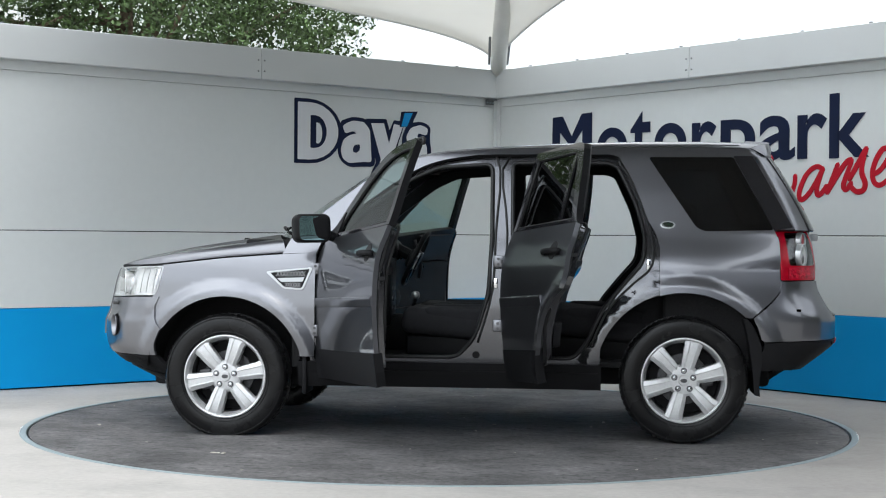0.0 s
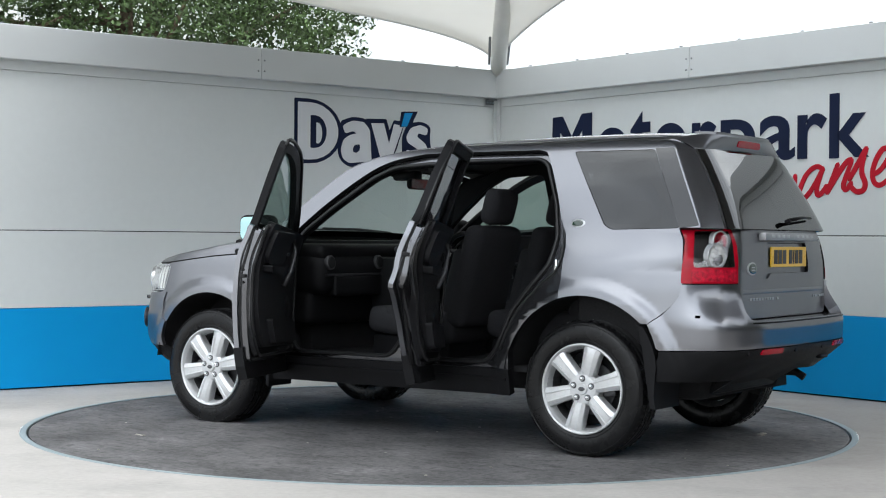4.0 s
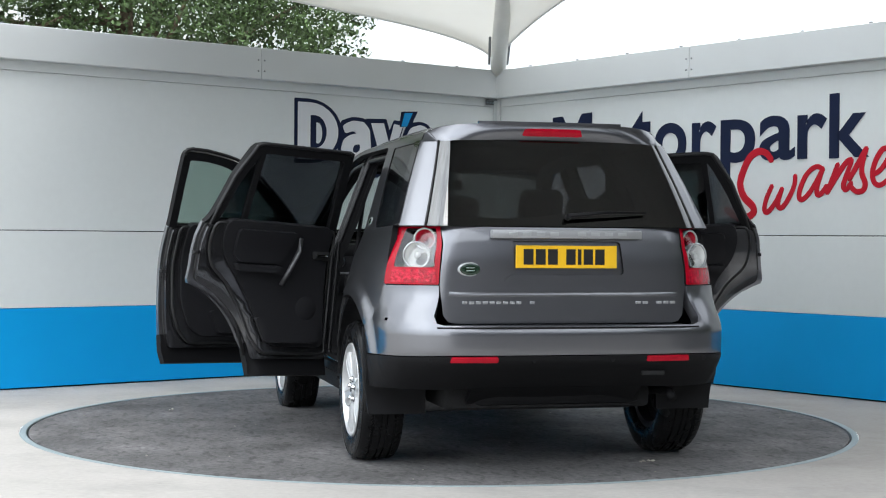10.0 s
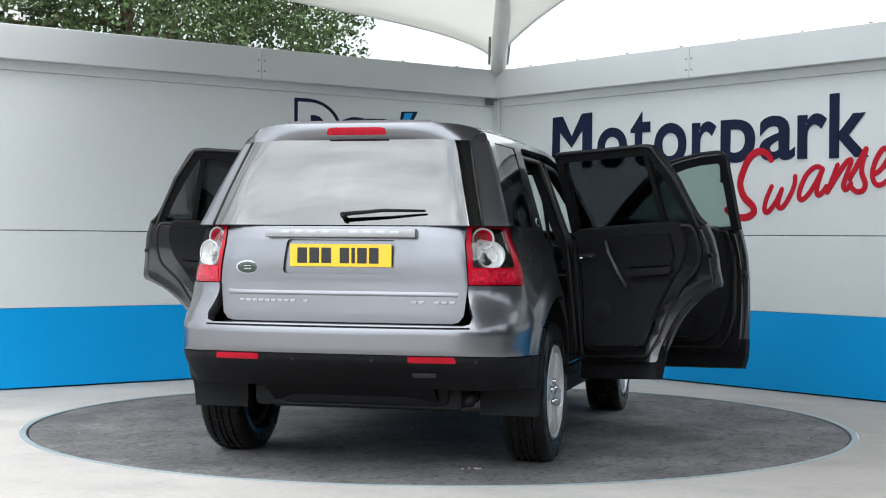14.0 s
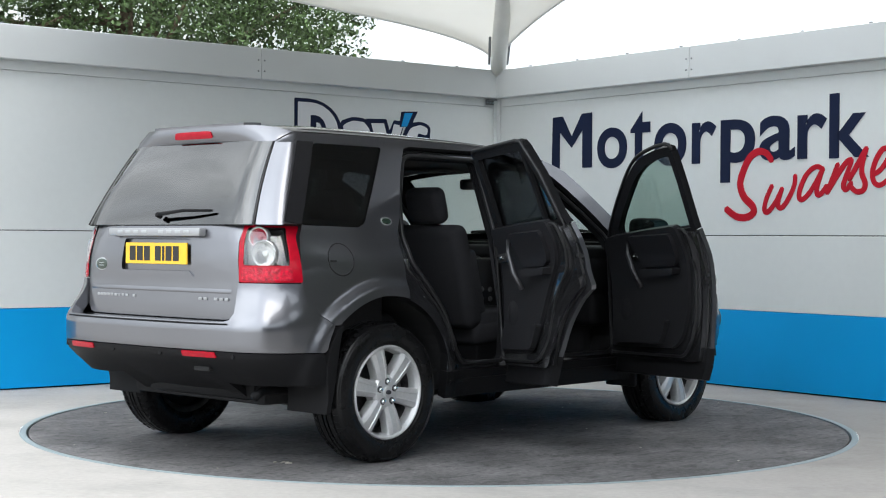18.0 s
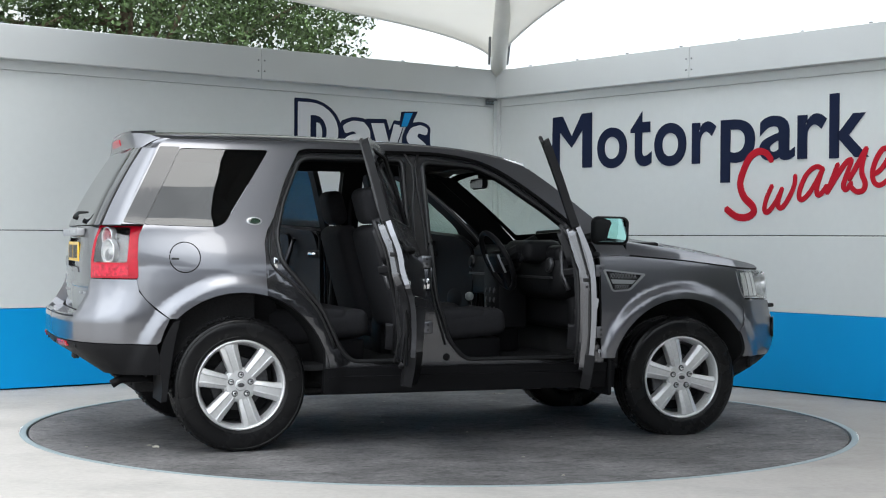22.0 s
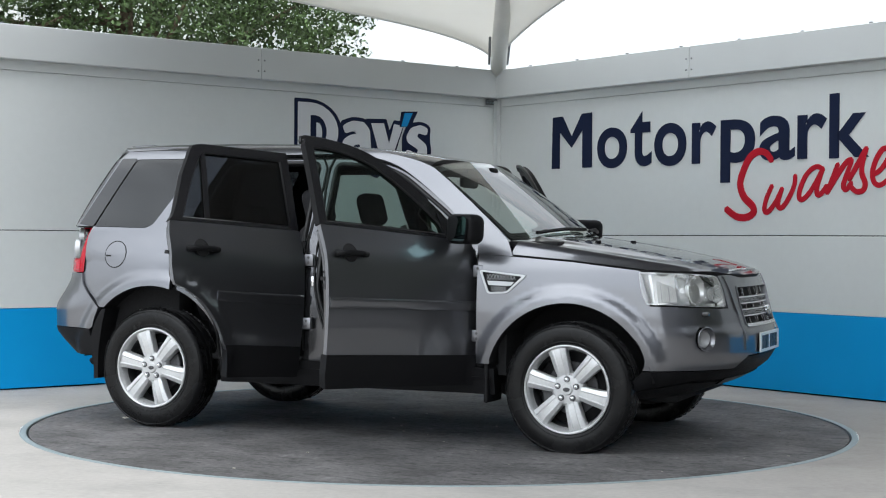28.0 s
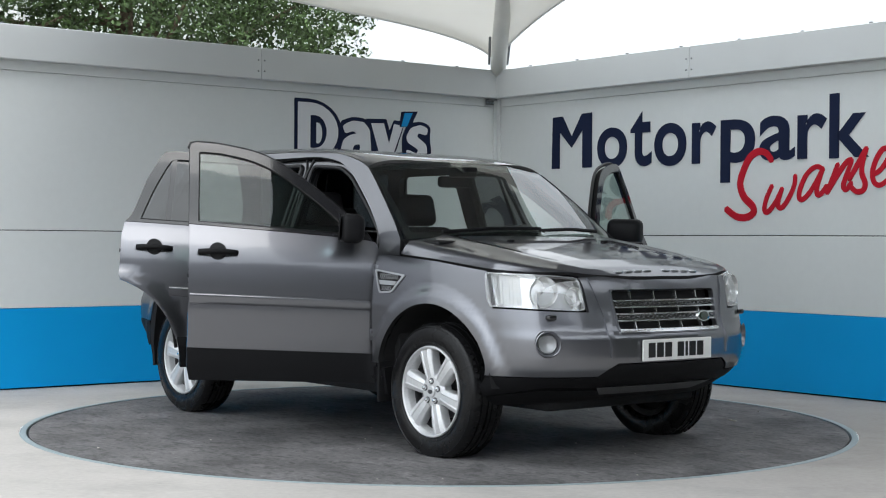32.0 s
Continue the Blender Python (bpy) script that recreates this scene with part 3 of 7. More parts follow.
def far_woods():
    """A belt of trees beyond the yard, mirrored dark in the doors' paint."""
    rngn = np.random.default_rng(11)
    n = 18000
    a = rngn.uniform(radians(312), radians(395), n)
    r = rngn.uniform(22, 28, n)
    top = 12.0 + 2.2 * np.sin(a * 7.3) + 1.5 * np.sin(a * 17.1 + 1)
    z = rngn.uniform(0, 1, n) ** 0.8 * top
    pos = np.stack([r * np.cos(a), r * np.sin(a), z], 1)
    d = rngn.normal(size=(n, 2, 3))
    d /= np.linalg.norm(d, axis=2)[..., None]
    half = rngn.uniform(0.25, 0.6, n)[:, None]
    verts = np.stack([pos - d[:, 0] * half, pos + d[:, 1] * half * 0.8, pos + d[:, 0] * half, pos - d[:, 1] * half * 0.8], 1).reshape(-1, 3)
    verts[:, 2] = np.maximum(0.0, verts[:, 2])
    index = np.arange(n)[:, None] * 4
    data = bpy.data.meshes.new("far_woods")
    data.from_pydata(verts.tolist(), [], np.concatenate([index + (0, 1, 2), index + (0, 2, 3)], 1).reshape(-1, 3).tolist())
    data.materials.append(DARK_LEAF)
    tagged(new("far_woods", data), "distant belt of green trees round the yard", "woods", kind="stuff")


def yard_office():
    """A low dark-glazed building that closes the yard behind the camera."""
    bm = bmesh.new()
    box(bm, 0.55, 15.0, -20.0, -12.4, -0.05, 4.7)
    body = tagged(link_mesh("wall_yard_office", bm, SLATE), "low flat-roofed building clad in dark grey metal with dark windows", "building", kind="structure")
    for k in range(6):
        bm = bmesh.new()
        box(bm, 0.95 + 2.3 * k, 2.85 + 2.3 * k, -12.41, -12.36, 0.25, 2.9, 0.01, segments=1)
        part("window", bm, DARK_PANE, body, "dark window")
    bm = bmesh.new()
    box(bm, 0.45, 15.1, -12.6, -12.25, 4.3, 4.8, 0.02, segments=1)
    part("roof_edge", bm, SLATE, body)


ground()
TABLE = turntable()
wall("wall_left", FRAME_L, 1, 7.5, 2.656)
wall("wall_right", FRAME_R, -1, 7.5, 2.521)
corner_trim()
signs()
canopy()
tree(3, (-3.6, 8.0, 0), 6.6, 2.75, 105000)
tree(4, (-7.6, 6.2, 0), 6.8, 2.8, 70000)
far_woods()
yard_office()

# ---- car ----
CAR_AT = (-0.152, -0.083)
# ---- car: materials ----


def paint():
    """Metal flakes under clear lacquer: the flakes do not whiten at grazing angles, the lacquer does."""
    mat = material("grey_metallic_paint", (0.180, 0.183, 0.199), 0.30, 0.92, 1.0, grain=0.10, grain_size=900, blotch=0.03, blotch_size=1.5)
    mat.node_tree.nodes["Principled BSDF"].inputs["Specular Tint"].default_value = (0.30, 0.30, 0.31, 1)
    return mat


def add_uneven_gloss(mat, size, low, high):
    """Patches of duller and glossier surface."""
    nodes, links = mat.node_tree.nodes, mat.node_tree.links
    coord = nodes.new("ShaderNodeTexCoord")
    tex = nodes.new("ShaderNodeTexNoise")
    tex.inputs["Scale"].default_value, tex.inputs["Detail"].default_value = size, 5
    span = nodes.new("ShaderNodeMapRange")
    span.inputs["From Min"].default_value, span.inputs["From Max"].default_value = 0.35, 0.62
    span.inputs["To Min"].default_value, span.inputs["To Max"].default_value = low, high
    links.new(coord.outputs["Object"], tex.inputs["Vector"])
    links.new(tex.outputs["Fac"], span.inputs["Value"])
    links.new(span.outputs["Result"], nodes["Principled BSDF"].inputs["Roughness"])


def glass(name, tint, mirror=0.045):
    """Sheet glass: tinted see-through with a mirror-like sheen that grows to grazing angles."""
    mat = bpy.data.materials.new(name)
    mat.use_nodes = True
    nodes, links = mat.node_tree.nodes, mat.node_tree.links
    nodes.clear()
    out = nodes.new("ShaderNodeOutputMaterial")
    clear = nodes.new("ShaderNodeBsdfTransparent")
    clear.inputs["Color"].default_value = (*tint, 1)
    shine = nodes.new("ShaderNodeBsdfGlossy")
    shine.inputs["Roughness"].default_value = 0.01
    shine.inputs["Color"].default_value = (1, 1, 1, 1)
    facing = nodes.new("ShaderNodeLayerWeight")
    facing.inputs["Blend"].default_value = 0.5
    power = nodes.new("ShaderNodeMath")
    power.operation = "POWER"
    power.inputs[1].default_value = 5
    edge = nodes.new("ShaderNodeMath")
    edge.operation = "MULTIPLY_ADD"
    edge.inputs[1].default_value, edge.inputs[2].default_value = (0.90 if mirror else 0.0), mirror
    links.new(facing.outputs["Facing"], power.inputs[0])
    links.new(power.outputs["Value"], edge.inputs[0])
    mix = nodes.new("ShaderNodeMixShader")
    links.new(edge.outputs["Value"], mix.inputs["Fac"])
    links.new(clear.outputs["BSDF"], mix.inputs[1])
    links.new(shine.outputs["BSDF"], mix.inputs[2])
    links.new(mix.outputs["Shader"], out.inputs["Surface"])
    return mat


PAINT = paint()
# darker copy of the body paint: shade of the door openings put into colour
SHADED_PAINT = material("shaded_body_paint", (0.100, 0.101, 0.109), 0.17, 0.88, 0.8, blotch=0.06, blotch_size=4)
TRIM = material("black_plastic", (0.009, 0.009, 0.010), 0.5, spec=0.14, bump=0.12, bump_size=500, blotch=0.08, blotch_size=3)
GLOSS_BLACK = material("gloss_black", (0.012, 0.012, 0.014), 0.12, coat=0.6)
DOOR_PLASTIC = material("door_plastic", (0.015, 0.015, 0.017), 0.46, spec=0.24, bump=0.12, bump_size=450, blotch=0.08, blotch_size=3)
ARM_PAD = material("arm_pad_vinyl", (0.013, 0.013, 0.015), 0.40, spec=0.32, bump=0.15, bump_size=350)
RUBBER = material("rubber", (0.007, 0.007, 0.0075), 0.3, spec=0.26, grain=0.15, grain_size=80, bump=0.1, bump_size=300)
add_uneven_gloss(RUBBER, 7.0, 0.08, 0.34)
FLAP = material("flap_rubber", (0.010, 0.010, 0.011), 0.65, spec=0.15, blotch=0.15, blotch_size=6)
SEAL = material("door_rubber", (0.012, 0.012, 0.013), 0.45)
CLOTH = material("seat_cloth", (0.025, 0.025, 0.028), 0.9, spec=0.25, grain=0.25, grain_size=250, bump=0.3, bump_size=400)
CARPET = material("carpet", (0.019, 0.019, 0.020), 0.95, spec=0.25, grain=0.2, grain_size=120, bump=0.4, bump_size=300)
LINING = material("roof_lining", (0.075, 0.075, 0.073), 0.9, grain=0.08, grain_size=150)
ALLOY = material("alloy", (0.60, 0.605, 0.61), 0.42, 0.55, 0.2, grain=0.05, grain_size=60)
SILVER = material("silver_plastic", (0.42, 0.43, 0.44), 0.32, 0.6, 0.3)
REFLECTOR = material("lamp_silver", (0.80, 0.81, 0.81), 0.24, 0.70, blotch=0.06, blotch_size=30)
BRIGHT = material("bright_trim", (0.66, 0.67, 0.68), 0.22, 0.9, blotch=0.04, blotch_size=20)
GRAB = material("grab_strip_silver", (0.34, 0.345, 0.355), 0.42, 0.5, 0.2, blotch=0.04, blotch_size=12)
SKID = material("skid_grey", (0.10, 0.10, 0.105), 0.45, 0.2, blotch=0.1)
CHROME = material("chrome", (0.80, 0.81, 0.82), 0.08, 1.0)
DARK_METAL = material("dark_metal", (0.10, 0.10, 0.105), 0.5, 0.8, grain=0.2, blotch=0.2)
RED_LENS = material("red_lens", (0.36, 0.002, 0.014), 0.22, coat=0.1, blotch=0.15, blotch_size=25, spec=0.25)
RED_FACET = material("red_faceted_lens", (0.42, 0.003, 0.022), 0.18, coat=0.2, blotch=0.55, blotch_size=55, spec=0.4, bump=0.5, bump_size=70)
FROST = material("frosted_lens", (0.62, 0.63, 0.62), 0.35, coat=0.5, blotch=0.08, blotch_size=30)
CLEAR_LENS = material("clear_lens", (0.46, 0.47, 0.48), 0.12, 0.3, 1.0, blotch=0.15, blotch_size=30)
LAMP_GREY = material("lamp_grey", (0.035, 0.035, 0.038), 0.12, 0.3, 0.6, blotch=0.2, blotch_size=20)
PLATE_Y = material("yellow_plate", (0.80, 0.47, 0.015), 0.35, coat=0.4)
PLATE_W = material("white_plate", (0.74, 0.74, 0.72), 0.35, coat=0.4)
INK = material("plate_ink", (0.012, 0.012, 0.012), 0.4)
GREEN = material("green_enamel", (0.010, 0.028, 0.016), 0.2, coat=0.8)
GLASS_DARK = glass("privacy_glass", (0.062, 0.070, 0.078), 0.062)
GLASS_REAR = glass("rear_glass", (0.075, 0.080, 0.085), 0.13)
GLASS_FRONT = glass("green_glass", (0.76, 0.84, 0.80), 0.10)
GLASS_SIDE = glass("green_side_glass", (0.40, 0.52, 0.47), 0.05)
GLASS_LAMP = glass("lamp_glass", (0.95, 0.95, 0.95))
GLASS_DARK_IN = glass("privacy_glass_inner", (0.97, 0.97, 0.97), 0.0)
GLASS_FRONT_IN = glass("green_glass_inner", (0.97, 0.97, 0.97), 0.0)
MIRROR = material("mirror_glass", (0.28, 0.42, 0.42), 0.02, 1.0)

# ---- car: shape of the body (car frame: x ahead, y to its left, z up; origin midway between the axles on the ground) ----
AXLE = 1.33
HUB_F, HUB_R = 0.345, 0.362
ARCH_F, ARCH_R = 0.470, 0.500


def smooth_table(xs, ys, lo, hi, sigma):
    grid = np.linspace(lo, hi, 800)
    step = grid[1] - grid[0]
    k = np.arange(-int(4 * sigma / step), int(4 * sigma / step) + 1) * step
    w = np.exp(-0.5 * (k / sigma) ** 2)
    w /= w.sum()
    pad = len(k) // 2
    raw = np.interp(np.concatenate([grid[0] - step * np.arange(pad, 0, -1), grid, grid[-1] + step * np.arange(1, pad + 1)]), xs, ys)
    done = np.convolve(raw, w, "valid")
    return lambda v: np.interp(v, grid, done)


SECTION = smooth_table((0.20, 0.30, 0.45, 0.60, 0.75, 0.90, 1.00, 1.06, 1.12, 1.17, 1.21, 1.25, 1.45, 1.60, 1.66, 1.70, 1.74),
                       (0.850, 0.885, 0.910, 0.922, 0.926, 0.918, 0.905, 0.889, 0.862, 0.838, 0.822, 0.806, 0.735, 0.676, 0.650, 0.624, 0.565), 0.15, 1.80, 0.018)


def flare(d):
    """How far the skin swells at a distance from a wheel arch: a band, then a soft step."""
    w = np.clip((d - 0.035) / 0.075, 0, 1)
    return 0.027 * (1 - w * w * (3 - 2 * w))


def half_width(x, z):
    """How far the body's skin stands from the middle plane."""
    y = SECTION(z)
    ahead, back = np.maximum(0, x - 1.2), np.maximum(0, -x - 1.3)
    high = np.clip((z - 1.0) / 0.2, 0, 1)
    y = y - 0.13 * ahead ** 2 - (0.18 - 0.16 * high) * back ** 2
    for cx, cz, r in ((AXLE, HUB_F, ARCH_F), (-AXLE, HUB_R, ARCH_R)):
        d = np.hypot(x - cx, z - cz) - r
        y = y + flare(d) * np.clip((1.12 - z) / 0.3, 0, 1)
    return y


def side(sign, inset=0.0):
    return lambda u, v: np.stack([u, sign * (half_width(u, v) - inset), v], -1)


def plan_curve(points):
    """A plan line from the middle to the side, by arc length; it takes negative lengths for the other side."""
    p = np.array(points, float)
    fine = np.linspace(0, len(p) - 1, 400)
    px, py = np.interp(fine, range(len(p)), p[:, 0]), np.interp(fine, range(len(p)), p[:, 1])
    k = np.exp(-0.5 * (np.arange(-30, 31) / 12) ** 2)
    k /= k.sum()
    ext = lambda a, even: np.concatenate([(a[30:0:-1] if even else -a[30:0:-1]), a, a[-1] + (a[-1] - a[-2]) * np.arange(1, 31)])
    px, py = np.convolve(ext(px, True), k, "valid"), np.convolve(ext(py, False), k, "valid")
    s = np.concatenate([[0], np.cumsum(np.hypot(np.diff(px), np.diff(py)))])
    return lambda v: (np.interp(np.abs(v), s, px), np.sign(v) * np.interp(np.abs(v), s, py)), s[-1], lambda y: float(np.interp(y, py, s)), lambda x: float(np.interp(-np.abs(x), -np.abs(px), s))


FRONT_PLAN, FRONT_END, FRONT_S, FRONT_SX = plan_curve(((2.245, 0), (2.24, 0.2), (2.215, 0.4), (2.15, 0.6), (2.05, 0.755), (1.96, 0.835), (1.86, 0.879), (1.76, 0.893), (1.66, 0.905)))
FRONT_LEAN = smooth_table((0.24, 0.30, 0.36, 0.40, 0.45, 0.50, 0.55, 0.66, 0.70, 0.80, 0.90, 0.96, 1.02), (-0.48, -0.34, -0.20, -0.12, -0.045, -0.012, 0.0, -0.005, -0.035, -0.065, -0.09, -0.115, -0.17), 0.2, 1.1, 0.012)
REAR_PLAN, REAR_END, REAR_S, REAR_SX = plan_curve(((-2.255, 0), (-2.252, 0.2), (-2.245, 0.4), (-2.222, 0.60), (-2.18, 0.73), (-2.10, 0.832), (-1.98, 0.884), (-1.86, 0.897), (-1.66, 0.905)))
REAR_LEAN = smooth_table((0.24, 0.34, 0.42, 0.50, 0.555, 0.61, 0.72, 0.80), (0.56, 0.41, 0.265, 0.115, 0.020, 0.0, 0.0, 0.01), 0.2, 0.9, 0.012)
GATE_PLAN, GATE_END, GATE_S, GATE_SX = plan_curve(((-2.125, 0), (-2.123, 0.2), (-2.12, 0.4), (-2.098, 0.63), (-2.045, 0.735), (-1.965, 0.81), (-1.89, 0.852), (-1.82, 0.87)))
GATE_LEAN = smooth_table((0.70, 0.78, 0.93, 1.05, 1.16, 1.23), (-0.005, -0.005, 0.0, 0.0, 0.012, 0.03), 0.6, 1.3, 0.015)


def front(out=0.0):
    def f(u, v):
        px, py = FRONT_PLAN(u)
        w = np.clip(1.25 - np.abs(u) / 0.95, 0, 1)
        y = py * SECTION(v) / SECTION(0.63)
        low = np.clip((0.52 - v) / 0.05, 0, 1)
        x = px + FRONT_LEAN(v) * ((0.35 + 0.65 * w) * (1 - low) + low * (0.75 + 0.25 * w)) + out * np.clip((px - 1.7) / 0.4, 0, 1)
        for cx, cz, r in ((AXLE, HUB_F, ARCH_F),):
            d = np.hypot(x - cx, v - cz) - r
            y = y + np.sign(y) * (flare(d) * np.clip((np.abs(y) - 0.7) / 0.15, 0, 1) + out * np.clip((2.1 - px) / 0.3, 0, 1))
        return np.stack([x, y, v], -1)
    return f


def rear(out=0.0):
    def f(u, v):
        px, py = REAR_PLAN(u)
        w = np.clip(1.3 - np.abs(u) / 0.95, 0, 1)
        x = px + REAR_LEAN(v) * (0.3 + 0.7 * w) - out * np.clip((-px - 1.7) / 0.3, 0, 1)
        y = py * SECTION(v) / SECTION(0.63)
        d = np.hypot(x + AXLE, v - HUB_R) - ARCH_R
        y = y + np.sign(y) * (flare(d) * np.clip((np.abs(y) - 0.7) / 0.15, 0, 1) + out * np.clip((2.1 + px) / 0.2, 0, 1))
        return np.stack([x, y, v], -1)
    return f


def gate(out=0.0):
    def f(u, v):
        px, py = GATE_PLAN(u)
        y = py * SECTION(v) / SECTION(0.936)
        return np.stack([px + GATE_LEAN(v) - out * np.clip((-px - 1.75) / 0.3, 0, 1), y + np.sign(py) * out * np.clip((2.1 + px) / 0.2, 0, 1), v], -1)
    return f


def sheet(name, outline, shape, mats, parent, out, holes=(), step=0.06, thick=0.012, label="", rim=1):
    """A formed panel: a flat outline with holes, cut fine, laid on a shape, given thickness inwards. mats: face, then rim and back."""
    from mathutils.geometry import tessellate_polygon
    loops = [[Vector((u, v, 0)) for u, v in ring_] for ring_ in (outline, *holes)]
    flat = [q for loop in loops for q in loop]
    bm = bmesh.new()
    vs = [bm.verts.new(q) for q in flat]
    for tri in tessellate_polygon(loops):
        try:
            bm.faces.new([vs[i] for i in tri])
        except ValueError:
            pass
    for axis in (0, 1):
        lo, hi = min(q[axis] for q in flat), max(q[axis] for q in flat)
        n = max(1, math.ceil((hi - lo) / step))
        no = Vector((1, 0, 0)) if axis == 0 else Vector((0, 1, 0))
        for k in range(1, n):
            at = no * (lo + (hi - lo) * k / n)
            bmesh.ops.bisect_plane(bm, geom=bm.verts[:] + bm.edges[:] + bm.faces[:], dist=1e-6, plane_co=at, plane_no=no)
    bmesh.ops.remove_doubles(bm, verts=bm.verts, dist=2e-5)
    bmesh.ops.dissolve_degenerate(bm, edges=bm.edges, dist=1e-5)
    bmesh.ops.recalc_face_normals(bm, faces=bm.faces)
    bm.verts.ensure_lookup_table()
    bm.verts.index_update()
    uv = np.array([[v.co.x, v.co.y] for v in bm.verts])
    u, v = uv[:, 0], uv[:, 1]
    e = 2e-3
    pos = shape(u, v)
    nor = np.cross(shape(u + e, v) - shape(u - e, v), shape(u, v + e) - shape(u, v - e))
    nor /= np.maximum(1e-12, np.linalg.norm(nor, axis=1))[:, None]
    out = np.array(out, float)
    if (nor @ out).mean() < 0:
        nor = -nor
    back = pos - nor * thick
    faces, kinds, normals = [], [], []
    for f in bm.faces:
        i = [w.index for w in f.verts]
        g = np.cross(pos[i[1]] - pos[i[0]], pos[i[2]] - pos[i[0]])
        if g @ nor[i].mean(0) < 0:
            i = i[::-1]
        faces.append(i)
        kinds.append(0)
        normals += [nor[k] for k in i]
        if thick:
            faces.append([k + len(pos) for k in i[::-1]])
            kinds.append(rim)
            normals += [-nor[k] for k in i[::-1]]
    if thick:
        for edge in bm.edges:
            if len(edge.link_faces) == 1:
                a, b = edge.verts[0].index, edge.verts[1].index
                mid = np.mean([pos[w.index] for w in edge.link_faces[0].verts], 0)
                g = np.cross(pos[b] - pos[a], back[a] - pos[a])
                g /= max(1e-12, np.linalg.norm(g))
                loop = [a, b, b + len(pos), a + len(pos)]
                if g @ (pos[a] - mid) < 0:
                    loop, g = loop[::-1], -g
                faces.append(loop)
                kinds.append(rim)
                normals += [g] * 4
    bm.free()
    data = bpy.data.meshes.new(name)
    data.from_pydata(np.concatenate([pos, back]).tolist() if thick else pos.tolist(), [], faces)
    for m in mats if isinstance(mats, (list, tuple)) else (mats, mats):
        data.materials.append(m)
    data.polygons.foreach_set("material_index", kinds)
    data.polygons.foreach_set("use_smooth", [True] * len(faces))
    data.normals_split_custom_set(normals)
    ob = new(name, data)
    ob.parent = parent
    if label:
        ob["label"] = label
    return ob


def on(shape, points):
    a = np.array(points, float)
    return [Vector(q) for q in shape(a[:, 0], a[:, 1])]


def bead(name, outline, shape, radius, mat, parent, closed=True, label="", sides=6):
    """A round strip laid along an outline on a shape."""
    line = on(shape, outline)
    if closed:
        line.append(line[0].copy())
        line.append(line[1].copy())
    bm = bmesh.new()
    tube(bm, line, radius, sides)
    return part(name, bm, mat, parent, label, True)


def block(name, parent, mat, x0, x1, y0, y1, z0, z1, bevel=0.01, label="", m=None, segments=2):
    bm = bmesh.new()
    box(bm, x0, x1, y0, y1, z0, z1, bevel, m, segments)
    return smooth_by_angle(part(name, bm, mat, parent, label), 40)


def disc_on(name, parent, mat, at, face, radius, depth, label="", squash=1.0, steps=28, dish=0.0):
    """A round button that looks along face."""
    bm = bmesh.new()
    lathe(bm, ((0.0005, dish), (radius * 0.6, dish * 0.6), (radius * 0.9, 0.0), (radius, -0.25 * depth), (radius, -depth)), steps)
    m = Matrix.Translation(at) @ Vector(face).to_track_quat("Y", "Z").to_matrix().to_4x4() @ Matrix.Diagonal((1, 1, squash, 1))
    bmesh.ops.transform(bm, matrix=m, verts=bm.verts)
    bmesh.ops.recalc_face_normals(bm, faces=bm.faces)
    return smooth_by_angle(part(name, bm, mat, parent, label), 50)

# ---- car: outlines on the side (x, z), doors shut ----
FD_UP = [(-0.272, 1.20), (-0.272, 1.62), (-0.262, 1.648), (-0.23, 1.656)] + bow([(-0.12, 1.652), (0.10, 1.615), (0.28, 1.535), (0.53, 1.358), (0.70, 1.210), (0.765, 1.130)], 5)
FD_GLASS = [(-0.222, 1.212), (-0.222, 1.595), (-0.21, 1.603)] + bow([(-0.10, 1.600), (0.08, 1.565), (0.25, 1.487), (0.47, 1.330), (0.575, 1.240)], 4) + [(0.610, 1.175)]
RD_GLASS = [(-0.335, 1.216), (-0.335, 1.595), (-0.345, 1.604), (-0.86, 1.604), (-0.90, 1.592)] + bow([(-0.925, 1.555), (-1.00, 1.410), (-1.075, 1.225)], 5)
HOLE_F = soften([(0.66, 0.475), (-0.03, 0.475), (-0.13, 0.585), (-0.212, 0.845), (-0.225, 1.17), (-0.215, 1.605), (0.10, 1.585), (0.25, 1.520), (0.52, 1.330), (0.70, 1.185), (0.735, 1.05), (0.725, 0.62)], 0.05, 5)
HOLE_R = soften([(-0.36, 0.475), (-0.70, 0.475), (-0.775, 0.560), (-0.87, 0.765), (-0.99, 0.910), (-1.095, 1.03), (-1.110, 1.17), (-1.06, 1.36), (-0.955, 1.585), (-0.90, 1.612), (-0.335, 1.612), (-0.345, 1.17)], 0.04, 5)
ROOF_EDGE = bow([(0.436, 1.572), (0.30, 1.622), (0.05, 1.674), (-0.30, 1.698), (-0.80, 1.703), (-1.30, 1.703), (-1.68, 1.700)], 5)
ROOF_TOP = smooth_table((-1.95, -1.80, -1.50, -1.02, -0.63, -0.35, 0.0, 0.2, 0.40, 0.60), (1.730, 1.745, 1.757, 1.755, 1.744, 1.731, 1.702, 1.678, 1.642, 1.59), -2.1, 0.8, 0.05)
_edge = np.array(sorted(ROOF_EDGE))


def roof_shape(u, v):
    """u along the car, v from -1 to 1 across."""
    z0 = np.interp(u, np.concatenate([[-1.95], _edge[:, 0], [0.6]]), np.concatenate([[1.685], _edge[:, 1], [1.48]]))
    y0 = SECTION(z0)
    top = np.maximum(ROOF_TOP(u), z0 + 0.01)
    return np.stack([u, v * y0, z0 + (top - z0) * (1 - np.abs(v) ** 7)], -1)


def roof_end(v):
    return -1.875 + 0.165 * abs(v) ** 4


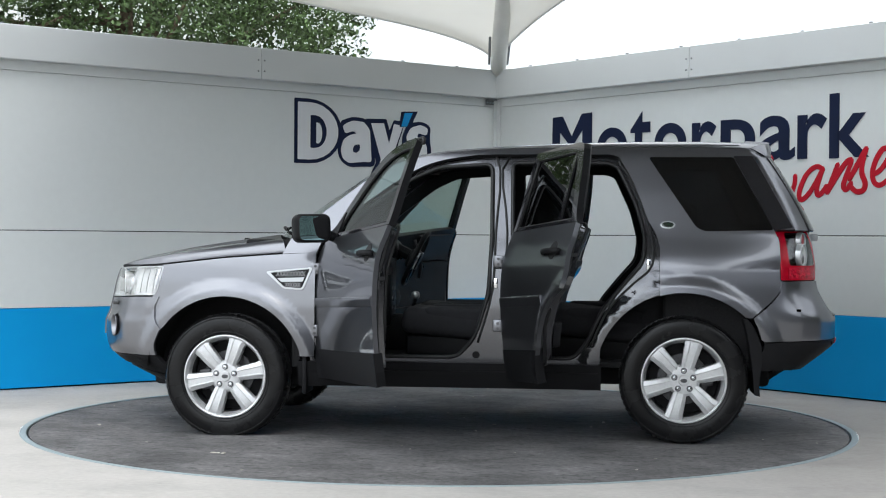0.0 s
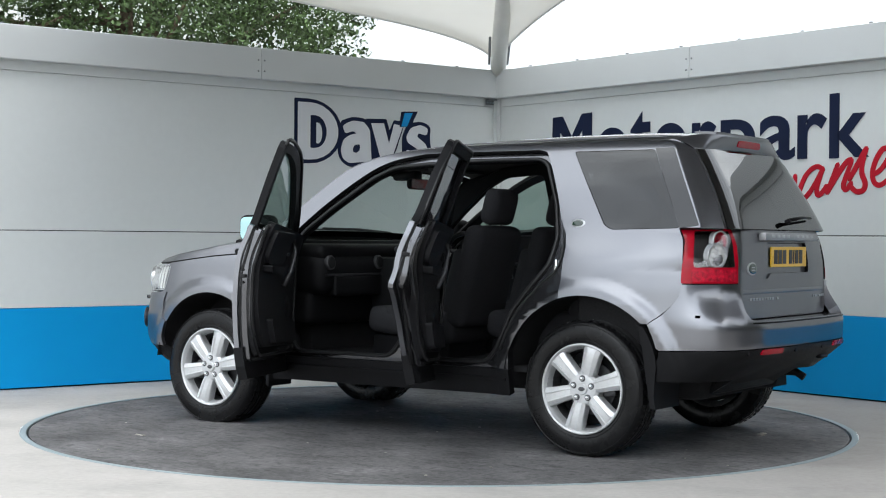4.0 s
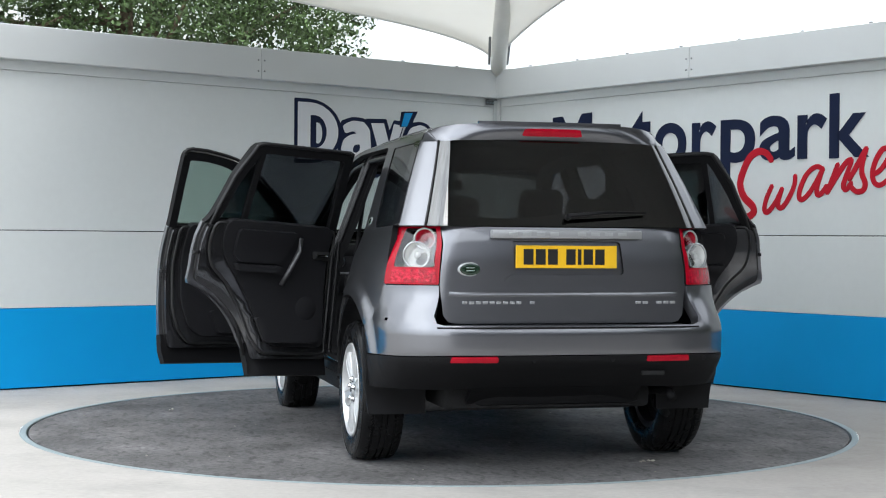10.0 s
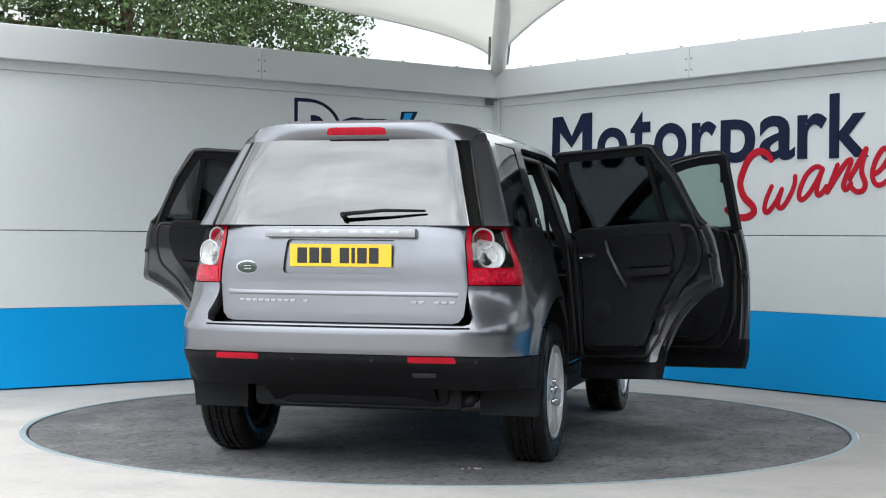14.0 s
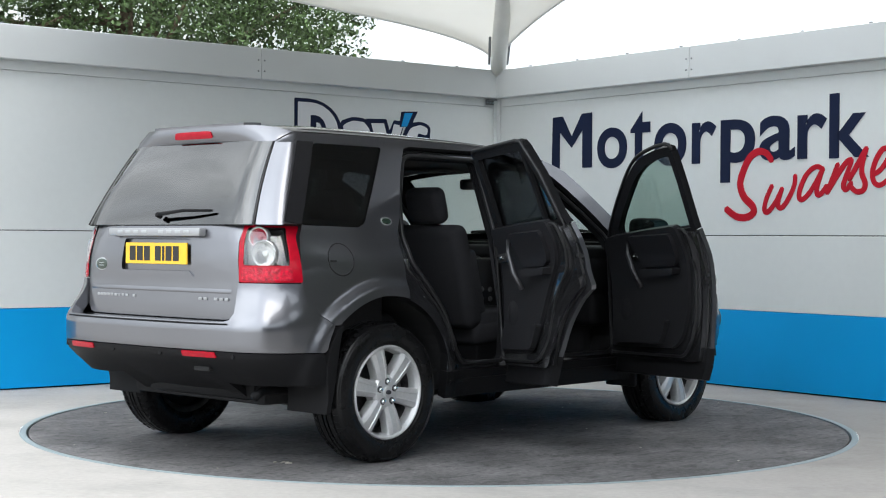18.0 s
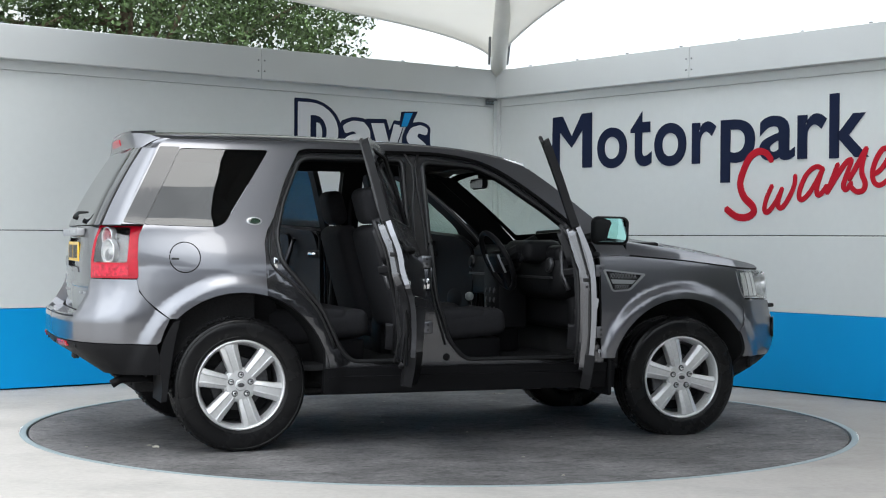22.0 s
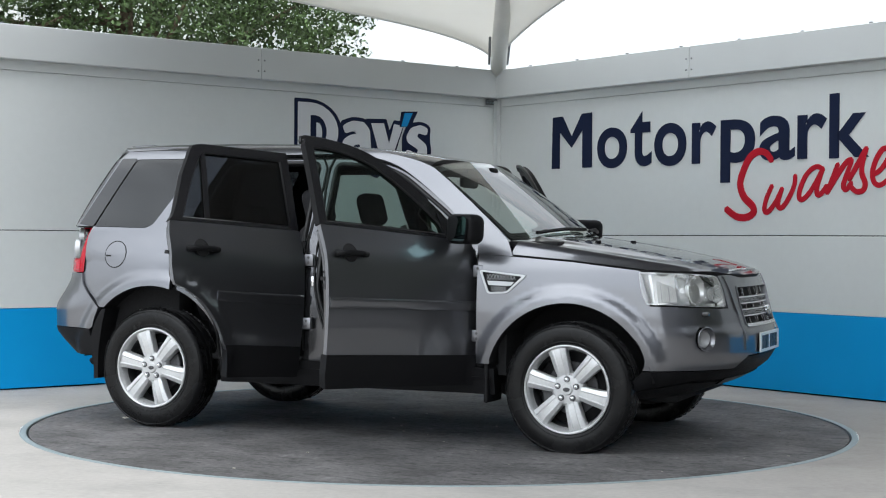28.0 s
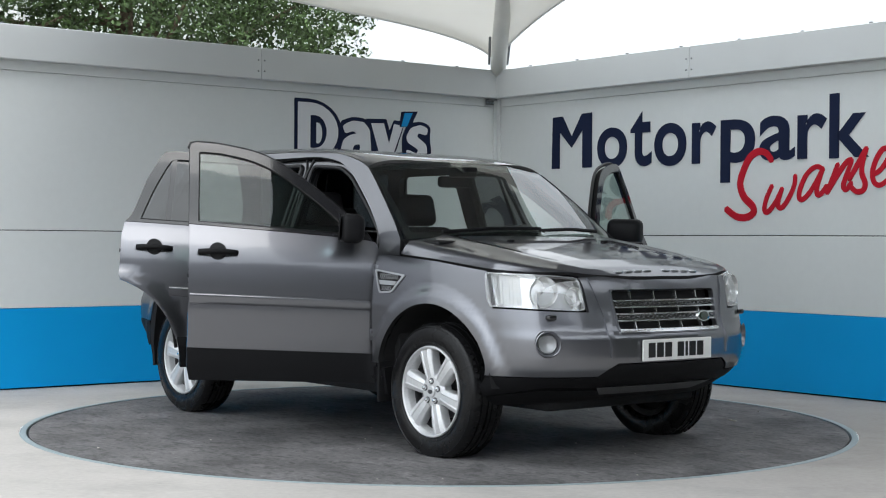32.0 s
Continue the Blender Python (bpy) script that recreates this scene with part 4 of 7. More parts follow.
def screen_shape(u, v):
    """The windscreen: u from -1 to 1 across, v from its foot to its top."""
    lo = np.stack([1.145 - 0.185 * u ** 2, 0.822 * u, 1.180 - 0.022 * u ** 2], -1)
    hi = np.stack([0.470 - 0.045 * u ** 2, 0.690 * u, 1.628 - 0.055 * np.abs(u) ** 2.5], -1)
    v = v[:, None]
    q = lo + (hi - lo) * v
    q[:, 2] += 0.02 * (v[:, 0] * (1 - v[:, 0])) * 4 * 0.5
    return q


def rear_screen_shape(u, v):
    lo = np.stack([-2.100 + 0.052 * u ** 16, 0.700 * u, 1.222 + 0 * u], -1)
    hi = np.stack([-1.860 + 0.042 * u ** 16, 0.580 * u, 1.660 - 0.012 * u ** 2], -1)
    v = v[:, None]
    q = lo + (hi - lo) * v
    q[:, 0] -= 0.014 * 4 * v[:, 0] * (1 - v[:, 0])
    return q


def bonnet_shape(u, v):
    """u along the car, v from -1 to 1 across."""
    mid = np.interp(u, (0.9, 1.08, 1.39, 1.64, 1.89, 2.03, 2.10, 2.16), (1.205, 1.186, 1.140, 1.100, 1.055, 1.020, 0.992, 0.96))
    rim = np.interp(u, (0.9, 1.0, 1.35, 1.73, 1.95, 2.08, 2.2), (1.075, 1.068, 1.041, 1.0, 0.985, 0.975, 0.95))
    ridge = np.abs(v)
    flank, dome = np.clip((1 - ridge) / 0.065, 0, 1), np.clip((1 - ridge) / 0.60, 0, 1)
    fall = 0.72 * np.sin(flank * math.pi / 2) + 0.28 * np.sin(dome * math.pi / 2)
    y0 = np.interp(u, (0.9, 1.0, 1.35, 1.73, 1.95, 2.10, 2.2), (0.868, 0.868, 0.876, 0.845, 0.735, 0.52, 0.45))
    lift = 0.012 * np.exp(-((ridge - 0.72) / 0.07) ** 2) * np.clip((2.05 - u) / 0.5, 0, 1)
    z = rim + (mid - 0.02 * ridge ** 2 - rim) * fall + lift
    return np.stack([u - 0.0 * v, v * y0, z], -1)


def smooth_shape(shape, d=0.02):
    """The same shape with its creases rounded."""
    def f(u, v):
        total = 0
        for a, b, w in ((0, 0, 2), (d, 0, 1), (-d, 0, 1), (0, d, 1), (0, -d, 1)):
            total = total + w * shape(u + a, v + b)
        return total / 6
    return f


def plate(parent, name, at, turn, back, width=0.52, height=0.111):
    """A number plate whose writing is plain bars."""
    m = Matrix.Translation(at) @ turn
    bm = bmesh.new()
    box(bm, -width / 2, width / 2, -0.004, 0.004, -height / 2, height / 2, 0.003)
    bmesh.ops.transform(bm, matrix=m, verts=bm.verts)
    ob = part(name, bm, back, parent, "number plate with dark bars")
    u = -0.195
    for w in (0.048, 0.048, 0.018, 0.048, None, 0.050, 0.050, 0.050):
        if w is None:
            u += 0.032
            continue
        bm = bmesh.new()
        box(bm, u, u + w, 0.004, 0.006, -0.038, 0.038)
        bmesh.ops.transform(bm, matrix=m, verts=bm.verts)
        part("bar", bm, INK, ob)
        u += w + 0.012
    for x in (-0.235, 0.235):
        bm = bmesh.new()
        lathe(bm, ((0.0005, 0.0065), (0.006, 0.0065), (0.006, 0.003)), 10, m @ Matrix.Translation((x, 0, 0)))
        part("screw_cap", bm, back, ob)
    return ob


def wheel(parent, x, hub, sign, phase):
    """A tyre on an alloy rim with six broad grooved spokes; local y points out of the car."""
    root = new("wheel")
    root.parent = parent
    rim_out = Matrix.Translation((0, 0.018, 0))
    root.matrix_basis = Matrix.Translation((x, sign * 0.815, hub)) @ (Matrix.Identity(4) if sign > 0 else Matrix.Rotation(math.pi, 4, "Z"))
    bm = bmesh.new()
    outer = [(0.236, 0.096), (0.246, 0.105), (0.258, 0.110), (0.290, 0.114), (0.325, 0.112), (0.347, 0.105), (0.357, 0.096), (0.362, 0.082)]
    tread = [(0.3645, 0.066), (0.3645, 0.060), (0.357, 0.058), (0.357, 0.052), (0.366, 0.050), (0.3665, 0.020), (0.358, 0.018), (0.358, 0.010), (0.367, 0.008), (0.367, -0.008),
             (0.358, -0.010), (0.358, -0.018), (0.3665, -0.020), (0.366, -0.050), (0.357, -0.052), (0.357, -0.058), (0.3645, -0.060), (0.3645, -0.066)]
    inner = [(r, -a) for r, a in reversed(outer)]
    lathe(bm, outer + tread + inner, 72)
    for v in bm.verts:
        low = v.co.z + hub
        if low < 0.004:
            v.co.z = -hub + 0.004 + low * 0.02
            v.co.y *= 1.05
    bmesh.ops.recalc_face_normals(bm, faces=bm.faces)
    tyre = smooth_by_angle(part("tyre", bm, RUBBER, root, "black tyre with worn tread"), 32)
    # tread blocks at the shoulder
    bm = bmesh.new()
    for k in range(64):
        a = 2 * math.pi * k / 64
        for s in (1, -1):
            m = Matrix.Rotation(-a, 4, "Y") @ pose(0.3598, 0.080 * s, 0, 0, 0, 22 * s)
            if math.sin(a) * 0.36 + hub > 0.02:
                box(bm, -0.004, 0.0035, -0.015, 0.013, -0.0105, 0.0105, 0.0, m)
    tagged(part("tread_edge", bm, RUBBER, tyre), kind="stuff")
    # raised rings and a band of mould ribs on the sidewall
    for r, y in ((0.262, 0.1125), (0.343, 0.1095)):
        bm = bmesh.new()
        lathe(bm, ((r - 0.0035, y - 0.003), (r - 0.001, y + 0.0016), (r + 0.001, y + 0.0016), (r + 0.0035, y - 0.003)), 72)
        bmesh.ops.recalc_face_normals(bm, faces=bm.faces)
        part("sidewall_ring", bm, RUBBER, tyre, "", True)
    bm = bmesh.new()
    lathe(bm, ((0.240, 0.062), (0.2452, 0.088), (0.2425, 0.0945), (0.2375, 0.096), (0.232, 0.092), (0.227, 0.080), (0.222, 0.070)), 64)
    bmesh.ops.recalc_face_normals(bm, faces=bm.faces)
    rim = smooth_by_angle(part("rim", bm, ALLOY, root, "silver six-spoke alloy rim"), 30)
    rim.matrix_basis = rim_out
    bm = bmesh.new()
    lathe(bm, ((0.222, 0.070), (0.217, 0.05), (0.213, 0.030)), 48)
    bmesh.ops.recalc_face_normals(bm, faces=bm.faces)
    part("rim_step", bm, ALLOY, rim, "", True)
    # barrel in dark metal: the shade behind the spokes is put into its colour
    bm = bmesh.new()
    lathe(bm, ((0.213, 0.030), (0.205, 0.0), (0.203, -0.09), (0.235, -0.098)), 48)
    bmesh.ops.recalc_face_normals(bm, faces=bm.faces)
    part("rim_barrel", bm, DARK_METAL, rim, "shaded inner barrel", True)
    for k in range(6):
        a = radians(60 * k + phase)
        bm = bmesh.new()
        # two flat bevels with a shallow channel down the middle, wider towards the rim
        rows = []
        for r, w, y in ((0.030, 0.030, 0.072), (0.075, 0.037, 0.080), (0.110, 0.042, 0.085), (0.160, 0.046, 0.088), (0.195, 0.049, 0.088), (0.218, 0.054, 0.086), (0.234, 0.066, 0.082)):
            rows.append([bm.verts.new((r, y + dy, w * f)) for f, dy in ((-0.98, -0.062), (-1.0, -0.016), (-0.93, -0.008), (-0.48, 0.002), (-0.40, 0.0015), (-0.34, -0.0015), (0.34, -0.0015), (0.40, 0.0015), (0.48, 0.002), (0.93, -0.008), (1.0, -0.016), (0.98, -0.062))])
        for p, q in zip(rows, rows[1:]):
            for j in range(12):
                bm.faces.new((p[j], p[(j + 1) % 12], q[(j + 1) % 12], q[j]))
        bm.faces.new(rows[0])
        bm.faces.new(rows[-1][::-1])
        bmesh.ops.recalc_face_normals(bm, faces=bm.faces)
        bmesh.ops.transform(bm, matrix=Matrix.Rotation(-a, 4, "Y"), verts=bm.verts)
        smooth_by_angle(part("spoke", bm, ALLOY, rim), 20)
    bm = bmesh.new()
    lathe(bm, ((0.0005, 0.091), (0.026, 0.091), (0.030, 0.088), (0.032, 0.0805), (0.062, 0.0815), (0.078, 0.079), (0.092, 0.064), (0.096, 0.02)), 48)
    smooth_by_angle(part("hub", bm, ALLOY, rim), 30)
    bm = bmesh.new()
    lathe(bm, ((0.0005, 0.0935), (0.019, 0.0935), (0.020, 0.090)), 24, Matrix.Diagonal((1, 1, 0.6, 1)))
    part("hub_badge", bm, DARK_METAL, rim)
    for k in range(5):
        a = radians(72 * k + 90)
        bm = bmesh.new()
        m = Matrix.Translation((0.056 * math.cos(a), 0, 0.056 * math.sin(a)))
        lathe(bm, ((0.0005, 0.098), (0.008, 0.097), (0.0115, 0.092), (0.0115, 0.070)), 12, m)
        smooth_by_angle(part("wheel_nut", bm, CHROME, rim), 40)
        bm = bmesh.new()
        lathe(bm, ((0.0115, 0.0838), (0.0175, 0.0838), (0.0175, 0.078)), 14, m)
        part("nut_recess", bm, DARK_METAL, rim)
    bm = bmesh.new()
    lathe(bm, ((0.0005, 0.0), (0.145, 0.0), (0.147, -0.02), (0.0005, -0.02)), 40)
    part("brake_disc", bm, DARK_METAL, root, "dull steel brake disc")
    bm = bmesh.new()
    lathe(bm, ((0.0005, -0.02), (0.2, -0.02), (0.2, -0.08)), 40)
    part("back_plate", bm, TRIM, root)
    bm = bmesh.new()
    box(bm, -0.06, 0.06, -0.01, 0.045, 0.09, 0.165, 0.012, Matrix.Rotation(radians(100 if x > 0 else -80), 4, "Y"))
    part("brake_caliper", bm, DARK_METAL, root)
    return root


def rear_flap(root, sign):
    """A bent rubber flap that follows the rear edge of the wheel arch and hangs behind the tyre."""
    line = bow([(-1.662, 0.715), (-1.684, 0.625), (-1.700, 0.53), (-1.714, 0.43), (-1.728, 0.285)], 4)
    deep = [0.030 + 0.040 * math.sin(math.pi * min(1, k / (len(line) - 1) * 1.15)) for k in range(len(line))]
    outline = line + [(x - d, z - 0.25 * d) for (x, z), d in reversed(list(zip(line, deep)))]
    bm = bmesh.new()
    prism(bm, outline, 0.62, 0.932, Matrix(((1, 0, 0, 0), (0, 0, sign, 0), (0, 1, 0, 0), (0, 0, 0, 1))))
    for v in bm.verts:
        v.co.y -= sign * 0.02 * max(0, (0.45 - v.co.z) / 0.17) * (abs(v.co.y) > 0.8)
    bmesh.ops.recalc_face_normals(bm, faces=bm.faces)
    smooth_by_angle(part("mud_flap", bm, FLAP, root, "black rubber mud flap"), 40)


def car_body(root):
    for sign in (1, -1):
        out = (0, sign, 0)
        skin = side(sign)
        wing = [(0.800, 1.074), (1.000, 1.063), (1.347, 1.037), (1.722, 0.994), (1.745, 0.93), (1.776, 0.817)] + bow([(1.795, 0.74), (1.785, 0.675), (1.745, 0.628), (1.722, 0.612)], 4)
        a0 = math.degrees(math.atan2(0.612 - HUB_F, 1.722 - AXLE))
        wing += arc(AXLE, HUB_F, ARCH_F, a0, 161, 28)[1:] + [(0.884, 0.470), (0.802, 0.470)]
        sheet("front_wing", wing, skin, (PAINT, GAP), root, out, step=0.025, thick=0.03)
        # vent behind the wheel arch
        vent = soften([(0.812, 0.990), (1.095, 0.962), (0.985, 0.862), (0.868, 0.855)], 0.02)
        inner = soften([(0.830, 0.979), (1.066, 0.955), (0.979, 0.872), (0.876, 0.867)], 0.012)
        frame_ob = sheet("vent_surround", vent, side(sign, -0.008), (SILVER, SILVER), root, out, [inner], 0.05, 0.012, "bright silver vent frame")
        sheet("vent_mesh", inner, side(sign, -0.002), (TRIM, TRIM), frame_ob, out, (), 0.05, 0.006)
        for z0, z1, x0, x1, n in ((0.934, 0.966, 0.858, 1.030, 9), (0.872, 0.899, 0.886, 0.976, 6)):
            for k in range(n):
                for way in (1, -1):
                    xa = x0 + (x1 - x0) * (k + 0.5 - 0.5 * way) / n
                    xb = x0 + (x1 - x0) * (k + 0.5 + 0.5 * way) / n
                    sheet("vent_strand", [(xa - 0.0016, z0), (xa + 0.0016, z0), (xb + 0.0016, z1), (xb - 0.0016, z1)], side(sign, -0.0035), (GRAB, TRIM), frame_ob, out, (), 0.2, 0.004)
        sheet("vent_blade", [(0.862, 0.930), (1.022, 0.924), (1.0, 0.902), (0.873, 0.905)], side(sign, -0.008), (SILVER, SILVER), frame_ob, out, (), 0.06, 0.01)
        # pillars, cantrail and rear quarter in one pressing
        top = [q for q in ROOF_EDGE]
        quarter = [(1.000, 1.066), (0.957, 1.152), (0.83, 1.265), (0.70, 1.372), (0.55, 1.490)] + top + [(-1.735, 1.665), (-1.79, 1.560), (-1.875, 1.400), (-1.955, 1.236)]
        quarter += [(-1.955, 1.226), (-1.838, 1.226)] + bow([(-1.855, 1.19), (-1.868, 1.155), (-1.875, 1.05), (-1.878, 0.933)], 3) + bow([(-1.874, 0.90), (-1.862, 0.865), (-1.82, 0.813), (-1.712, 0.722)], 4)
        a1 = math.degrees(math.atan2(0.722 - HUB_R, -1.712 + AXLE))
        quarter += arc(-AXLE, HUB_R, ARCH_R, a1, 74, 20)[1:]
        quarter += [(-1.192, 0.875), (-1.192, 1.125), (-1.172, 1.195)] + bow([(-1.127, 1.272), (-1.052, 1.473), (-0.968, 1.628), (-0.945, 1.652), (-0.90, 1.663)], 4)
        quarter += [(-0.25, 1.663)] + bow([(-0.12, 1.659), (0.104, 1.622), (0.285, 1.542), (0.536, 1.364), (0.706, 1.215), (0.772, 1.135), (0.796, 1.074)], 4)
        hole = soften([(-1.128, 1.648), (-1.622, 1.648), (-1.842, 1.222), (-1.45, 1.213), (-1.40, 1.235)], 0.02)
        body = sheet("side_panel", quarter, skin, (PAINT, TRIM), root, out, [hole], 0.028, 0.03)
        pane = soften([(-1.131, 1.645), (-1.619, 1.645), (-1.838, 1.225), (-1.452, 1.216), (-1.403, 1.237)], 0.02)
        win = sheet("quarter_window", pane, side(sign, 0.004), (GLASS_DARK, GLASS_DARK_IN), root, out, (), 0.08, 0.004, "dark tinted side glass")
        cover = soften([(-1.621, 1.655), (-1.732, 1.655), (-1.948, 1.238), (-1.841, 1.224)], 0.008)
        sheet("pillar_cover", cover, side(sign, -0.003), (GLOSS_BLACK, TRIM), root, out, (), 0.08, 0.006, "glossy black pillar cover")
        band = soften([(-1.165, 1.622), (-1.60, 1.622), (-1.79, 1.252), (-1.47, 1.242), (-1.43, 1.258)], 0.03)
        sheet("window_border", pane, side(sign, 0.0085), (GLOSS_BLACK, GLOSS_BLACK), win, out, [band], 0.1, 0.003)
        if sign < 0:
            cap = sheet("fuel_flap", arc(-1.628, 1.050, 0.079, 0, 348, 30), side(sign, -0.0015), (PAINT, GAP), root, out, (), 0.05, 0.004)
            sheet("finger_slot", [(-1.70, 1.048), (-1.66, 1.046), (-1.66, 1.037), (-1.70, 1.037)], side(sign, -0.003), (GAP, GAP), cap, out, (), 0.05, 0.003)
            bead("flap_gap", arc(-1.628, 1.050, 0.081, 0, 348, 30), side(sign, 0.0006), 0.0038, GAP, cap)
        at = on(side(sign, -0.003), [(-1.238, 1.250)])[0]
        badge = disc_on("side_badge", root, SILVER, at, (0, sign, 0.35), 0.044, 0.008, "small oval silver badge with a green face", 0.56)
        disc_on("badge_face", badge, GREEN, at + Vector((0, sign * 0.0015, 0)), (0, sign, 0.35), 0.034, 0.006, "green enamel face", 0.50)
        # frame behind the open doors
        ring_ = [(0.83, 0.33), (0.83, 1.09), (0.772, 1.20), (0.56, 1.395), (0.31, 1.575), (0.10, 1.652), (-0.28, 1.688), (-0.95, 1.688), (-1.0, 1.64), (-1.08, 1.487), (-1.155, 1.274), (-1.215, 1.19), (-1.225, 0.875)]
        ring_ += arc(-AXLE, HUB_R, 0.505, 76, 20, 14) + [(-0.85, 0.40), (-0.85, 0.33)]
        sheet("door_frame", ring_, side(sign, 0.042), (SHADED_PAINT, TRIM), root, out, [HOLE_F, HOLE_R], 0.06, 0.05)
        for hole_ in (HOLE_F, HOLE_R):
            bead("door_seal", hole_, side(sign, 0.036), 0.013, SEAL, root)
        for line in ([(0.76, 0.52), (0.78, 1.08), (0.72, 1.215), (0.53, 1.375), (0.28, 1.552), (0.10, 1.628), (-0.235, 1.652), (-0.245, 1.2), (-0.232, 0.86), (-0.15, 0.56)],
                     [(-0.31, 0.50), (-0.312, 1.20), (-0.318, 1.652), (-0.90, 1.652), (-0.97, 1.60), (-1.065, 1.44), (-1.14, 1.22), (-1.15, 1.02), (-1.03, 0.90), (-0.90, 0.76), (-0.80, 0.55)]):
            bead("frame_seal", bow(line, 4), side(sign, 0.038), 0.007, SEAL, root, False)
        # door strikers, check straps and hinges on the pillars
        for x, z in ((-0.252, 0.905), (-1.128, 1.02)):
            block("striker", root, CHROME, x - 0.012, x + 0.012, sign * (half_width(x, z) - 0.045) - 0.012, sign * (half_width(x, z) - 0.045) + 0.012, z - 0.03, z + 0.03, 0.004)
        for x, zs in ((-0.268, (0.66, 1.03)), (0.80, (0.62, 0.98))):
            for z in zs:
                y = float(half_width(np.array(x), np.array(z))) - 0.03
                block("door_hinge", root, PAINT, x - 0.03, x + 0.03, min(sign * y, sign * (y + 0.03)), max(sign * y, sign * (y + 0.03)), z - 0.035, z + 0.035, 0.008)
                for dz in (-0.015, 0.015):
                    disc_on("hinge_bolt", root, DARK_METAL, Vector((x, sign * (y + 0.031), z + dz)), (0, sign, 0), 0.009, 0.006, "", 1.0, 10)
        disc_on("grommet", root, TRIM, on(side(sign, 0.040), [(-0.14, 0.49)])[0], (0, sign, 0), 0.022, 0.01)
        # sill with its black cladding and a step ledge
        sill = [(0.90, 0.295), (0.90, 0.44), (-0.86, 0.44), (-0.86, 0.295)]
        cover = sheet("sill_cladding", sill, side(sign, 0.026), (TRIM, TRIM), root, out, (), 0.08, 0.05)
        sheet("sill_ledge", [(0.88, 0.375), (0.88, 0.392), (-0.84, 0.392), (-0.84, 0.375)], side(sign, 0.016), (TRIM, TRIM), cover, out, (), 0.1, 0.02)
        # rear screen pillar
        def rear_pillar(u, v, sign=sign):
            a = rear_screen_shape(np.full_like(u, 1.0), v)
            z = a[:, 2]
            xb = np.interp(z, (1.222, 1.400, 1.560, 1.665), (-1.958, -1.875, -1.79, -1.735))
            b = np.stack([xb, half_width(xb, z), z], -1)
            q = a + (b - a) * u[:, None]
            bulge = 0.008 * 6.75 * u ** 2 * (1 - u)
            q[:, 0] -= 0.9 * bulge
            q[:, 1] += 0.7 * bulge
            q[:, 1] *= sign
            return q
        sheet("rear_pillar", [(0.02, 0), (0.99, 0), (0.99, 1), (0.02, 1)], rear_pillar, (PAINT, TRIM), root, (-0.5, sign, 0), (), 0.12, 0.015)
        # the roof lip's closed end above the pillar
        def lip_end(u, v, sign=sign):
            low = rear_pillar(u, np.ones_like(u), sign)
            a = roof_shape(np.array([roof_end(0.985)]), np.array([0.985 * sign]))[0]
            b = np.array([-1.672, sign * (float(half_width(np.array(-1.672), np.array(1.7005))) + 0.001), 1.7005])
            top_ = a + (b - a) * u[:, None]
            q = low + (top_ - low) * v[:, None]
            return q
        sheet("spoiler_end", [(0.0, -0.03), (1.03, -0.03), (1.03, 1.02), (0.0, 1.02)], lip_end, (PAINT, TRIM), root, (-0.5, sign, 0.3), (), 0.12, 0.015)
        # wheel arch linings and mud flaps
        for cx, hub, r in ((AXLE, HUB_F, ARCH_F), (-AXLE, HUB_R, ARCH_R)):
            bm = bmesh.new()
            rows = [[bm.verts.new((cx + r * 1.015 * math.cos(a), y, hub + r * 1.015 * math.sin(a))) for a in np.linspace(radians(6), radians(174), 26)] for y in (sign * 0.905, sign * 0.55)]
            for k in range(25):
                bm.faces.new((rows[0][k], rows[0][k + 1], rows[1][k + 1], rows[1][k]))
            cap = bm.verts.new((cx, sign * 0.55, hub))
            for k in range(25):
                bm.faces.new((rows[1][k], rows[1][k + 1], cap))
            part("arch_lining", bm, CARPET, root, "black wheel arch lining")
        rear_flap(root, sign)
        block("mud_flap", root, FLAP, 0.845, 0.872, min(sign * 0.70, sign * 0.925), max(sign * 0.70, sign * 0.925), 0.25, 0.50, 0.01, "black rubber mud flap")

    # roof and its rear lip
    sheet("roof", [(0.415, -0.985), (0.445, -0.6), (0.463, -0.3), (0.468, 0), (0.463, 0.3), (0.445, 0.6), (0.415, 0.985)] + [(roof_end(v), v) for v in (0.985, 0.93, 0.86, 0.75, 0.6, 0.4, 0.2, 0.0, -0.2, -0.4, -0.6, -0.75, -0.86, -0.93, -0.985)],
          roof_shape, (PAINT, LINING), root, (0, 0, 1), (), 0.09, 0.018)
    sheet("headlining", [(0.38, -0.93), (0.42, 0), (0.38, 0.93), (-1.66, 0.93), (-1.78, 0.5), (-1.80, 0), (-1.78, -0.5), (-1.66, -0.93)], lambda u, v: roof_shape(u, v) - np.array((0, 0, 0.035)), (LINING, LINING), root, (0, 0, 1), (), 0.12, 0.012, "grey cloth headlining")
    for sign in (1, -1):
        line = [(u, sign * 0.93) for u in np.linspace(0.30, -1.66, 24)]
        bead("roof_gutter", line, roof_shape, 0.004, PAINT, root, False)

    def lip(u, v):
        top = roof_shape(-1.875 + 0.165 * np.abs(u * 0.985) ** 4, u * 0.985)
        low = rear_screen_shape(u, np.ones_like(u))
        w = v[:, None]
        q = low + (top - low) * w
        q[:, 0] -= 0.012 * 4 * v * (1 - v)
        return q
    sheet("roof_spoiler", [(-1, -0.02), (1, -0.02), (1, 1), (-1, 1)], lip, (PAINT, TRIM), root, (-1, 0, 0.2), (), 0.1, 0.03)
    # the middle of the lip stands a little proud
    across = np.linspace(-0.60, 0.60, 13)
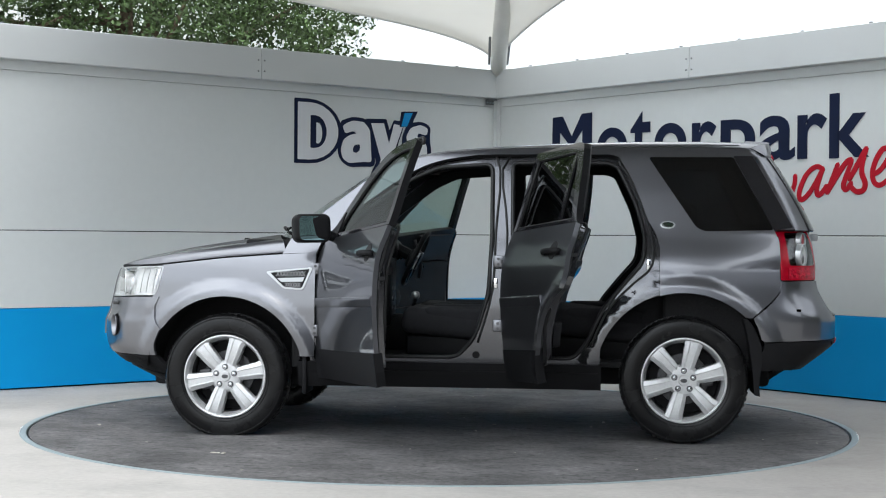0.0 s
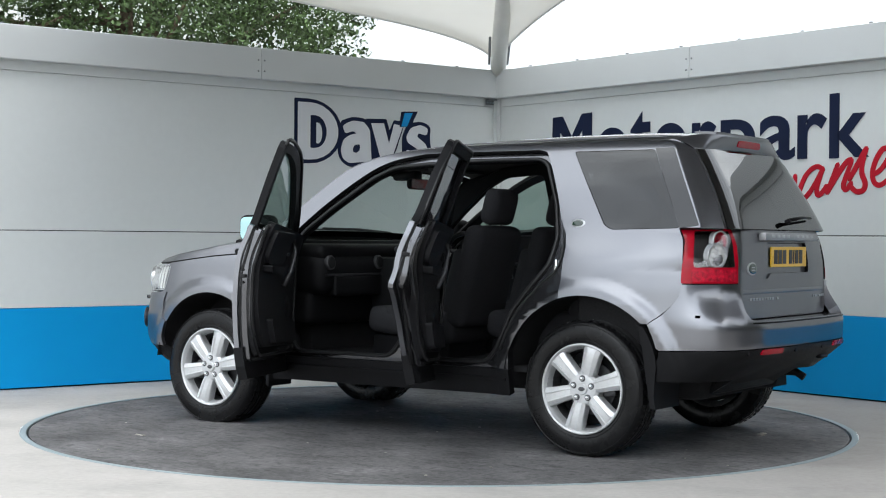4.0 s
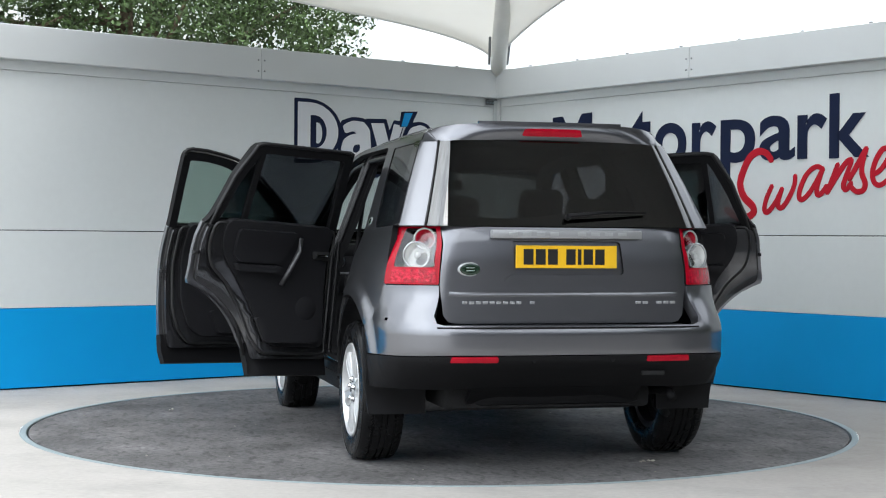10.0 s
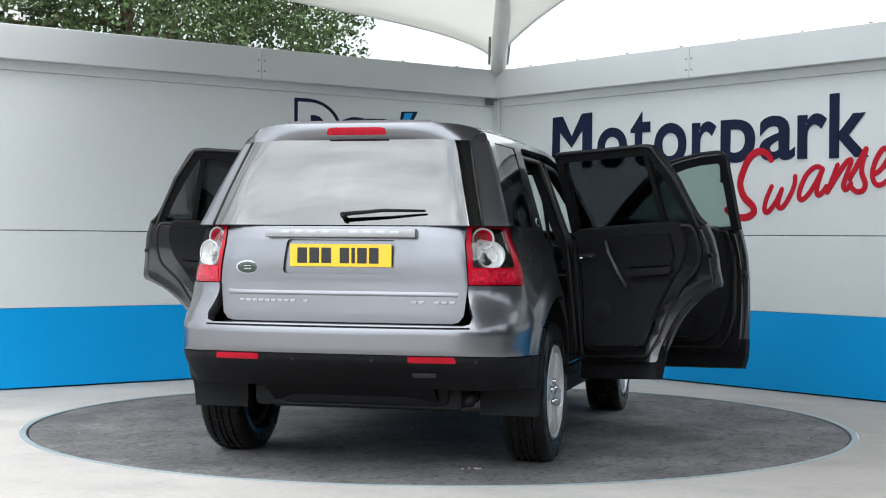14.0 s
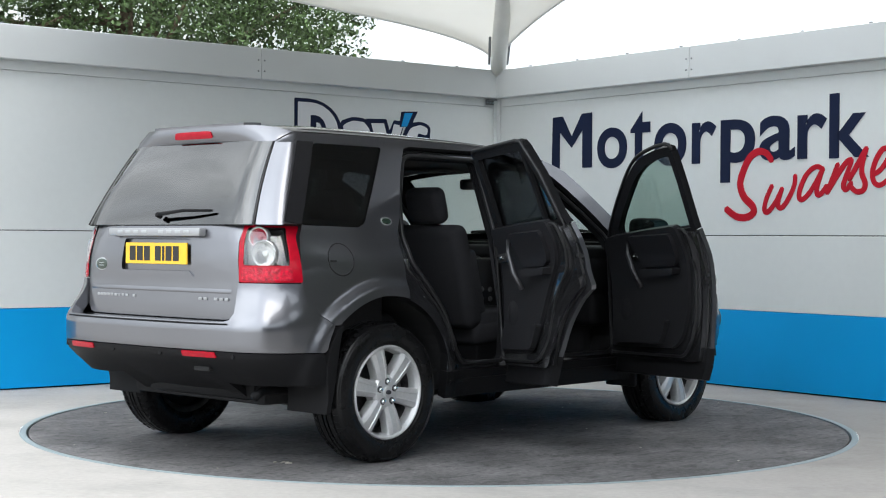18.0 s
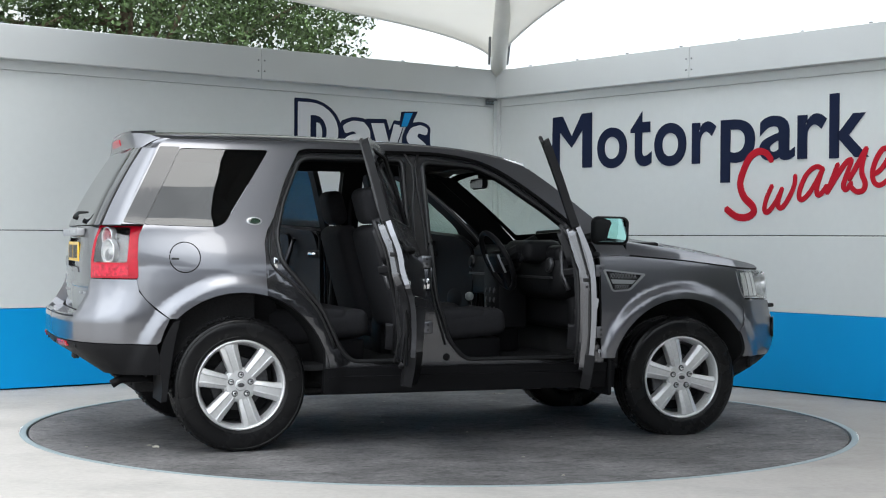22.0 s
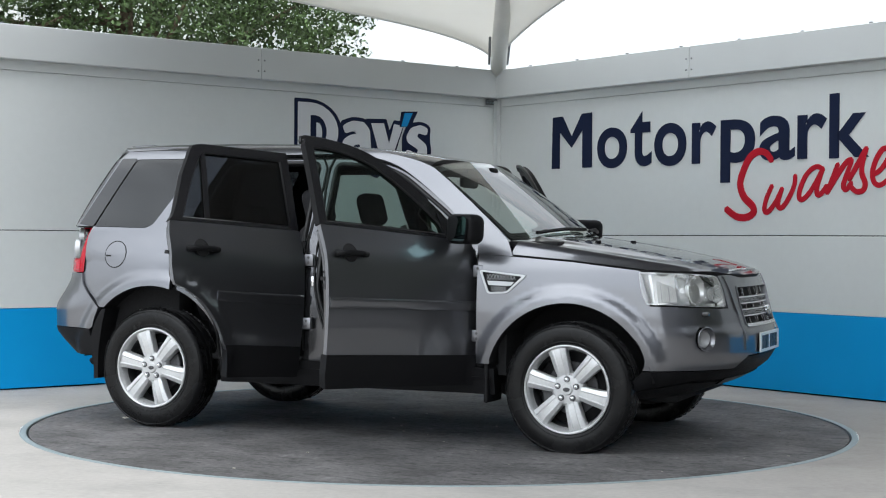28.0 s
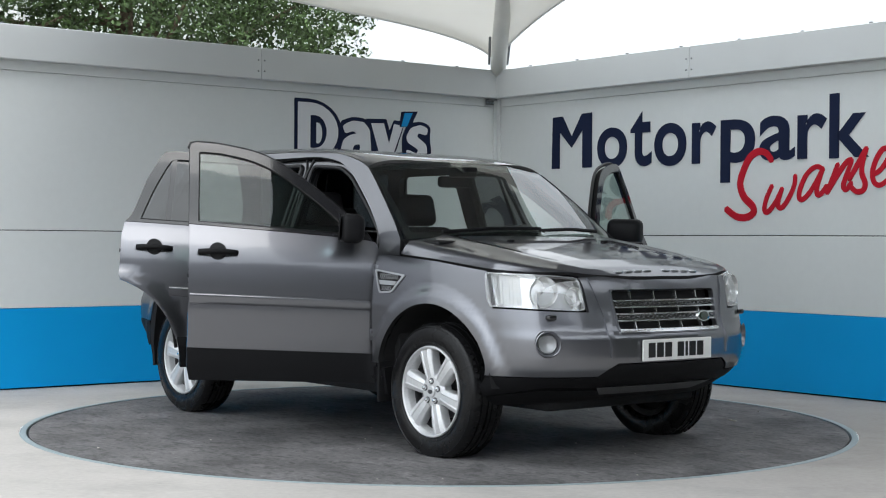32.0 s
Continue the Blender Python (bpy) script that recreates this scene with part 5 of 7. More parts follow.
    blade = [(roof_end(v) + 0.004, v) for v in across] + [(roof_end(v) + 0.15, v) for v in across[::-1] * 0.93]
    sheet("spoiler_blade", blade, lambda u, v: roof_shape(u, v) + np.array((0, 0, 0.013)), (PAINT, PAINT), root, (0, 0, 1), (), 0.05, 0.016)
    lamp = sheet("high_brake_light", soften([(-0.27, 0.22), (0.27, 0.22), (0.24, 0.72), (-0.24, 0.72)], 0.08), lambda u, v: lip(u, v) + np.array((-0.006, 0, 0)), (RED_LENS, RED_LENS), root, (-1, 0, 0.2), (), 0.08, 0.02, "red high-level brake light")
    # windscreen, rear screen
    scr = [(-0.985, 0.0), (0.985, 0.0), (0.985, 1.0), (-0.985, 1.0)]
    win = sheet("windscreen", scr, screen_shape, (GLASS_FRONT, GLASS_FRONT_IN), root, (1, 0, 0.5), (), 0.1, 0.005, "clear laminated windscreen")
    sheet("screen_border", scr, lambda u, v: screen_shape(u, v) - np.array((0.006, 0, 0.006)), (GLOSS_BLACK, GLOSS_BLACK), win, (1, 0, 0.5), [soften([(-0.93, 0.08), (0.93, 0.08), (0.93, 0.93), (0.12, 0.93), (0.10, 0.86), (-0.10, 0.86), (-0.12, 0.93), (-0.93, 0.93)], 0.02)], 0.1, 0.003)
    win = sheet("rear_screen", scr, rear_screen_shape, (GLASS_REAR, GLASS_DARK_IN), root, (-1, 0, 0.4), (), 0.1, 0.005, "dark tinted rear screen")
    sheet("screen_border", scr, lambda u, v: rear_screen_shape(u, v) + np.array((0.007, 0, -0.004)), (GLOSS_BLACK, GLOSS_BLACK), win, (-1, 0, 0.4), [soften([(-0.90, 0.10), (-0.25, 0.10), (0, 0.16), (0.25, 0.10), (0.90, 0.10), (0.88, 0.93), (-0.88, 0.93)], 0.04)], 0.1, 0.003)
    for u in (-0.995, 0.995):
        bead("screen_seal", [(u, v) for v in np.linspace(0, 1, 9)], rear_screen_shape, 0.006, SEAL, win, False)
    # bonnet
    hood = smooth_shape(bonnet_shape, 0.018)
    edge = [(0.985, -1)] + [(u, -1.0) for u in (1.1, 1.3, 1.5, 1.7)] + bow([(1.80, -1.0), (1.95, -0.99), (2.05, -0.94), (2.10, -0.8), (2.135, -0.4), (2.14, 0), (2.135, 0.4), (2.10, 0.8), (2.05, 0.94), (1.95, 0.99), (1.80, 1.0)], 3) + [(u, 1.0) for u in (1.7, 1.5, 1.3, 1.1)] + [(0.985, 1)]
    edge += [(1.02, 0.92), (1.07, 0.7), (1.125, 0.35), (1.14, 0), (1.125, -0.35), (1.07, -0.7), (1.02, -0.92)]
    sheet("bonnet", edge, hood, (PAINT, GAP), root, (0, 0, 1), (), 0.025, 0.02)
    for k, v in enumerate(np.linspace(-0.52, 0.52, 9)):
        if k == 4:
            continue
        a = on(hood, [(2.085, v)])[0]
        block("bonnet_bar", root, SILVER, a.x - 0.012, a.x + 0.012, a.y - 0.026, a.y + 0.026, a.z - 0.004, a.z + 0.005, 0.003, "silver bar on the bonnet edge")
    block("scuttle", root, TRIM, 0.93, 1.24, -0.80, 0.80, 1.08, 1.150, 0.02, "black scuttle panel")
    for y0, y1 in ((-0.62, 0.05), (0.02, 0.60)):
        bm = bmesh.new()
        a, b = screen_shape(np.array([y0 / 0.82]), np.array([0.02]))[0], screen_shape(np.array([y1 / 0.82]), np.array([0.055]))[0]
        tube(bm, [Vector(a) + Vector((0.02, 0, 0.022)), Vector((a + b) / 2) + Vector((0.03, 0, 0.03)), Vector(b) + Vector((0.012, 0, 0.016))], 0.011, 6)
        part("front_wiper", bm, TRIM, root, "black wiper")
    for y in (-0.36, 0.36):
        a = on(hood, [(1.33, y / 0.87)])[0]
        block("washer_jet", root, TRIM, a.x - 0.014, a.x + 0.014, a.y - 0.018, a.y + 0.018, a.z - 0.004, a.z + 0.012, 0.005)
    car_front(root)
    car_rear(root)
    # underside
    block("floor_pan", root, CARPET, -1.85, 1.85, -0.55, 0.55, 0.30, 0.42, 0.03, "black underside")
    block("floor_side", root, CARPET, -0.84, 0.86, -0.86, 0.86, 0.33, 0.43, 0.02)
    block("engine_bay", root, CARPET, 0.80, 1.86, -0.56, 0.56, 0.26, 0.94, 0.03)
    block("gearbox_shield", root, TRIM, 0.9, 1.6, -0.45, 0.45, 0.245, 0.30, 0.03)
    block("rear_subframe", root, DARK_METAL, -1.45, -1.15, -0.62, 0.62, 0.25, 0.36, 0.03)
    block("spare_well", root, TRIM, -1.88, -1.45, -0.5, 0.42, 0.31, 0.48, 0.06)
    bm = bmesh.new()
    tube(bm, [(0.7, -0.25, 0.26), (-0.9, -0.28, 0.26), (-1.45, -0.5, 0.33), (-1.60, -0.55, 0.36)], 0.03, 10)
    part("exhaust_pipe", bm, DARK_METAL, root, "", True)
    bm = bmesh.new()
    tube(bm, [(-1.55, -0.54, 0.36), (-1.80, -0.60, 0.385), (-1.93, -0.62, 0.385), (-1.98, -0.62, 0.355)], 0.024, 12)
    part("tailpipe", bm, TRIM, root, "dull steel tailpipe", True)
    for sign in (1, -1):
        bm = bmesh.new()
        tube(bm, [(-AXLE, sign * 0.25, 0.33), (-AXLE, sign * 0.74, HUB_R)], 0.03, 8)
        part("drive_shaft", bm, DARK_METAL, root)
        bm = bmesh.new()
        tube(bm, [(AXLE, sign * 0.25, 0.31), (AXLE, sign * 0.74, HUB_F)], 0.03, 8)
        part("drive_shaft", bm, DARK_METAL, root)
        for x, hub in ((AXLE, HUB_F), (-AXLE, HUB_R)):
            wheel(root, x, hub, sign, {(1, 1): 49, (-1, 1): 45, (-1, -1): 12, (1, -1): 14}[(1 if x > 0 else -1, sign)])


def car_front(root):
    out = (1, 0, 0)
    skin = front()
    end = FRONT_SX(1.765)
    sL = FRONT_S
    # bumper: sides under the lamps, centre up to the bonnet
    def both(pts):
        return pts + [(-u, v) for u, v in reversed(pts)]
    cheek = end - 0.003
    right = [(0.0, 0.530), (0.40, 0.530), (0.455, 0.500), (0.50, 0.462), (0.80, 0.462), (cheek - 0.012, 0.462), (cheek + 0.006, 0.53), (cheek + 0.032, 0.595), (cheek + 0.047, 0.618), (cheek + 0.02, 0.645), (cheek - 0.008, 0.69), (cheek - 0.016, 0.75), (cheek + 0.004, 0.806), (0.95, 0.803), (0.80, 0.797), (0.62, 0.790), (0.535, 0.790), (0.545, 0.88), (0.565, 0.968), (0.40, 0.972), (0.0, 0.975)]
    outline = right + [(-u, v) for u, v in reversed(right[1:-1])]
    fog_s = sL(0.742)
    grille_hole = soften(both([(0.398, 0.905), (0.372, 0.690)]), 0.03)
    fogs = [arc(s, 0.630, 0.068, 0, 345, 23) for s in (fog_s, -fog_s)]
    sheet("front_bumper", outline, skin, (PAINT, PAINT), root, out, [grille_hole, *fogs], 0.028, 0.025)
    low = [(0.0, 0.390), (0.42, 0.392), (0.60, 0.400), (0.75, 0.40), (cheek - 0.03, 0.33), (cheek - 0.014, 0.455), (0.80, 0.455), (0.50, 0.455), (0.455, 0.492), (0.40, 0.522), (0.0, 0.522)]
    low = low + [(-u, v) for u, v in reversed(low[1:-1])]
    sheet("lower_bumper", low, front(-0.008), (TRIM, TRIM), root, out, (), 0.06, 0.03, "black lower bumper")
    apron = [(0.0, 0.318), (0.55, 0.310), (cheek - 0.04, 0.290), (cheek - 0.03, 0.322), (0.75, 0.385), (0.42, 0.378), (0.0, 0.376)]
    apron = apron + [(-u, v) for u, v in reversed(apron[1:-1])]
    sheet("front_apron", apron, front(-0.012), (TRIM, TRIM), root, out, (), 0.06, 0.03, "black plastic apron")
    sheet("skid_strip", soften([(-0.36, 0.352), (0.36, 0.352), (0.45, 0.398), (-0.45, 0.398)], 0.01), front(0.006), (SKID, TRIM), root, out, (), 0.06, 0.02, "dark grey skid strip")
    # raised blade each side of the grille
    for s in (1, -1):
        blade = [(s * u, v) for u, v in ((0.500, 0.968), (0.525, 0.968), (0.455, 0.76), (0.452, 0.56), (0.425, 0.56), (0.425, 0.76))]
        sheet("front_blade", blade, front(0.010), (PAINT, PAINT), root, out, (), 0.05, 0.015)
    # grille
    ring_ = soften(both([(0.404, 0.911), (0.378, 0.680)]), 0.03)
    grille = sheet("grille", ring_, front(0.006), (PAINT, PAINT), root, out, [soften(both([(0.394, 0.903), (0.369, 0.696)]), 0.025)], 0.05, 0.03, "silver mesh grille")
    sheet("grille_lip", soften(both([(0.376, 0.702), (0.374, 0.686)]), 0.004), front(0.010), (BRIGHT, BRIGHT), grille, out, (), 0.06, 0.02)
    sheet("grille_back", grille_hole, front(-0.055), (GAP, GAP), grille, out, (), 0.1, 0.005)
    for z, h in ((0.846, 0.0038), (0.812, 0.0038), (0.778, 0.0038), (0.744, 0.0038)):
        w = 0.365 + (z - 0.69) * 0.12
        sheet("grille_bar", [(-w, z - h), (w, z - h), (w, z + h), (-w, z + h)], front(-0.002), (BRIGHT, BRIGHT), grille, out, (), 0.08, 0.02)
    for z0, z1 in ((0.818, 0.840), (0.750, 0.772)):
        w = 0.365 + (z0 - 0.69) * 0.12
        for k in range(22):
            for s in (1, -1):
                u = -w + 2 * w * (k + 0.5) / 22
                d = w / 22
                sheet("grille_mesh", [(u - d * s - 0.0018, z0), (u - d * s + 0.0018, z0), (u + d * s + 0.0018, z1), (u + d * s - 0.0018, z1)], front(-0.006), (BRIGHT, BRIGHT), grille, out, (), 0.2, 0.01)
    for z0, z1 in ((0.852, 0.900), (0.784, 0.806), (0.697, 0.738)):
        for u in (-0.25, -0.085, 0.085, 0.25):
            sheet("grille_post", [(u - 0.0025, z0), (u + 0.0025, z0), (u + 0.0025, z1), (u - 0.0025, z1)], front(-0.008), (BRIGHT, BRIGHT), grille, out, (), 0.2, 0.015)
    at = on(front(0.012), [(FRONT_S(0.262), 0.757)])[0]
    badge = disc_on("grille_badge", root, BRIGHT, at, (1, 0.1, 0.1), 0.056, 0.02, "oval green and silver badge", 0.56)
    disc_on("badge_face", badge, GREEN, at + Vector((0.002, 0, 0)), (1, 0.1, 0.1), 0.047, 0.015, "", 0.54)
    plate(root, "number_plate", on(front(0.002), [(0, 0.592)])[0], Matrix.Rotation(-math.pi / 2, 4, "Z"), PLATE_W)
    # lamps
    for s in (1, -1):
        fog = on(front(0.0), [(s * fog_s, 0.630)])[0]
        face = Vector((0.85, s * 0.5, 0.0))
        bm = bmesh.new()
        lathe(bm, ((0.068, 0.003), (0.064, 0.006), (0.059, 0.002), (0.050, -0.03), (0.040, -0.05), (0.0005, -0.055)), 32)
        m = Matrix.Translation(fog) @ face.to_track_quat("Y", "Z").to_matrix().to_4x4()
        bmesh.ops.transform(bm, matrix=m, verts=bm.verts)
        bmesh.ops.recalc_face_normals(bm, faces=bm.faces)
        lamp = smooth_by_angle(part("fog_lamp", bm, PAINT, root, "round fog lamp in a silver bezel"), 40)
        disc_on("fog_glass", lamp, GRAB, fog + face * -0.018, face, 0.050, 0.015, "", 1, 28, -0.024)
        wash = on(front(0.006), [(s * FRONT_S(0.715), 0.764)])[0]
        block("lamp_washer", root, GLOSS_BLACK, wash.x - 0.02, wash.x + 0.02, wash.y - 0.025, wash.y + 0.025, wash.z - 0.013, wash.z + 0.013, 0.008, "black headlamp washer")
        end_lamp = cheek + 0.004
        lens = [(s * u, v) for u, v in ((0.550, 0.800), (0.62, 0.798), (0.80, 0.805), (0.95, 0.812), (end_lamp - 0.03, 0.815), (end_lamp - 0.012, 0.86), (end_lamp, 0.93), (end_lamp - 0.005, 0.988), (0.95, 0.985), (0.80, 0.980), (0.68, 0.974), (0.58, 0.966), (0.558, 0.90))]
        lens = soften(lens, 0.015, 2)
        lamp = sheet("headlight", lens, front(-0.060), (REFLECTOR, TRIM), root, out, (), 0.06, 0.01, "clear-glass headlight with chrome bowls")
        sheet("lens", lens, front(0.003), (GLASS_LAMP, GLASS_LAMP), lamp, out, (), 0.06, 0.004)
        rim_pts = lens
        inner_l = [((u - s * 0.78) * 0.975 + s * 0.78, (v - 0.89) * 0.95 + 0.89) for u, v in lens]
        sheet("lamp_rim", rim_pts, front(-0.004), (SILVER, REFLECTOR), lamp, out, [inner_l], 0.08, 0.055)
        for y, z, r, mat in ((0.725, 0.890, 0.082, REFLECTOR), (0.578, 0.868, 0.050, FROST)):
            u = FRONT_S(y) if y < 0.9 else y
            a = on(front(-0.035), [(s * u, z)])[0]
            f = Vector((0.95, s * 0.3, 0.02))
            bm = bmesh.new()
            lathe(bm, ((r, 0.012), (r * 0.96, 0.016), (r * 0.9, 0.010), (r * 0.75, -0.02), (r * 0.45, -0.045), (r * 0.2, -0.052), (r * 0.18, -0.02), (0.0005, -0.012)), 32)
            m = Matrix.Translation(a) @ f.to_track_quat("Y", "Z").to_matrix().to_4x4()
            bmesh.ops.transform(bm, matrix=m, verts=bm.verts)
            bmesh.ops.recalc_face_normals(bm, faces=bm.faces)
            smooth_by_angle(part("reflector", bm, mat, lamp), 40)
        for k in range(6):
            u0 = 0.885 + 0.026 * k
            sheet("indicator_facet", [(s * u0, 0.826), (s * (u0 + 0.024), 0.827), (s * (u0 + 0.026), 0.968), (s * (u0 + 0.002), 0.966)], front(-0.050 + 0.004 * (k % 2)), (FROST, REFLECTOR), lamp, out, (), 0.06, 0.01)
        sheet("lamp_brow", soften([(s * u, v) for u, v in ((0.565, 0.945), (0.60, 0.962), (0.70, 0.968), (0.72, 0.955), (0.64, 0.935), (0.59, 0.905))], 0.008, 2), front(-0.030), (GLOSS_BLACK, TRIM), lamp, out, (), 0.06, 0.008)


def car_rear(root):
    out = (-1, 0, 0)
    end = REAR_SX(1.765)
    k = GATE_SX(1.875) / REAR_SX(1.875)
    right = [(0.0, 0.602), (0.6, 0.602), (end - 0.02, 0.588), (end, 0.60), (end + 0.02, 0.66), (end + 0.050, 0.721), (end - 0.002, 0.764), (end - 0.058, 0.812), (end - 0.099, 0.865), (end - 0.112, 0.930), (0.80, 0.932), (0.641 / k, 0.932), (0.629 / k, 0.86), (0.617 / k, 0.787), (0.593 / k, 0.753), (0.56 / k, 0.743), (0.0, 0.742)]
    outline = right + [(-u, v) for u, v in reversed(right[1:-1])]

    def blended(out_=0.0):
        a, b = rear(out_), gate(out_ + 0.012)
        def f(u, v):
            w = np.clip((v - 0.70) / 0.22, 0, 1)
            w = (w * w * (3 - 2 * w))[..., None]
            return a(u, v) * (1 - w) + b(u * k, v) * w
        return f
    sheet("rear_bumper", outline, blended(), (PAINT, PAINT), root, out, (), 0.028, 0.06)
    def ledge(u, v):
        a, b = rear()(u, np.full_like(u, 0.7365)), gate(-0.004)(u * k, np.full_like(u, 0.744))
        return a + (b - a) * v[:, None]
    sheet("bumper_ledge", [(-0.585 / k, 0.01), (0.585 / k, 0.01), (0.585 / k, 1.0), (-0.585 / k, 1.0)], ledge, (PAINT, TRIM), root, (0, 0, 1), (), 0.1, 0.008)
    low = [(0.0, 0.425), (0.45, 0.425), (0.60, 0.42), (0.80, 0.425), (end - 0.05, 0.425), (end - 0.03, 0.45), (end - 0.02, 0.582), (0.6, 0.596), (0.0, 0.596)]
    low = low + [(-u, v) for u, v in reversed(low[1:-1])]
    sheet("lower_bumper", low, rear(0.004), (TRIM, TRIM), root, out, (), 0.05, 0.03, "black lower rear bumper")
    sheet("rear_apron", [(-0.45, 0.33), (0.45, 0.33), (0.45, 0.422), (-0.45, 0.422)], rear(-0.012), (TRIM, TRIM), root, out, (), 0.06, 0.03, "black plastic apron")
    for s in (1, -1):
        u = REAR_S(0.612)
        refl = soften([(s * u, 0.566), (s * (u - 0.235), 0.566), (s * (u - 0.235), 0.594), (s * (u - 0.01), 0.594)], 0.006)
        sheet("reflector", refl, rear(0.010), (RED_LENS, RED_LENS), root, out, (), 0.05, 0.008, "long red reflector")
        for y in (0.20, 0.70):
            disc_on("parking_sensor", root, TRIM, on(rear(0.007), [(s * REAR_S(y), 0.575)])[0], (-1, 0, 0), 0.012, 0.008, "", 1, 12)
    block("tow_eye_cover", root, GAP, -2.170, -2.140, -0.50, -0.38, 0.49, 0.515, 0.006)
    # tailgate
    pr = [(0.0, 0.748), (0.55, 0.748), (0.585, 0.756), (0.610, 0.785), (0.622, 0.86), (0.634, 0.93), (0.640, 1.05), (0.655, 1.13), (0.690, 1.205), (0.695, 1.216), (0.0, 1.216)]
    gate_line = pr + [(-u, v) for u, v in reversed(pr[1:-1])]
    recess = [(0.30, 1.150), (0.300, 0.985), (-0.300, 0.985), (-0.300, 1.150)]
    door = sheet("tailgate", gate_line, gate(), (PAINT, TRIM), root, out, [soften(recess, 0.02)], 0.06, 0.035)
    sheet("plate_recess", soften([(0.306, 1.155), (0.306, 0.980), (-0.306, 0.980), (-0.306, 1.155)], 0.02), gate(-0.020), (PAINT, TRIM), door, out, (), 0.1, 0.01)
    bm = bmesh.new()
    rows = []
    for u in np.linspace(-0.585, 0.585, 24):
        edge = 1 - max(0, abs(u) - 0.55) / 0.035
        rows.append([bm.verts.new(on(gate(h * edge), [(u, z)])[0]) for z, h in ((0.876, -0.003), (0.878, 0.002), (0.882, 0.004), (0.887, 0.004), (0.898, 0.0015), (0.904, -0.003))])
    for p, q in zip(rows, rows[1:]):
        for j in range(5):
            bm.faces.new((p[j], p[j + 1], q[j + 1], q[j]))
    bmesh.ops.recalc_face_normals(bm, faces=bm.faces)
    smooth_by_angle(part("tailgate_crease", bm, PAINT, door), 35)
    sheet("recess_sill", [(-0.32, 0.958), (0.32, 0.958), (0.29, 0.984), (-0.29, 0.984)], gate(0.010), (PAINT, PAINT), door, out, (), 0.08, 0.02)
    handle = block("tailgate_handle", door, GRAB, -2.145, -2.10, -0.385, 0.385, 1.162, 1.204, 0.007, "grey grab strip over the plate")
    for k in range(9):
        if k == 4:
            continue
        y = -0.28 + 0.07 * k
        block("strip_bar", handle, SILVER, -2.1465, -2.144, y - 0.022, y + 0.022, 1.177, 1.194, 0.001)
    plate(door, "number_plate", (-2.120, 0.0, 1.073), Matrix.Rotation(math.pi / 2, 4, "Z"), PLATE_Y)
    at = on(gate(0.003), [(GATE_S(0.492), 1.011)])[0]
    badge = disc_on("tailgate_badge", door, SILVER, at, (-1, 0, 0), 0.062, 0.01, "oval green badge with a silver rim", 0.56)
    disc_on("badge_face", badge, GREEN, at + Vector((-0.002, 0, 0)), (-1, 0, 0), 0.053, 0.008, "", 0.54)
    for z in (0.004, -0.010):
        block("badge_bar", badge, SILVER, at.x - 0.0045, at.x - 0.002, at.y - 0.020, at.y + 0.020, at.z + z + 0.001, at.z + z + 0.005, 0.001)
    for y0, y1, n in ((0.525, 0.155, 11), (-0.36, -0.585, 6)):
        for k in range(n):
            if n == 11 and k == 9 or n == 6 and k == 2:
                continue
            a, b = y0 + (y1 - y0) * k / n, y0 + (y1 - y0) * (k + 0.72) / n
            q = on(gate(0.001), [(math.copysign(GATE_S(abs(a)), a), 0.848)])[0]
            block("name_bar", door, GRAB, q.x - 0.003, q.x + 0.002, min(a, b), max(a, b), 0.842, 0.856, 0.001)
    bm = bmesh.new()
    a, b = Vector((-2.116, -0.01, 1.275)), Vector((-2.090, -0.42, 1.292))
    tube(bm, [a, (a + b) / 2 + Vector((-0.012, 0, 0.010)), b], 0.011, 8, 0.006)
    wiper = part("rear_wiper", bm, TRIM, door, "black rear wiper", True)
    disc_on("wiper_pivot", wiper, TRIM, a + Vector((-0.01, 0, 0)), (-1, 0, 0.4), 0.014, 0.03)
    # lamps
    for s in (1, -1):
        e = GATE_SX(1.868)
        lamp_line = [(s * u, v) for u, v in ((0.640, 0.936), (e - 0.004, 0.936), (e - 0.003, 1.05), (GATE_SX(1.864), 1.15), (GATE_SX(1.846), 1.220), (0.700, 1.222), (0.664, 1.130), (0.648, 1.05))]
        clear = [(s * u, v) for u, v in ((0.670, 1.020), (e - 0.062, 1.020), (e - 0.058, 1.08), (e - 0.056, 1.15), (e - 0.058, 1.208), (0.718, 1.208), (0.690, 1.13), (0.678, 1.06))]
        clear = soften(clear, 0.012, 2)
        lamp = sheet("tail_light", soften(lamp_line, 0.01, 2), gate(0.006), (RED_LENS, TRIM), root, out, [clear], 0.05, 0.04, "red and clear rear lamp cluster")
        sheet("lamp_well", clear, gate(-0.030), (LAMP_GREY, TRIM), lamp, out, (), 0.06, 0.008, "dark lamp well")
        for u, z, r, mat, nm in ((0.766, 1.158, 0.046, RED_LENS, "brake_lamp"), (0.780, 1.078, 0.060, FROST, "reverse_lamp")):
            q = on(gate(0.0), [(s * u, z)])[0]
            face = Vector((-0.92, s * 0.38, 0.0))
            m = Matrix.Translation(q) @ face.to_track_quat("Y", "Z").to_matrix().to_4x4()
            bm = bmesh.new()
            lathe(bm, ((r + 0.009, -0.03), (r + 0.009, 0.0), (r + 0.005, 0.004), (r, 0.002), (r - 0.001, -0.004)), 36, m)
            bmesh.ops.recalc_face_normals(bm, faces=bm.faces)
            smooth_by_angle(part("lamp_ring", bm, CLEAR_LENS, lamp), 40)
            bm = bmesh.new()
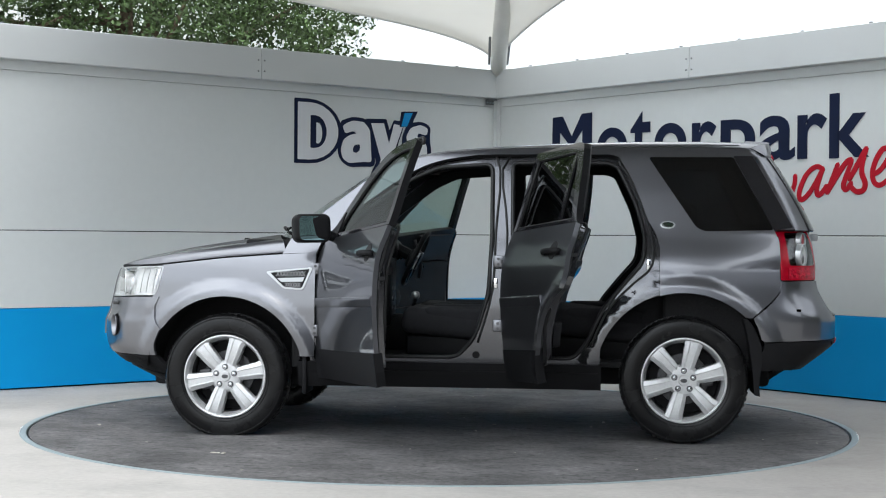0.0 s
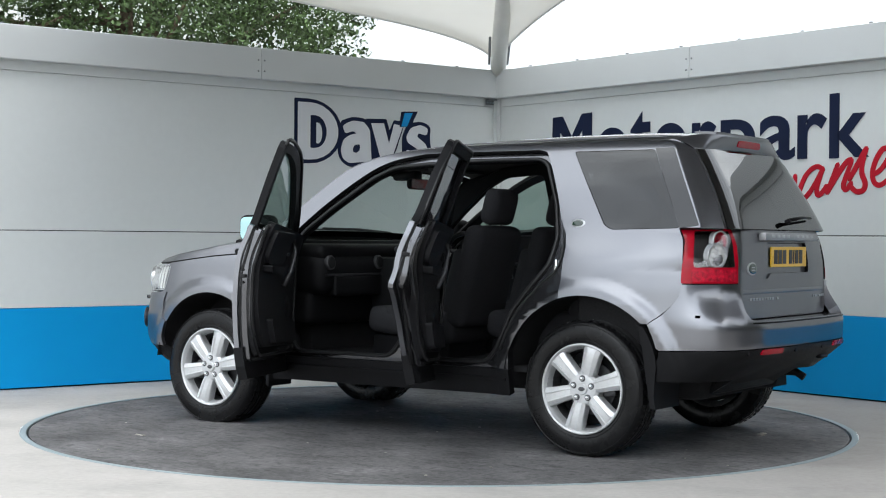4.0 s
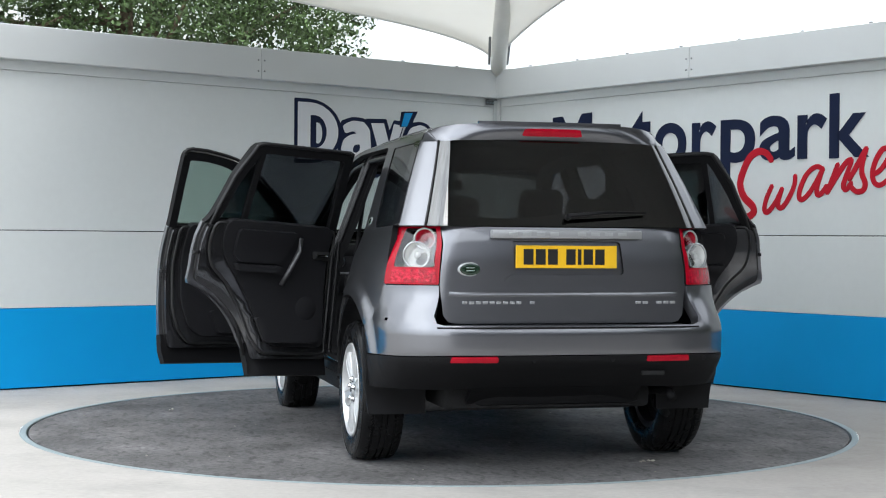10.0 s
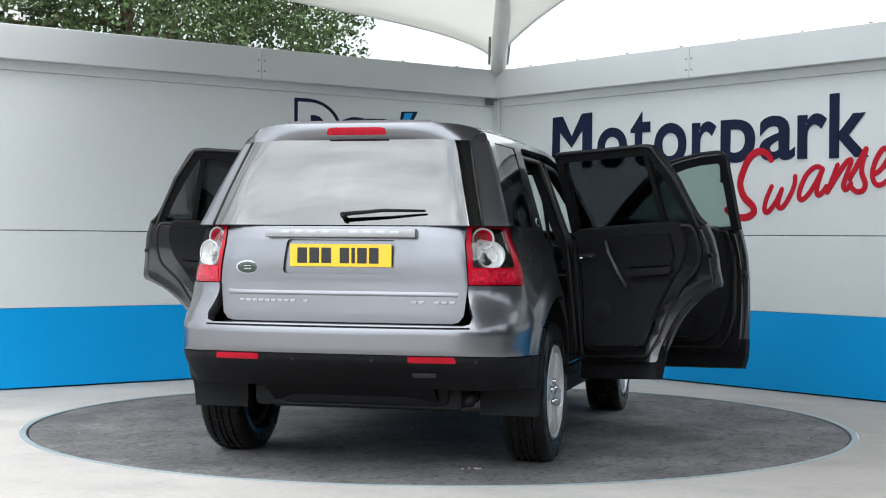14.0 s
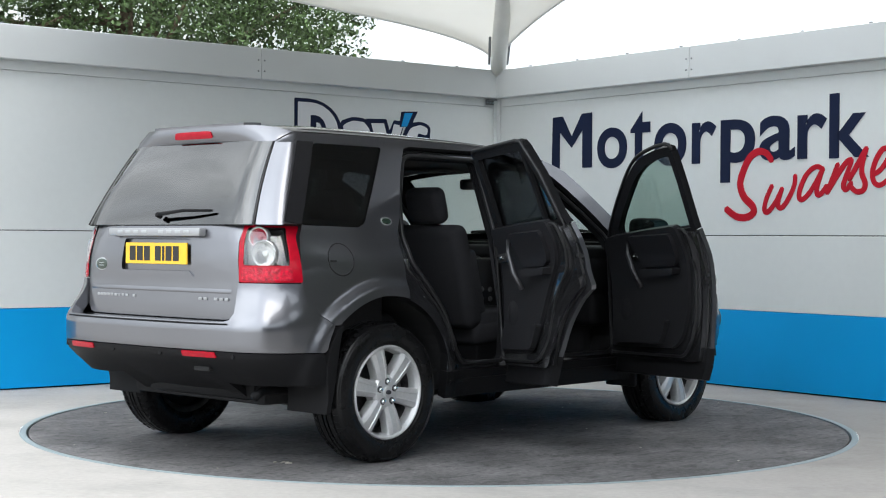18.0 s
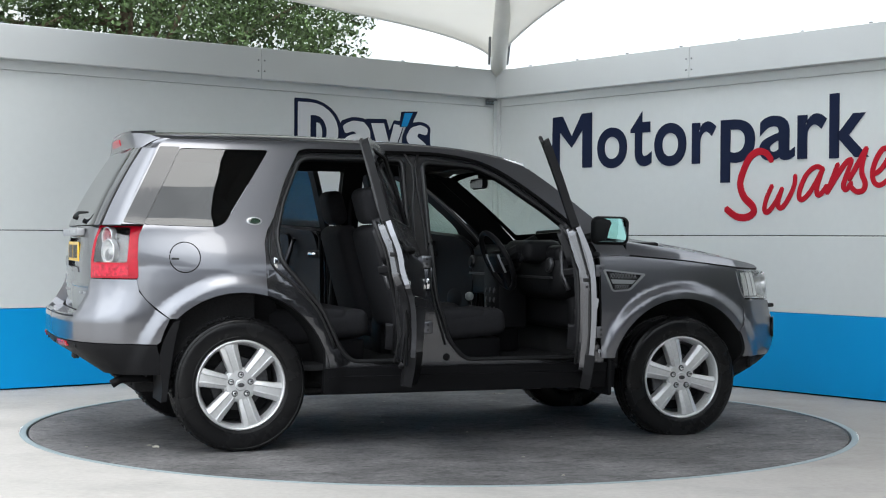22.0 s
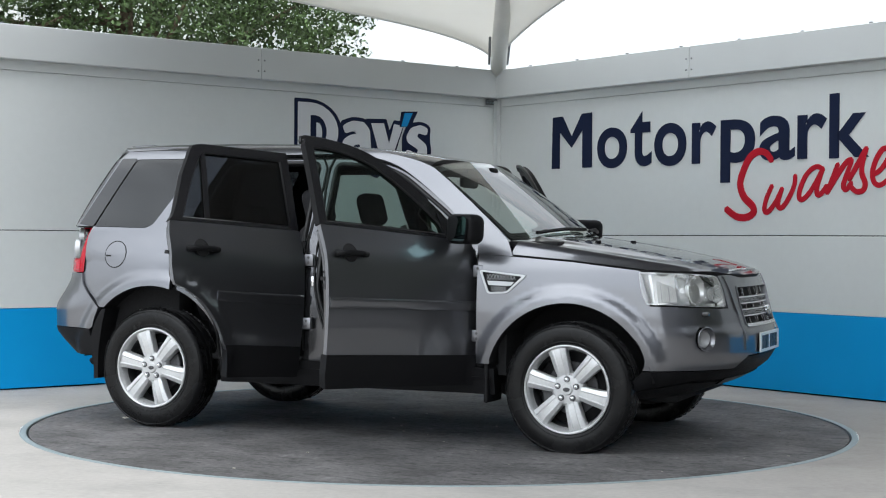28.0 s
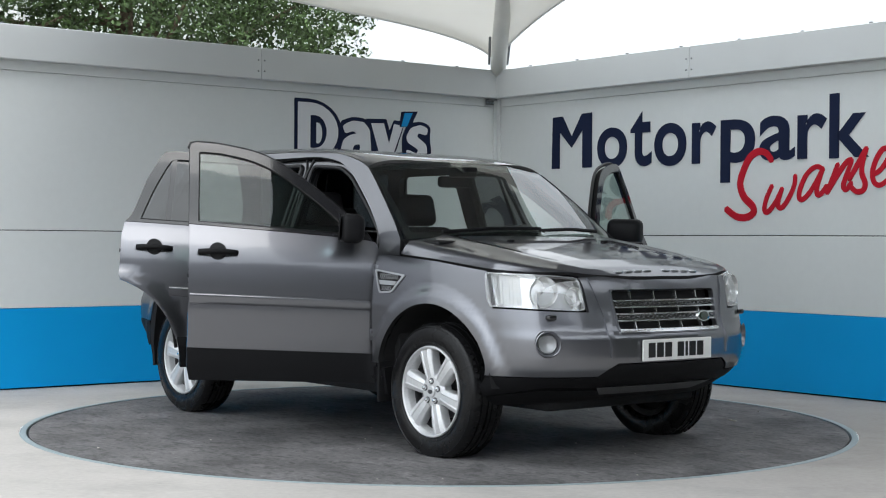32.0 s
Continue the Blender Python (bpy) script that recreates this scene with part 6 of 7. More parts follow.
            lathe(bm, ((r, -0.003), (r * 0.86, -0.014), (r * 0.6, -0.024), (r * 0.3, -0.027), (r * 0.22, -0.010), (0.0005, -0.006)), 36, m)
            bmesh.ops.recalc_face_normals(bm, faces=bm.faces)
            smooth_by_angle(part(nm, bm, mat, lamp), 40)
        sheet("clear_lens", clear, gate(0.0065), (GLASS_LAMP, GLASS_LAMP), lamp, out, (), 0.05, 0.003, "clear lens")
        low_red = soften([(s * u, v) for u, v in ((0.656, 0.946), (e - 0.052, 0.946), (e - 0.054, 1.010), (0.662, 1.010))], 0.008, 2)
        sheet("lower_lens", low_red, gate(0.0085), (RED_FACET, RED_LENS), lamp, out, (), 0.05, 0.004, "faceted red lens")


def open_door(name, parent, sign, hinge, degrees, lean):
    """The hinge line leans inwards, so that a door rises a little as it opens."""
    root = new(name)
    root.parent = parent
    h = Matrix.Translation((hinge[0], sign * hinge[1], 0.9))
    root.matrix_basis = h @ Matrix.Rotation(radians(-sign * degrees), 4, Vector((0, -sign * lean, 1)).normalized()) @ h.inverted()
    return root


def door_handle(door, sign, x, z):
    y = float(half_width(np.array(x), np.array(z)))
    cup = sheet("handle_cup", arc(x, z, 0.048, 0, 345, 22), side(sign, -0.002), (GAP, TRIM), door, (0, sign, 0), (), 0.06, 0.004)
    bm = bmesh.new()
    tube(bm, [(x + 0.105, sign * (y + 0.012), z - 0.006), (x + 0.06, sign * (y + 0.030), z - 0.002), (x, sign * (y + 0.034), z), (x - 0.06, sign * (y + 0.030), z - 0.002), (x - 0.105, sign * (y + 0.012), z - 0.006)], 0.016, 10)
    ob = part("door_handle", bm, TRIM, door, "black pull handle", True)
    return ob


def moulding(door, sign, x0, x1, rise):
    """A side strip whose top edge turns up to the light."""
    bm = bmesh.new()
    rows = []
    for x in np.linspace(x0, x1, 16):
        dz = rise * (0.79 - x)
        rows.append([bm.verts.new((x, sign * (float(half_width(np.array(x), np.array(z + dz))) + h), z + dz)) for z, h in ((0.753, -0.002), (0.757, 0.003), (0.770, 0.006), (0.792, 0.0095), (0.802, 0.0105), (0.807, 0.009), (0.811, 0.004), (0.812, -0.002))])
    for a, b in zip(rows, rows[1:]):
        for j in range(7):
            bm.faces.new((a[j], a[j + 1], b[j + 1], b[j]))
    bm.faces.new(rows[0])
    bm.faces.new(rows[-1][::-1])
    bmesh.ops.recalc_face_normals(bm, faces=bm.faces)
    smooth_by_angle(part("door_moulding", bm, PAINT, door), 40)


def doors(root):
    for sign in (1, -1):
        out = (0, sign, 0)
        # ---- front door
        door = open_door("front_door", root, sign, (0.775 if sign > 0 else 0.750, 0.892), 63.2 if sign > 0 else 65.2, 0.036)
        door["label"] = "front door swung wide open"
        low = [(0.785, 1.11), (0.790, 1.05), (0.790, 0.425), (-0.262, 0.425), (-0.270, 0.9), (-0.272, 1.196), (0.20, 1.175), (0.70, 1.150), (0.77, 1.136)]
        sheet("door_skin", low, side(sign), (PAINT, PAINT), door, out, (), 0.05, 0.026)
        shell = soften([(0.765, 1.09), (0.768, 0.44), (-0.225, 0.44), (-0.238, 0.62), (-0.250, 0.9), (-0.252, 1.19), (0.20, 1.168), (0.70, 1.144)], 0.03)
        sheet("door_shell", shell, side(sign, 0.026), (SHADED_PAINT, SHADED_PAINT), door, out, (), 0.06, 0.045)
        bead("door_seal", shell, side(sign, 0.034), 0.008, SEAL, door)
        sheet("door_cladding", [(0.790, 0.345), (0.790, 0.512), (-0.264, 0.524), (-0.262, 0.42), (-0.245, 0.345)], side(sign, -0.005), (TRIM, TRIM), door, out, (), 0.08, 0.05, "black plastic door cladding")
        moulding(door, sign, 0.778, -0.262, 0.012)
        up = [(-0.272, 1.200), (-0.272, 1.62), (-0.262, 1.646), (-0.235, 1.655)] + bow([(-0.12, 1.651), (0.10, 1.614), (0.28, 1.534), (0.53, 1.357), (0.70, 1.209), (0.765, 1.138)], 5) + [(0.70, 1.153), (0.20, 1.178)]
        frame_ob = sheet("window_frame", up, side(sign, 0.004), (GLOSS_BLACK, TRIM), door, out, [FD_GLASS], 0.06, 0.04, "black window frame")
        sheet("door_glass", [(x, z) for x, z in FD_GLASS], side(sign, 0.018), (GLASS_SIDE, GLASS_FRONT_IN), door, out, (), 0.08, 0.004, "green-tinted door glass")
        bead("glass_seal", FD_GLASS, side(sign, 0.012), 0.008, SEAL, frame_ob)
        bead("frame_seal", FD_UP[1:], side(sign, 0.046), 0.011, SEAL, frame_ob, False)
        door_handle(door, sign, -0.115, 1.055)
        step_ = soften([(0.745, 0.475), (0.75, 1.10), (0.70, 1.145), (0.20, 1.172), (-0.215, 1.192), (-0.218, 0.93), (-0.205, 0.68), (-0.165, 0.55), (-0.10, 0.475)], 0.04)
        sheet("door_step", step_, side(sign, 0.070), (SHADED_PAINT, SHADED_PAINT), door, out, (), 0.06, 0.024)
        bead("step_seal", step_, side(sign, 0.092), 0.009, SEAL, door)
        card = soften([(0.70, 0.515), (0.73, 1.10), (0.66, 1.165), (0.20, 1.192), (-0.165, 1.206), (-0.168, 0.97), (-0.155, 0.74), (-0.10, 0.58), (-0.02, 0.52)], 0.05)
        trim = sheet("door_trim", card, side(sign, 0.115), (DOOR_PLASTIC, DOOR_PLASTIC), door, (0, -sign, 0), (), 0.07, 0.042, "black moulded door trim")
        door_inside(door, trim, sign, 0.25, 0.13)
        sheet("latch_plate", [(-0.268, 0.86), (-0.268, 0.95), (-0.240, 0.95), (-0.240, 0.86)], side(sign, 0.035), (DARK_METAL, DARK_METAL), door, out, (), 0.1, 0.004)
        y = float(half_width(np.array(-0.265), np.array(0.92)))
        block("door_latch", door, GAP, -0.2745, -0.262, min(sign * (y - 0.065), sign * (y - 0.03)), max(sign * (y - 0.065), sign * (y - 0.03)), 0.905, 0.925, 0.001)
        for dz in (-0.035, 0.035):
            disc_on("latch_screw", door, GAP, Vector((-0.2705, sign * (y - 0.045), 0.915 + dz)), (-1, 0, 0), 0.007, 0.004, "", 1, 10)
        # mirror
        mir = bmesh.new()
        y = float(half_width(np.array(0.62), np.array(1.18)))
        box(mir, 0.545, 0.665, min(sign * (y + 0.045), sign * (y + 0.262)), max(sign * (y + 0.045), sign * (y + 0.262)), 1.128, 1.292, 0.040, None, 4)
        for v in mir.verts:
            v.co.x += 0.25 * max(0, abs(v.co.y) - y - 0.1) * -0.3 + (0.02 if v.co.x > 0.6 else 0.0) * (1 - abs(v.co.z - 1.21) / 0.09)
        body = smooth_by_angle(part("door_mirror", mir, TRIM, door, "large black door mirror"), 40)
        rim = soften([(y + 0.060, 1.142), (y + 0.247, 1.142), (y + 0.247, 1.278), (y + 0.060, 1.278)], 0.034)
        sheet("mirror_glass", rim, lambda u, v, sign=sign: np.stack([0.5405 + (u - 0.985) * -0.26 + 0.20 * ((u - 0.985) ** 2 + (v - 1.21) ** 2) + 0.05 * (v - 1.21), sign * u, v], -1), (MIRROR, TRIM), body, (-1, 0, 0), (), 0.03, 0.006, "mirror glass")
        bm = bmesh.new()
        tube(bm, [(0.63, sign * (y - 0.01), 1.150), (0.625, sign * (y + 0.03), 1.165), (0.61, sign * (y + 0.08), 1.18)], 0.028, 10)
        part("mirror_arm", bm, TRIM, body, "", True)
        sheet("mirror_sail", [(0.60, 1.158), (0.755, 1.142), (0.70, 1.205), (0.565, 1.300)], side(sign, 0.0), (TRIM, TRIM), door, out, (), 0.06, 0.045)
        # ---- rear door
        door = open_door("rear_door", root, sign, (-0.285, 0.915), 65.0, 0.056)
        door["label"] = "rear door swung wide open"
        low = [(-0.282, 0.425), (-0.282, 1.197), (-0.7, 1.201), (-1.165, 1.205), (-1.182, 1.13), (-1.186, 0.885)] + arc(-AXLE, HUB_R, 0.522, 73, 21, 12) + [(-0.815, 0.50), (-0.80, 0.425)]
        sheet("door_skin", low, side(sign), (PAINT, PAINT), door, out, (), 0.05, 0.026)
        shell = soften([(-0.300, 0.44), (-0.300, 1.19), (-0.7, 1.195), (-1.145, 1.198), (-1.160, 1.12), (-1.160, 0.92)] + arc(-AXLE, HUB_R, 0.552, 70, 22, 8) + [(-0.785, 0.50), (-0.775, 0.44)], 0.03)
        sheet("door_shell", shell, side(sign, 0.026), (SHADED_PAINT, SHADED_PAINT), door, out, (), 0.06, 0.045)
        bead("door_seal", shell, side(sign, 0.034), 0.008, SEAL, door)
        sheet("door_cladding", [(-0.282, 0.345), (-0.282, 0.524), (-0.822, 0.53), (-0.812, 0.48), (-0.80, 0.418), (-0.79, 0.345)], side(sign, -0.005), (TRIM, TRIM), door, out, (), 0.08, 0.05, "black plastic door cladding")
        moulding(door, sign, -0.29, -0.885, 0.012)
        up = [(-0.282, 1.201), (-0.282, 1.655), (-0.88, 1.655), (-0.935, 1.644), (-0.960, 1.620)] + bow([(-1.042, 1.470), (-1.117, 1.270), (-1.163, 1.208)], 5)
        frame_ob = sheet("window_frame", up, side(sign, 0.004), (GLOSS_BLACK, TRIM), door, out, [RD_GLASS], 0.06, 0.04, "black window frame")
        sheet("door_glass", RD_GLASS, side(sign, 0.018), (GLASS_DARK, GLASS_DARK_IN), door, out, (), 0.08, 0.004, "dark tinted door glass")
        sheet("window_post", [(-0.862, 1.612), (-0.892, 1.612), (-0.925, 1.205), (-0.895, 1.205)], side(sign, 0.006), (GLOSS_BLACK, TRIM), frame_ob, out, (), 0.1, 0.03)
        bead("glass_seal", RD_GLASS, side(sign, 0.012), 0.008, SEAL, frame_ob)
        bead("frame_seal", [(-0.30, 1.62), (-0.32, 1.64), (-0.88, 1.64), (-0.93, 1.63), (-1.03, 1.46), (-1.10, 1.27), (-1.15, 1.10), (-1.13, 0.93), (-0.98, 0.80), (-0.87, 0.66), (-0.82, 0.46)], side(sign, 0.048), 0.011, SEAL, frame_ob, False)
        door_handle(door, sign, -0.985, 1.065)
        step_ = soften([(-0.315, 0.475), (-0.315, 1.19), (-0.75, 1.195), (-1.115, 1.197), (-1.125, 1.08), (-1.09, 0.96), (-0.975, 0.86), (-0.885, 0.73), (-0.81, 0.57), (-0.75, 0.475)], 0.04)
        sheet("door_step", step_, side(sign, 0.070), (SHADED_PAINT, SHADED_PAINT), door, out, (), 0.06, 0.024)
        bead("step_seal", step_, side(sign, 0.092), 0.009, SEAL, door)
        card = soften([(-0.34, 0.515), (-0.34, 1.20), (-0.75, 1.208), (-1.045, 1.21), (-1.055, 1.12), (-1.02, 1.01), (-0.92, 0.89), (-0.83, 0.75), (-0.765, 0.62), (-0.70, 0.52)], 0.05)
        trim = sheet("door_trim", card, side(sign, 0.115), (DOOR_PLASTIC, DOOR_PLASTIC), door, (0, -sign, 0), (), 0.07, 0.042, "black moulded door trim")
        door_inside(door, trim, sign, -0.72, -0.60)
        y = float(half_width(np.array(-1.18), np.array(1.03)))
        block("door_latch", door, GAP, -1.189, -1.17, min(sign * (y - 0.065), sign * (y - 0.03)), max(sign * (y - 0.065), sign * (y - 0.03)), 1.02, 1.04, 0.001)


def door_inside(door, trim, sign, x, handle_x):
    """Arm rest, pull, lever, pocket and loudspeaker on a door's inner side."""
    def at(px, pz, d):
        return sign * (float(half_width(np.array(px), np.array(pz))) - d)
    w0, w1 = (x - 0.36, x + 0.10) if x > 0 else (x - 0.26, x + 0.12)
    pad = soften([(w0, 1.160), (w0 + 0.005, 1.02), (w0 + 0.04, 0.985), (w1 - 0.07, 0.985), (w1 - 0.005, 1.10), (w1 + 0.01, 1.160)], 0.03)
    sheet("arm_pad", pad, side(sign, 0.142), (ARM_PAD, ARM_PAD), trim, (0, -sign, 0), (), 0.07, 0.03, "soft black arm pad")
    rest = soften([(w0 + 0.01, 0.972), (w0 + 0.03, 0.935), (w1 - 0.10, 0.93), (w1 - 0.07, 0.970)], 0.012)
    sheet("arm_rest", rest, side(sign, 0.168), (DOOR_PLASTIC, DOOR_PLASTIC), trim, (0, -sign, 0), (), 0.07, 0.055)
    bm = bmesh.new()
    line = [(w1 - 0.06, at(x, 0.9, 0.15), 0.865), (w1 - 0.03, at(x, 0.98, 0.178), 0.95), (w1 + 0.025, at(x, 1.05, 0.172), 1.06), (w1 + 0.045, at(x, 1.1, 0.14), 1.135)]
    tube(bm, line, 0.014, 8)
    part("pull_grip", bm, DARK_METAL, trim, "dark grey grab pull", True)
    y0, y1 = at(x, 1.03, 0.115), at(x, 1.03, 0.130)
    block("lever_cup", trim, GAP, handle_x + 0.15, handle_x + 0.27, min(y0, y1), max(y0, y1), 1.02, 1.075, 0.012)
    y0, y1 = at(x, 1.03, 0.128), at(x, 1.03, 0.145)
    block("door_lever", trim, CHROME, handle_x + 0.17, handle_x + 0.25, min(y0, y1), max(y0, y1), 1.036, 1.054, 0.006, "chrome release lever")
    q0, q1 = (x - 0.16, x + 0.36) if x > 0 else (x - 0.04, x + 0.32)
    pocket = soften([(q0, 0.54), (q1, 0.54), (q1, 0.66), (q0 - 0.06, 0.68)], 0.03)
    sheet("door_pocket", pocket, side(sign, 0.150), (DOOR_PLASTIC, DOOR_PLASTIC), trim, (0, -sign, 0), (), 0.08, 0.04)
    q = Vector((x + 0.30 if x > 0 else x + 0.26, at(x + 0.3, 0.72, 0.117), 0.74))
    disc_on("loudspeaker", trim, DOOR_PLASTIC, q, (0, -sign, 0), 0.075, 0.012, "", 1, 24, 0.008)


def seat(parent, x, y, sit, back, headrests, lean=14, ahead=0.0):
    """A cushion, a backrest and headrests on slim posts."""
    w = sit / 2
    base = new("seat")
    base.parent = parent
    base["label"] = "black cloth car seat"
    block("cushion", base, CLOTH, x - 0.28, x + 0.27 + ahead, y - w, y + w, 0.56, 0.72, 0.055, "", Matrix.Translation((x, y, 0.64)) @ pose(0, 0, 0, 0, -6) @ Matrix.Translation((-x, -y, -0.64)), 4)
    for s in (1, -1):
        block("side_bolster", base, CLOTH, x - 0.26, x + 0.22, y + s * (w - 0.05) - 0.045, y + s * (w - 0.05) + 0.045, 0.60, 0.755, 0.04, "", None, 3)
    tilt = Matrix.Translation((x - 0.26, y, 0.64)) @ pose(0, 0, 0, 0, -lean)
    bm = bmesh.new()
    box(bm, -0.075, 0.065, -w, w, 0.0, back, 0.06, tilt, 4)
    smooth_by_angle(part("backrest", bm, CLOTH, base), 45)
    for s in (1, -1):
        bm = bmesh.new()
        box(bm, -0.04, 0.105, s * (w - 0.05) - 0.045, s * (w - 0.05) + 0.045, 0.06, back - 0.16, 0.04, tilt, 3)
        smooth_by_angle(part("back_bolster", bm, CLOTH, base), 45)
    for dy in headrests:
        bm = bmesh.new()
        box(bm, -0.055, 0.055, dy - 0.135, dy + 0.135, back + 0.008, back + 0.225, 0.05, tilt, 4)
        head = smooth_by_angle(part("headrest", bm, CLOTH, base), 45)
        for s in (1, -1):
            bm = bmesh.new()
            tube(bm, [tilt @ Vector((0, dy + s * 0.06, back - 0.02)), tilt @ Vector((0, dy + s * 0.06, back + 0.06))], 0.007, 8)
            part("headrest_post", bm, CHROME, head)
    block("seat_base", base, TRIM, x - 0.24, x + 0.22 + 1.3 * ahead, y - w + 0.04, y + w - 0.04, 0.42, 0.58, 0.02)


def interior(root):
    seat(root, -0.02, 0.38, 0.50, 0.62, (0.0,), 15, 0.08)
    seat(root, -0.02, -0.38, 0.50, 0.62, (0.0,), 15, 0.08)
    seat(root, -0.86, 0.0, 1.22, 0.56, (0.38, -0.38), 20, 0.08)
    block("dashboard", root, TRIM, 0.58, 0.98, -0.74, 0.74, 0.80, 1.08, 0.10, "black moulded dashboard", None, 4)
    block("dash_top", root, TRIM, 0.60, 1.10, -0.72, 0.72, 1.02, 1.125, 0.045, "", None, 3)
    block("dash_lower", root, TRIM, 0.69, 0.95, -0.72, 0.72, 0.62, 0.84, 0.05, "", None, 3)
    block("glove_box", root, TRIM, 0.565, 0.66, 0.14, 0.62, 0.80, 0.93, 0.02, "", None, 3)
    block("dash_strip", root, DARK_METAL, 0.570, 0.590, -0.70, 0.70, 0.925, 0.940, 0.004, "dull silver dash strip")
    block("binnacle", root, TRIM, 0.47, 0.72, -0.56, -0.20, 1.02, 1.155, 0.05, "instrument hood", None, 4)
    for y in (-0.46, -0.30):
        disc_on("dial", root, GLOSS_BLACK, Vector((0.468, y, 1.075)), (-1, 0, 0.2), 0.055, 0.02, "", 1, 24)
    block("centre_console", root, TRIM, -0.30, 0.62, -0.11, 0.11, 0.45, 0.68, 0.03)
    block("centre_panel", root, TRIM, 0.46, 0.66, -0.14, 0.14, 0.60, 1.04, 0.03, "", pose(0, 0, 0, 0, 0))
    for z in (0.72, 0.78, 0.84):
        for y in (-0.07, 0.0, 0.07):
            disc_on("console_knob", root, DARK_METAL, Vector((0.455, y, z)), (-1, 0, 0.1), 0.018, 0.02, "", 1, 14)
    for y in (-0.66, 0.66, -0.16, 0.16):
        disc_on("air_vent", root, DARK_METAL, Vector((0.570, y, 1.01)), (-1, 0, 0.1), 0.045, 0.02, "dull-rimmed air vent", 1, 20)
        disc_on("vent_core", root, GAP, Vector((0.565, y, 1.01)), (-1, 0, 0.1), 0.036, 0.02, "", 1, 20)
    bm = bmesh.new()
    tube(bm, [(0.34, 0.0, 0.66), (0.33, 0.0, 0.74), (0.32, 0, 0.78)], 0.012, 8)
    lever = part("gear_lever", bm, CHROME, root)
    bm = bmesh.new()
    bmesh.ops.create_uvsphere(bm, u_segments=14, v_segments=8, radius=0.028, matrix=pose(0.318, 0, 0.80))
    part("knob", bm, SILVER, lever, "", True)
    bm = bmesh.new()
    tube(bm, [(-0.05, 0.06, 0.68), (0.02, 0.06, 0.72), (0.10, 0.06, 0.745)], 0.016, 8)
    part("hand_brake", bm, TRIM, root, "", True)
    # steering wheel on the right
    sw = Matrix.Translation((0.36, -0.38, 1.03)) @ pose(0, 0, 0, 0, -26)
    bm = bmesh.new()
    n = 40
    rows = []
    for k in range(n):
        a = 2 * math.pi * k / n
        c = Vector((0, 0.185 * math.cos(a), 0.185 * math.sin(a)))
        d = c.normalized()
        rows.append([bm.verts.new(c + 0.0165 * (math.cos(b) * d + math.sin(b) * Vector((1, 0, 0)))) for b in np.linspace(0, 2 * math.pi, 10, endpoint=False)])
    for k in range(n):
        p, q = rows[k], rows[(k + 1) % n]
        for j in range(10):
            bm.faces.new((p[j], p[(j + 1) % 10], q[(j + 1) % 10], q[j]))
    bmesh.ops.recalc_face_normals(bm, faces=bm.faces)
    bmesh.ops.transform(bm, matrix=sw, verts=bm.verts)
    wheel_ob = part("steering_wheel", bm, TRIM, root, "black three-spoke steering wheel", True)
    bm = bmesh.new()
    box(bm, -0.03, 0.05, -0.075, 0.075, -0.08, 0.055, 0.025, sw, 3)
    smooth_by_angle(part("boss", bm, TRIM, wheel_ob), 40)
    for s in (1, -1):
        bm = bmesh.new()
        box(bm, -0.015, 0.01, min(s * 0.07, s * 0.178), max(s * 0.07, s * 0.178), -0.022, 0.022, 0.006, sw)
        part("wheel_spoke", bm, TRIM, wheel_ob)
        bm = bmesh.new()
        box(bm, -0.022, -0.012, min(s * 0.085, s * 0.105), max(s * 0.085, s * 0.105), -0.07, 0.05, 0.004, sw)
        part("spoke_trim", bm, SILVER, wheel_ob)
    bm = bmesh.new()
    box(bm, -0.015, 0.01, -0.03, 0.03, -0.178, -0.06, 0.006, sw)
    part("wheel_spoke", bm, TRIM, wheel_ob)
    bm = bmesh.new()
    tube(bm, [sw @ Vector((0, 0, 0)), sw @ Vector((0.28, 0, 0))], 0.04, 12)
    part("column", bm, TRIM, wheel_ob)
    block("interior_mirror", root, TRIM, 0.36, 0.40, -0.12, 0.12, 1.475, 1.545, 0.022, "black inside mirror")
    block("mirror_pod", root, TRIM, 0.38, 0.56, -0.05, 0.05, 1.535, 1.60, 0.02, "", pose(0, 0, 0, 0, 0))
    sheet("mirror_face", soften([(-0.108, 1.482), (0.108, 1.482), (0.108, 1.538), (-0.108, 1.538)], 0.012), lambda u, v: np.stack([np.full_like(u, 0.3585), u, v], -1), (GLOSS_BLACK, TRIM), root, (-1, 0, 0), (), 0.3, 0.003)
    # carpet, boot, inner linings
    block("carpet", root, CARPET, -1.95, 0.95, -0.80, 0.80, 0.42, 0.455, 0.005, "black carpet")
    block("boot_floor", root, CARPET, -2.05, -1.30, -0.62, 0.62, 0.45, 0.70, 0.02)
    block("bulkhead", root, CARPET, 0.90, 0.95, -0.84, 0.84, 0.40, 1.12, 0.005)
    for sign in (1, -1):
        block("boot_lining", root, CARPET, -1.86, -1.22, min(sign * 0.62, sign * 0.78), max(sign * 0.62, sign * 0.78), 0.45, 1.18, 0.03, "dark boot side lining")
        sheet("pillar_trim", [(-0.345, 0.48), (-0.345, 1.62), (-0.21, 1.62), (-0.21, 1.15), (-0.20, 0.85), (-0.10, 0.48)], side(sign, 0.10), (TRIM, TRIM), root, (0, -sign, 0), (), 0.1, 0.02)
        bm = bmesh.new()
        y = sign * 0.70
        tube(bm, [(-0.28, sign * 0.655, 1.42), (-0.27, sign * 0.70, 1.10), (-0.25, sign * 0.78, 0.60)], 0.012, 4)
        part("seat_belt", bm, CLOTH, root)
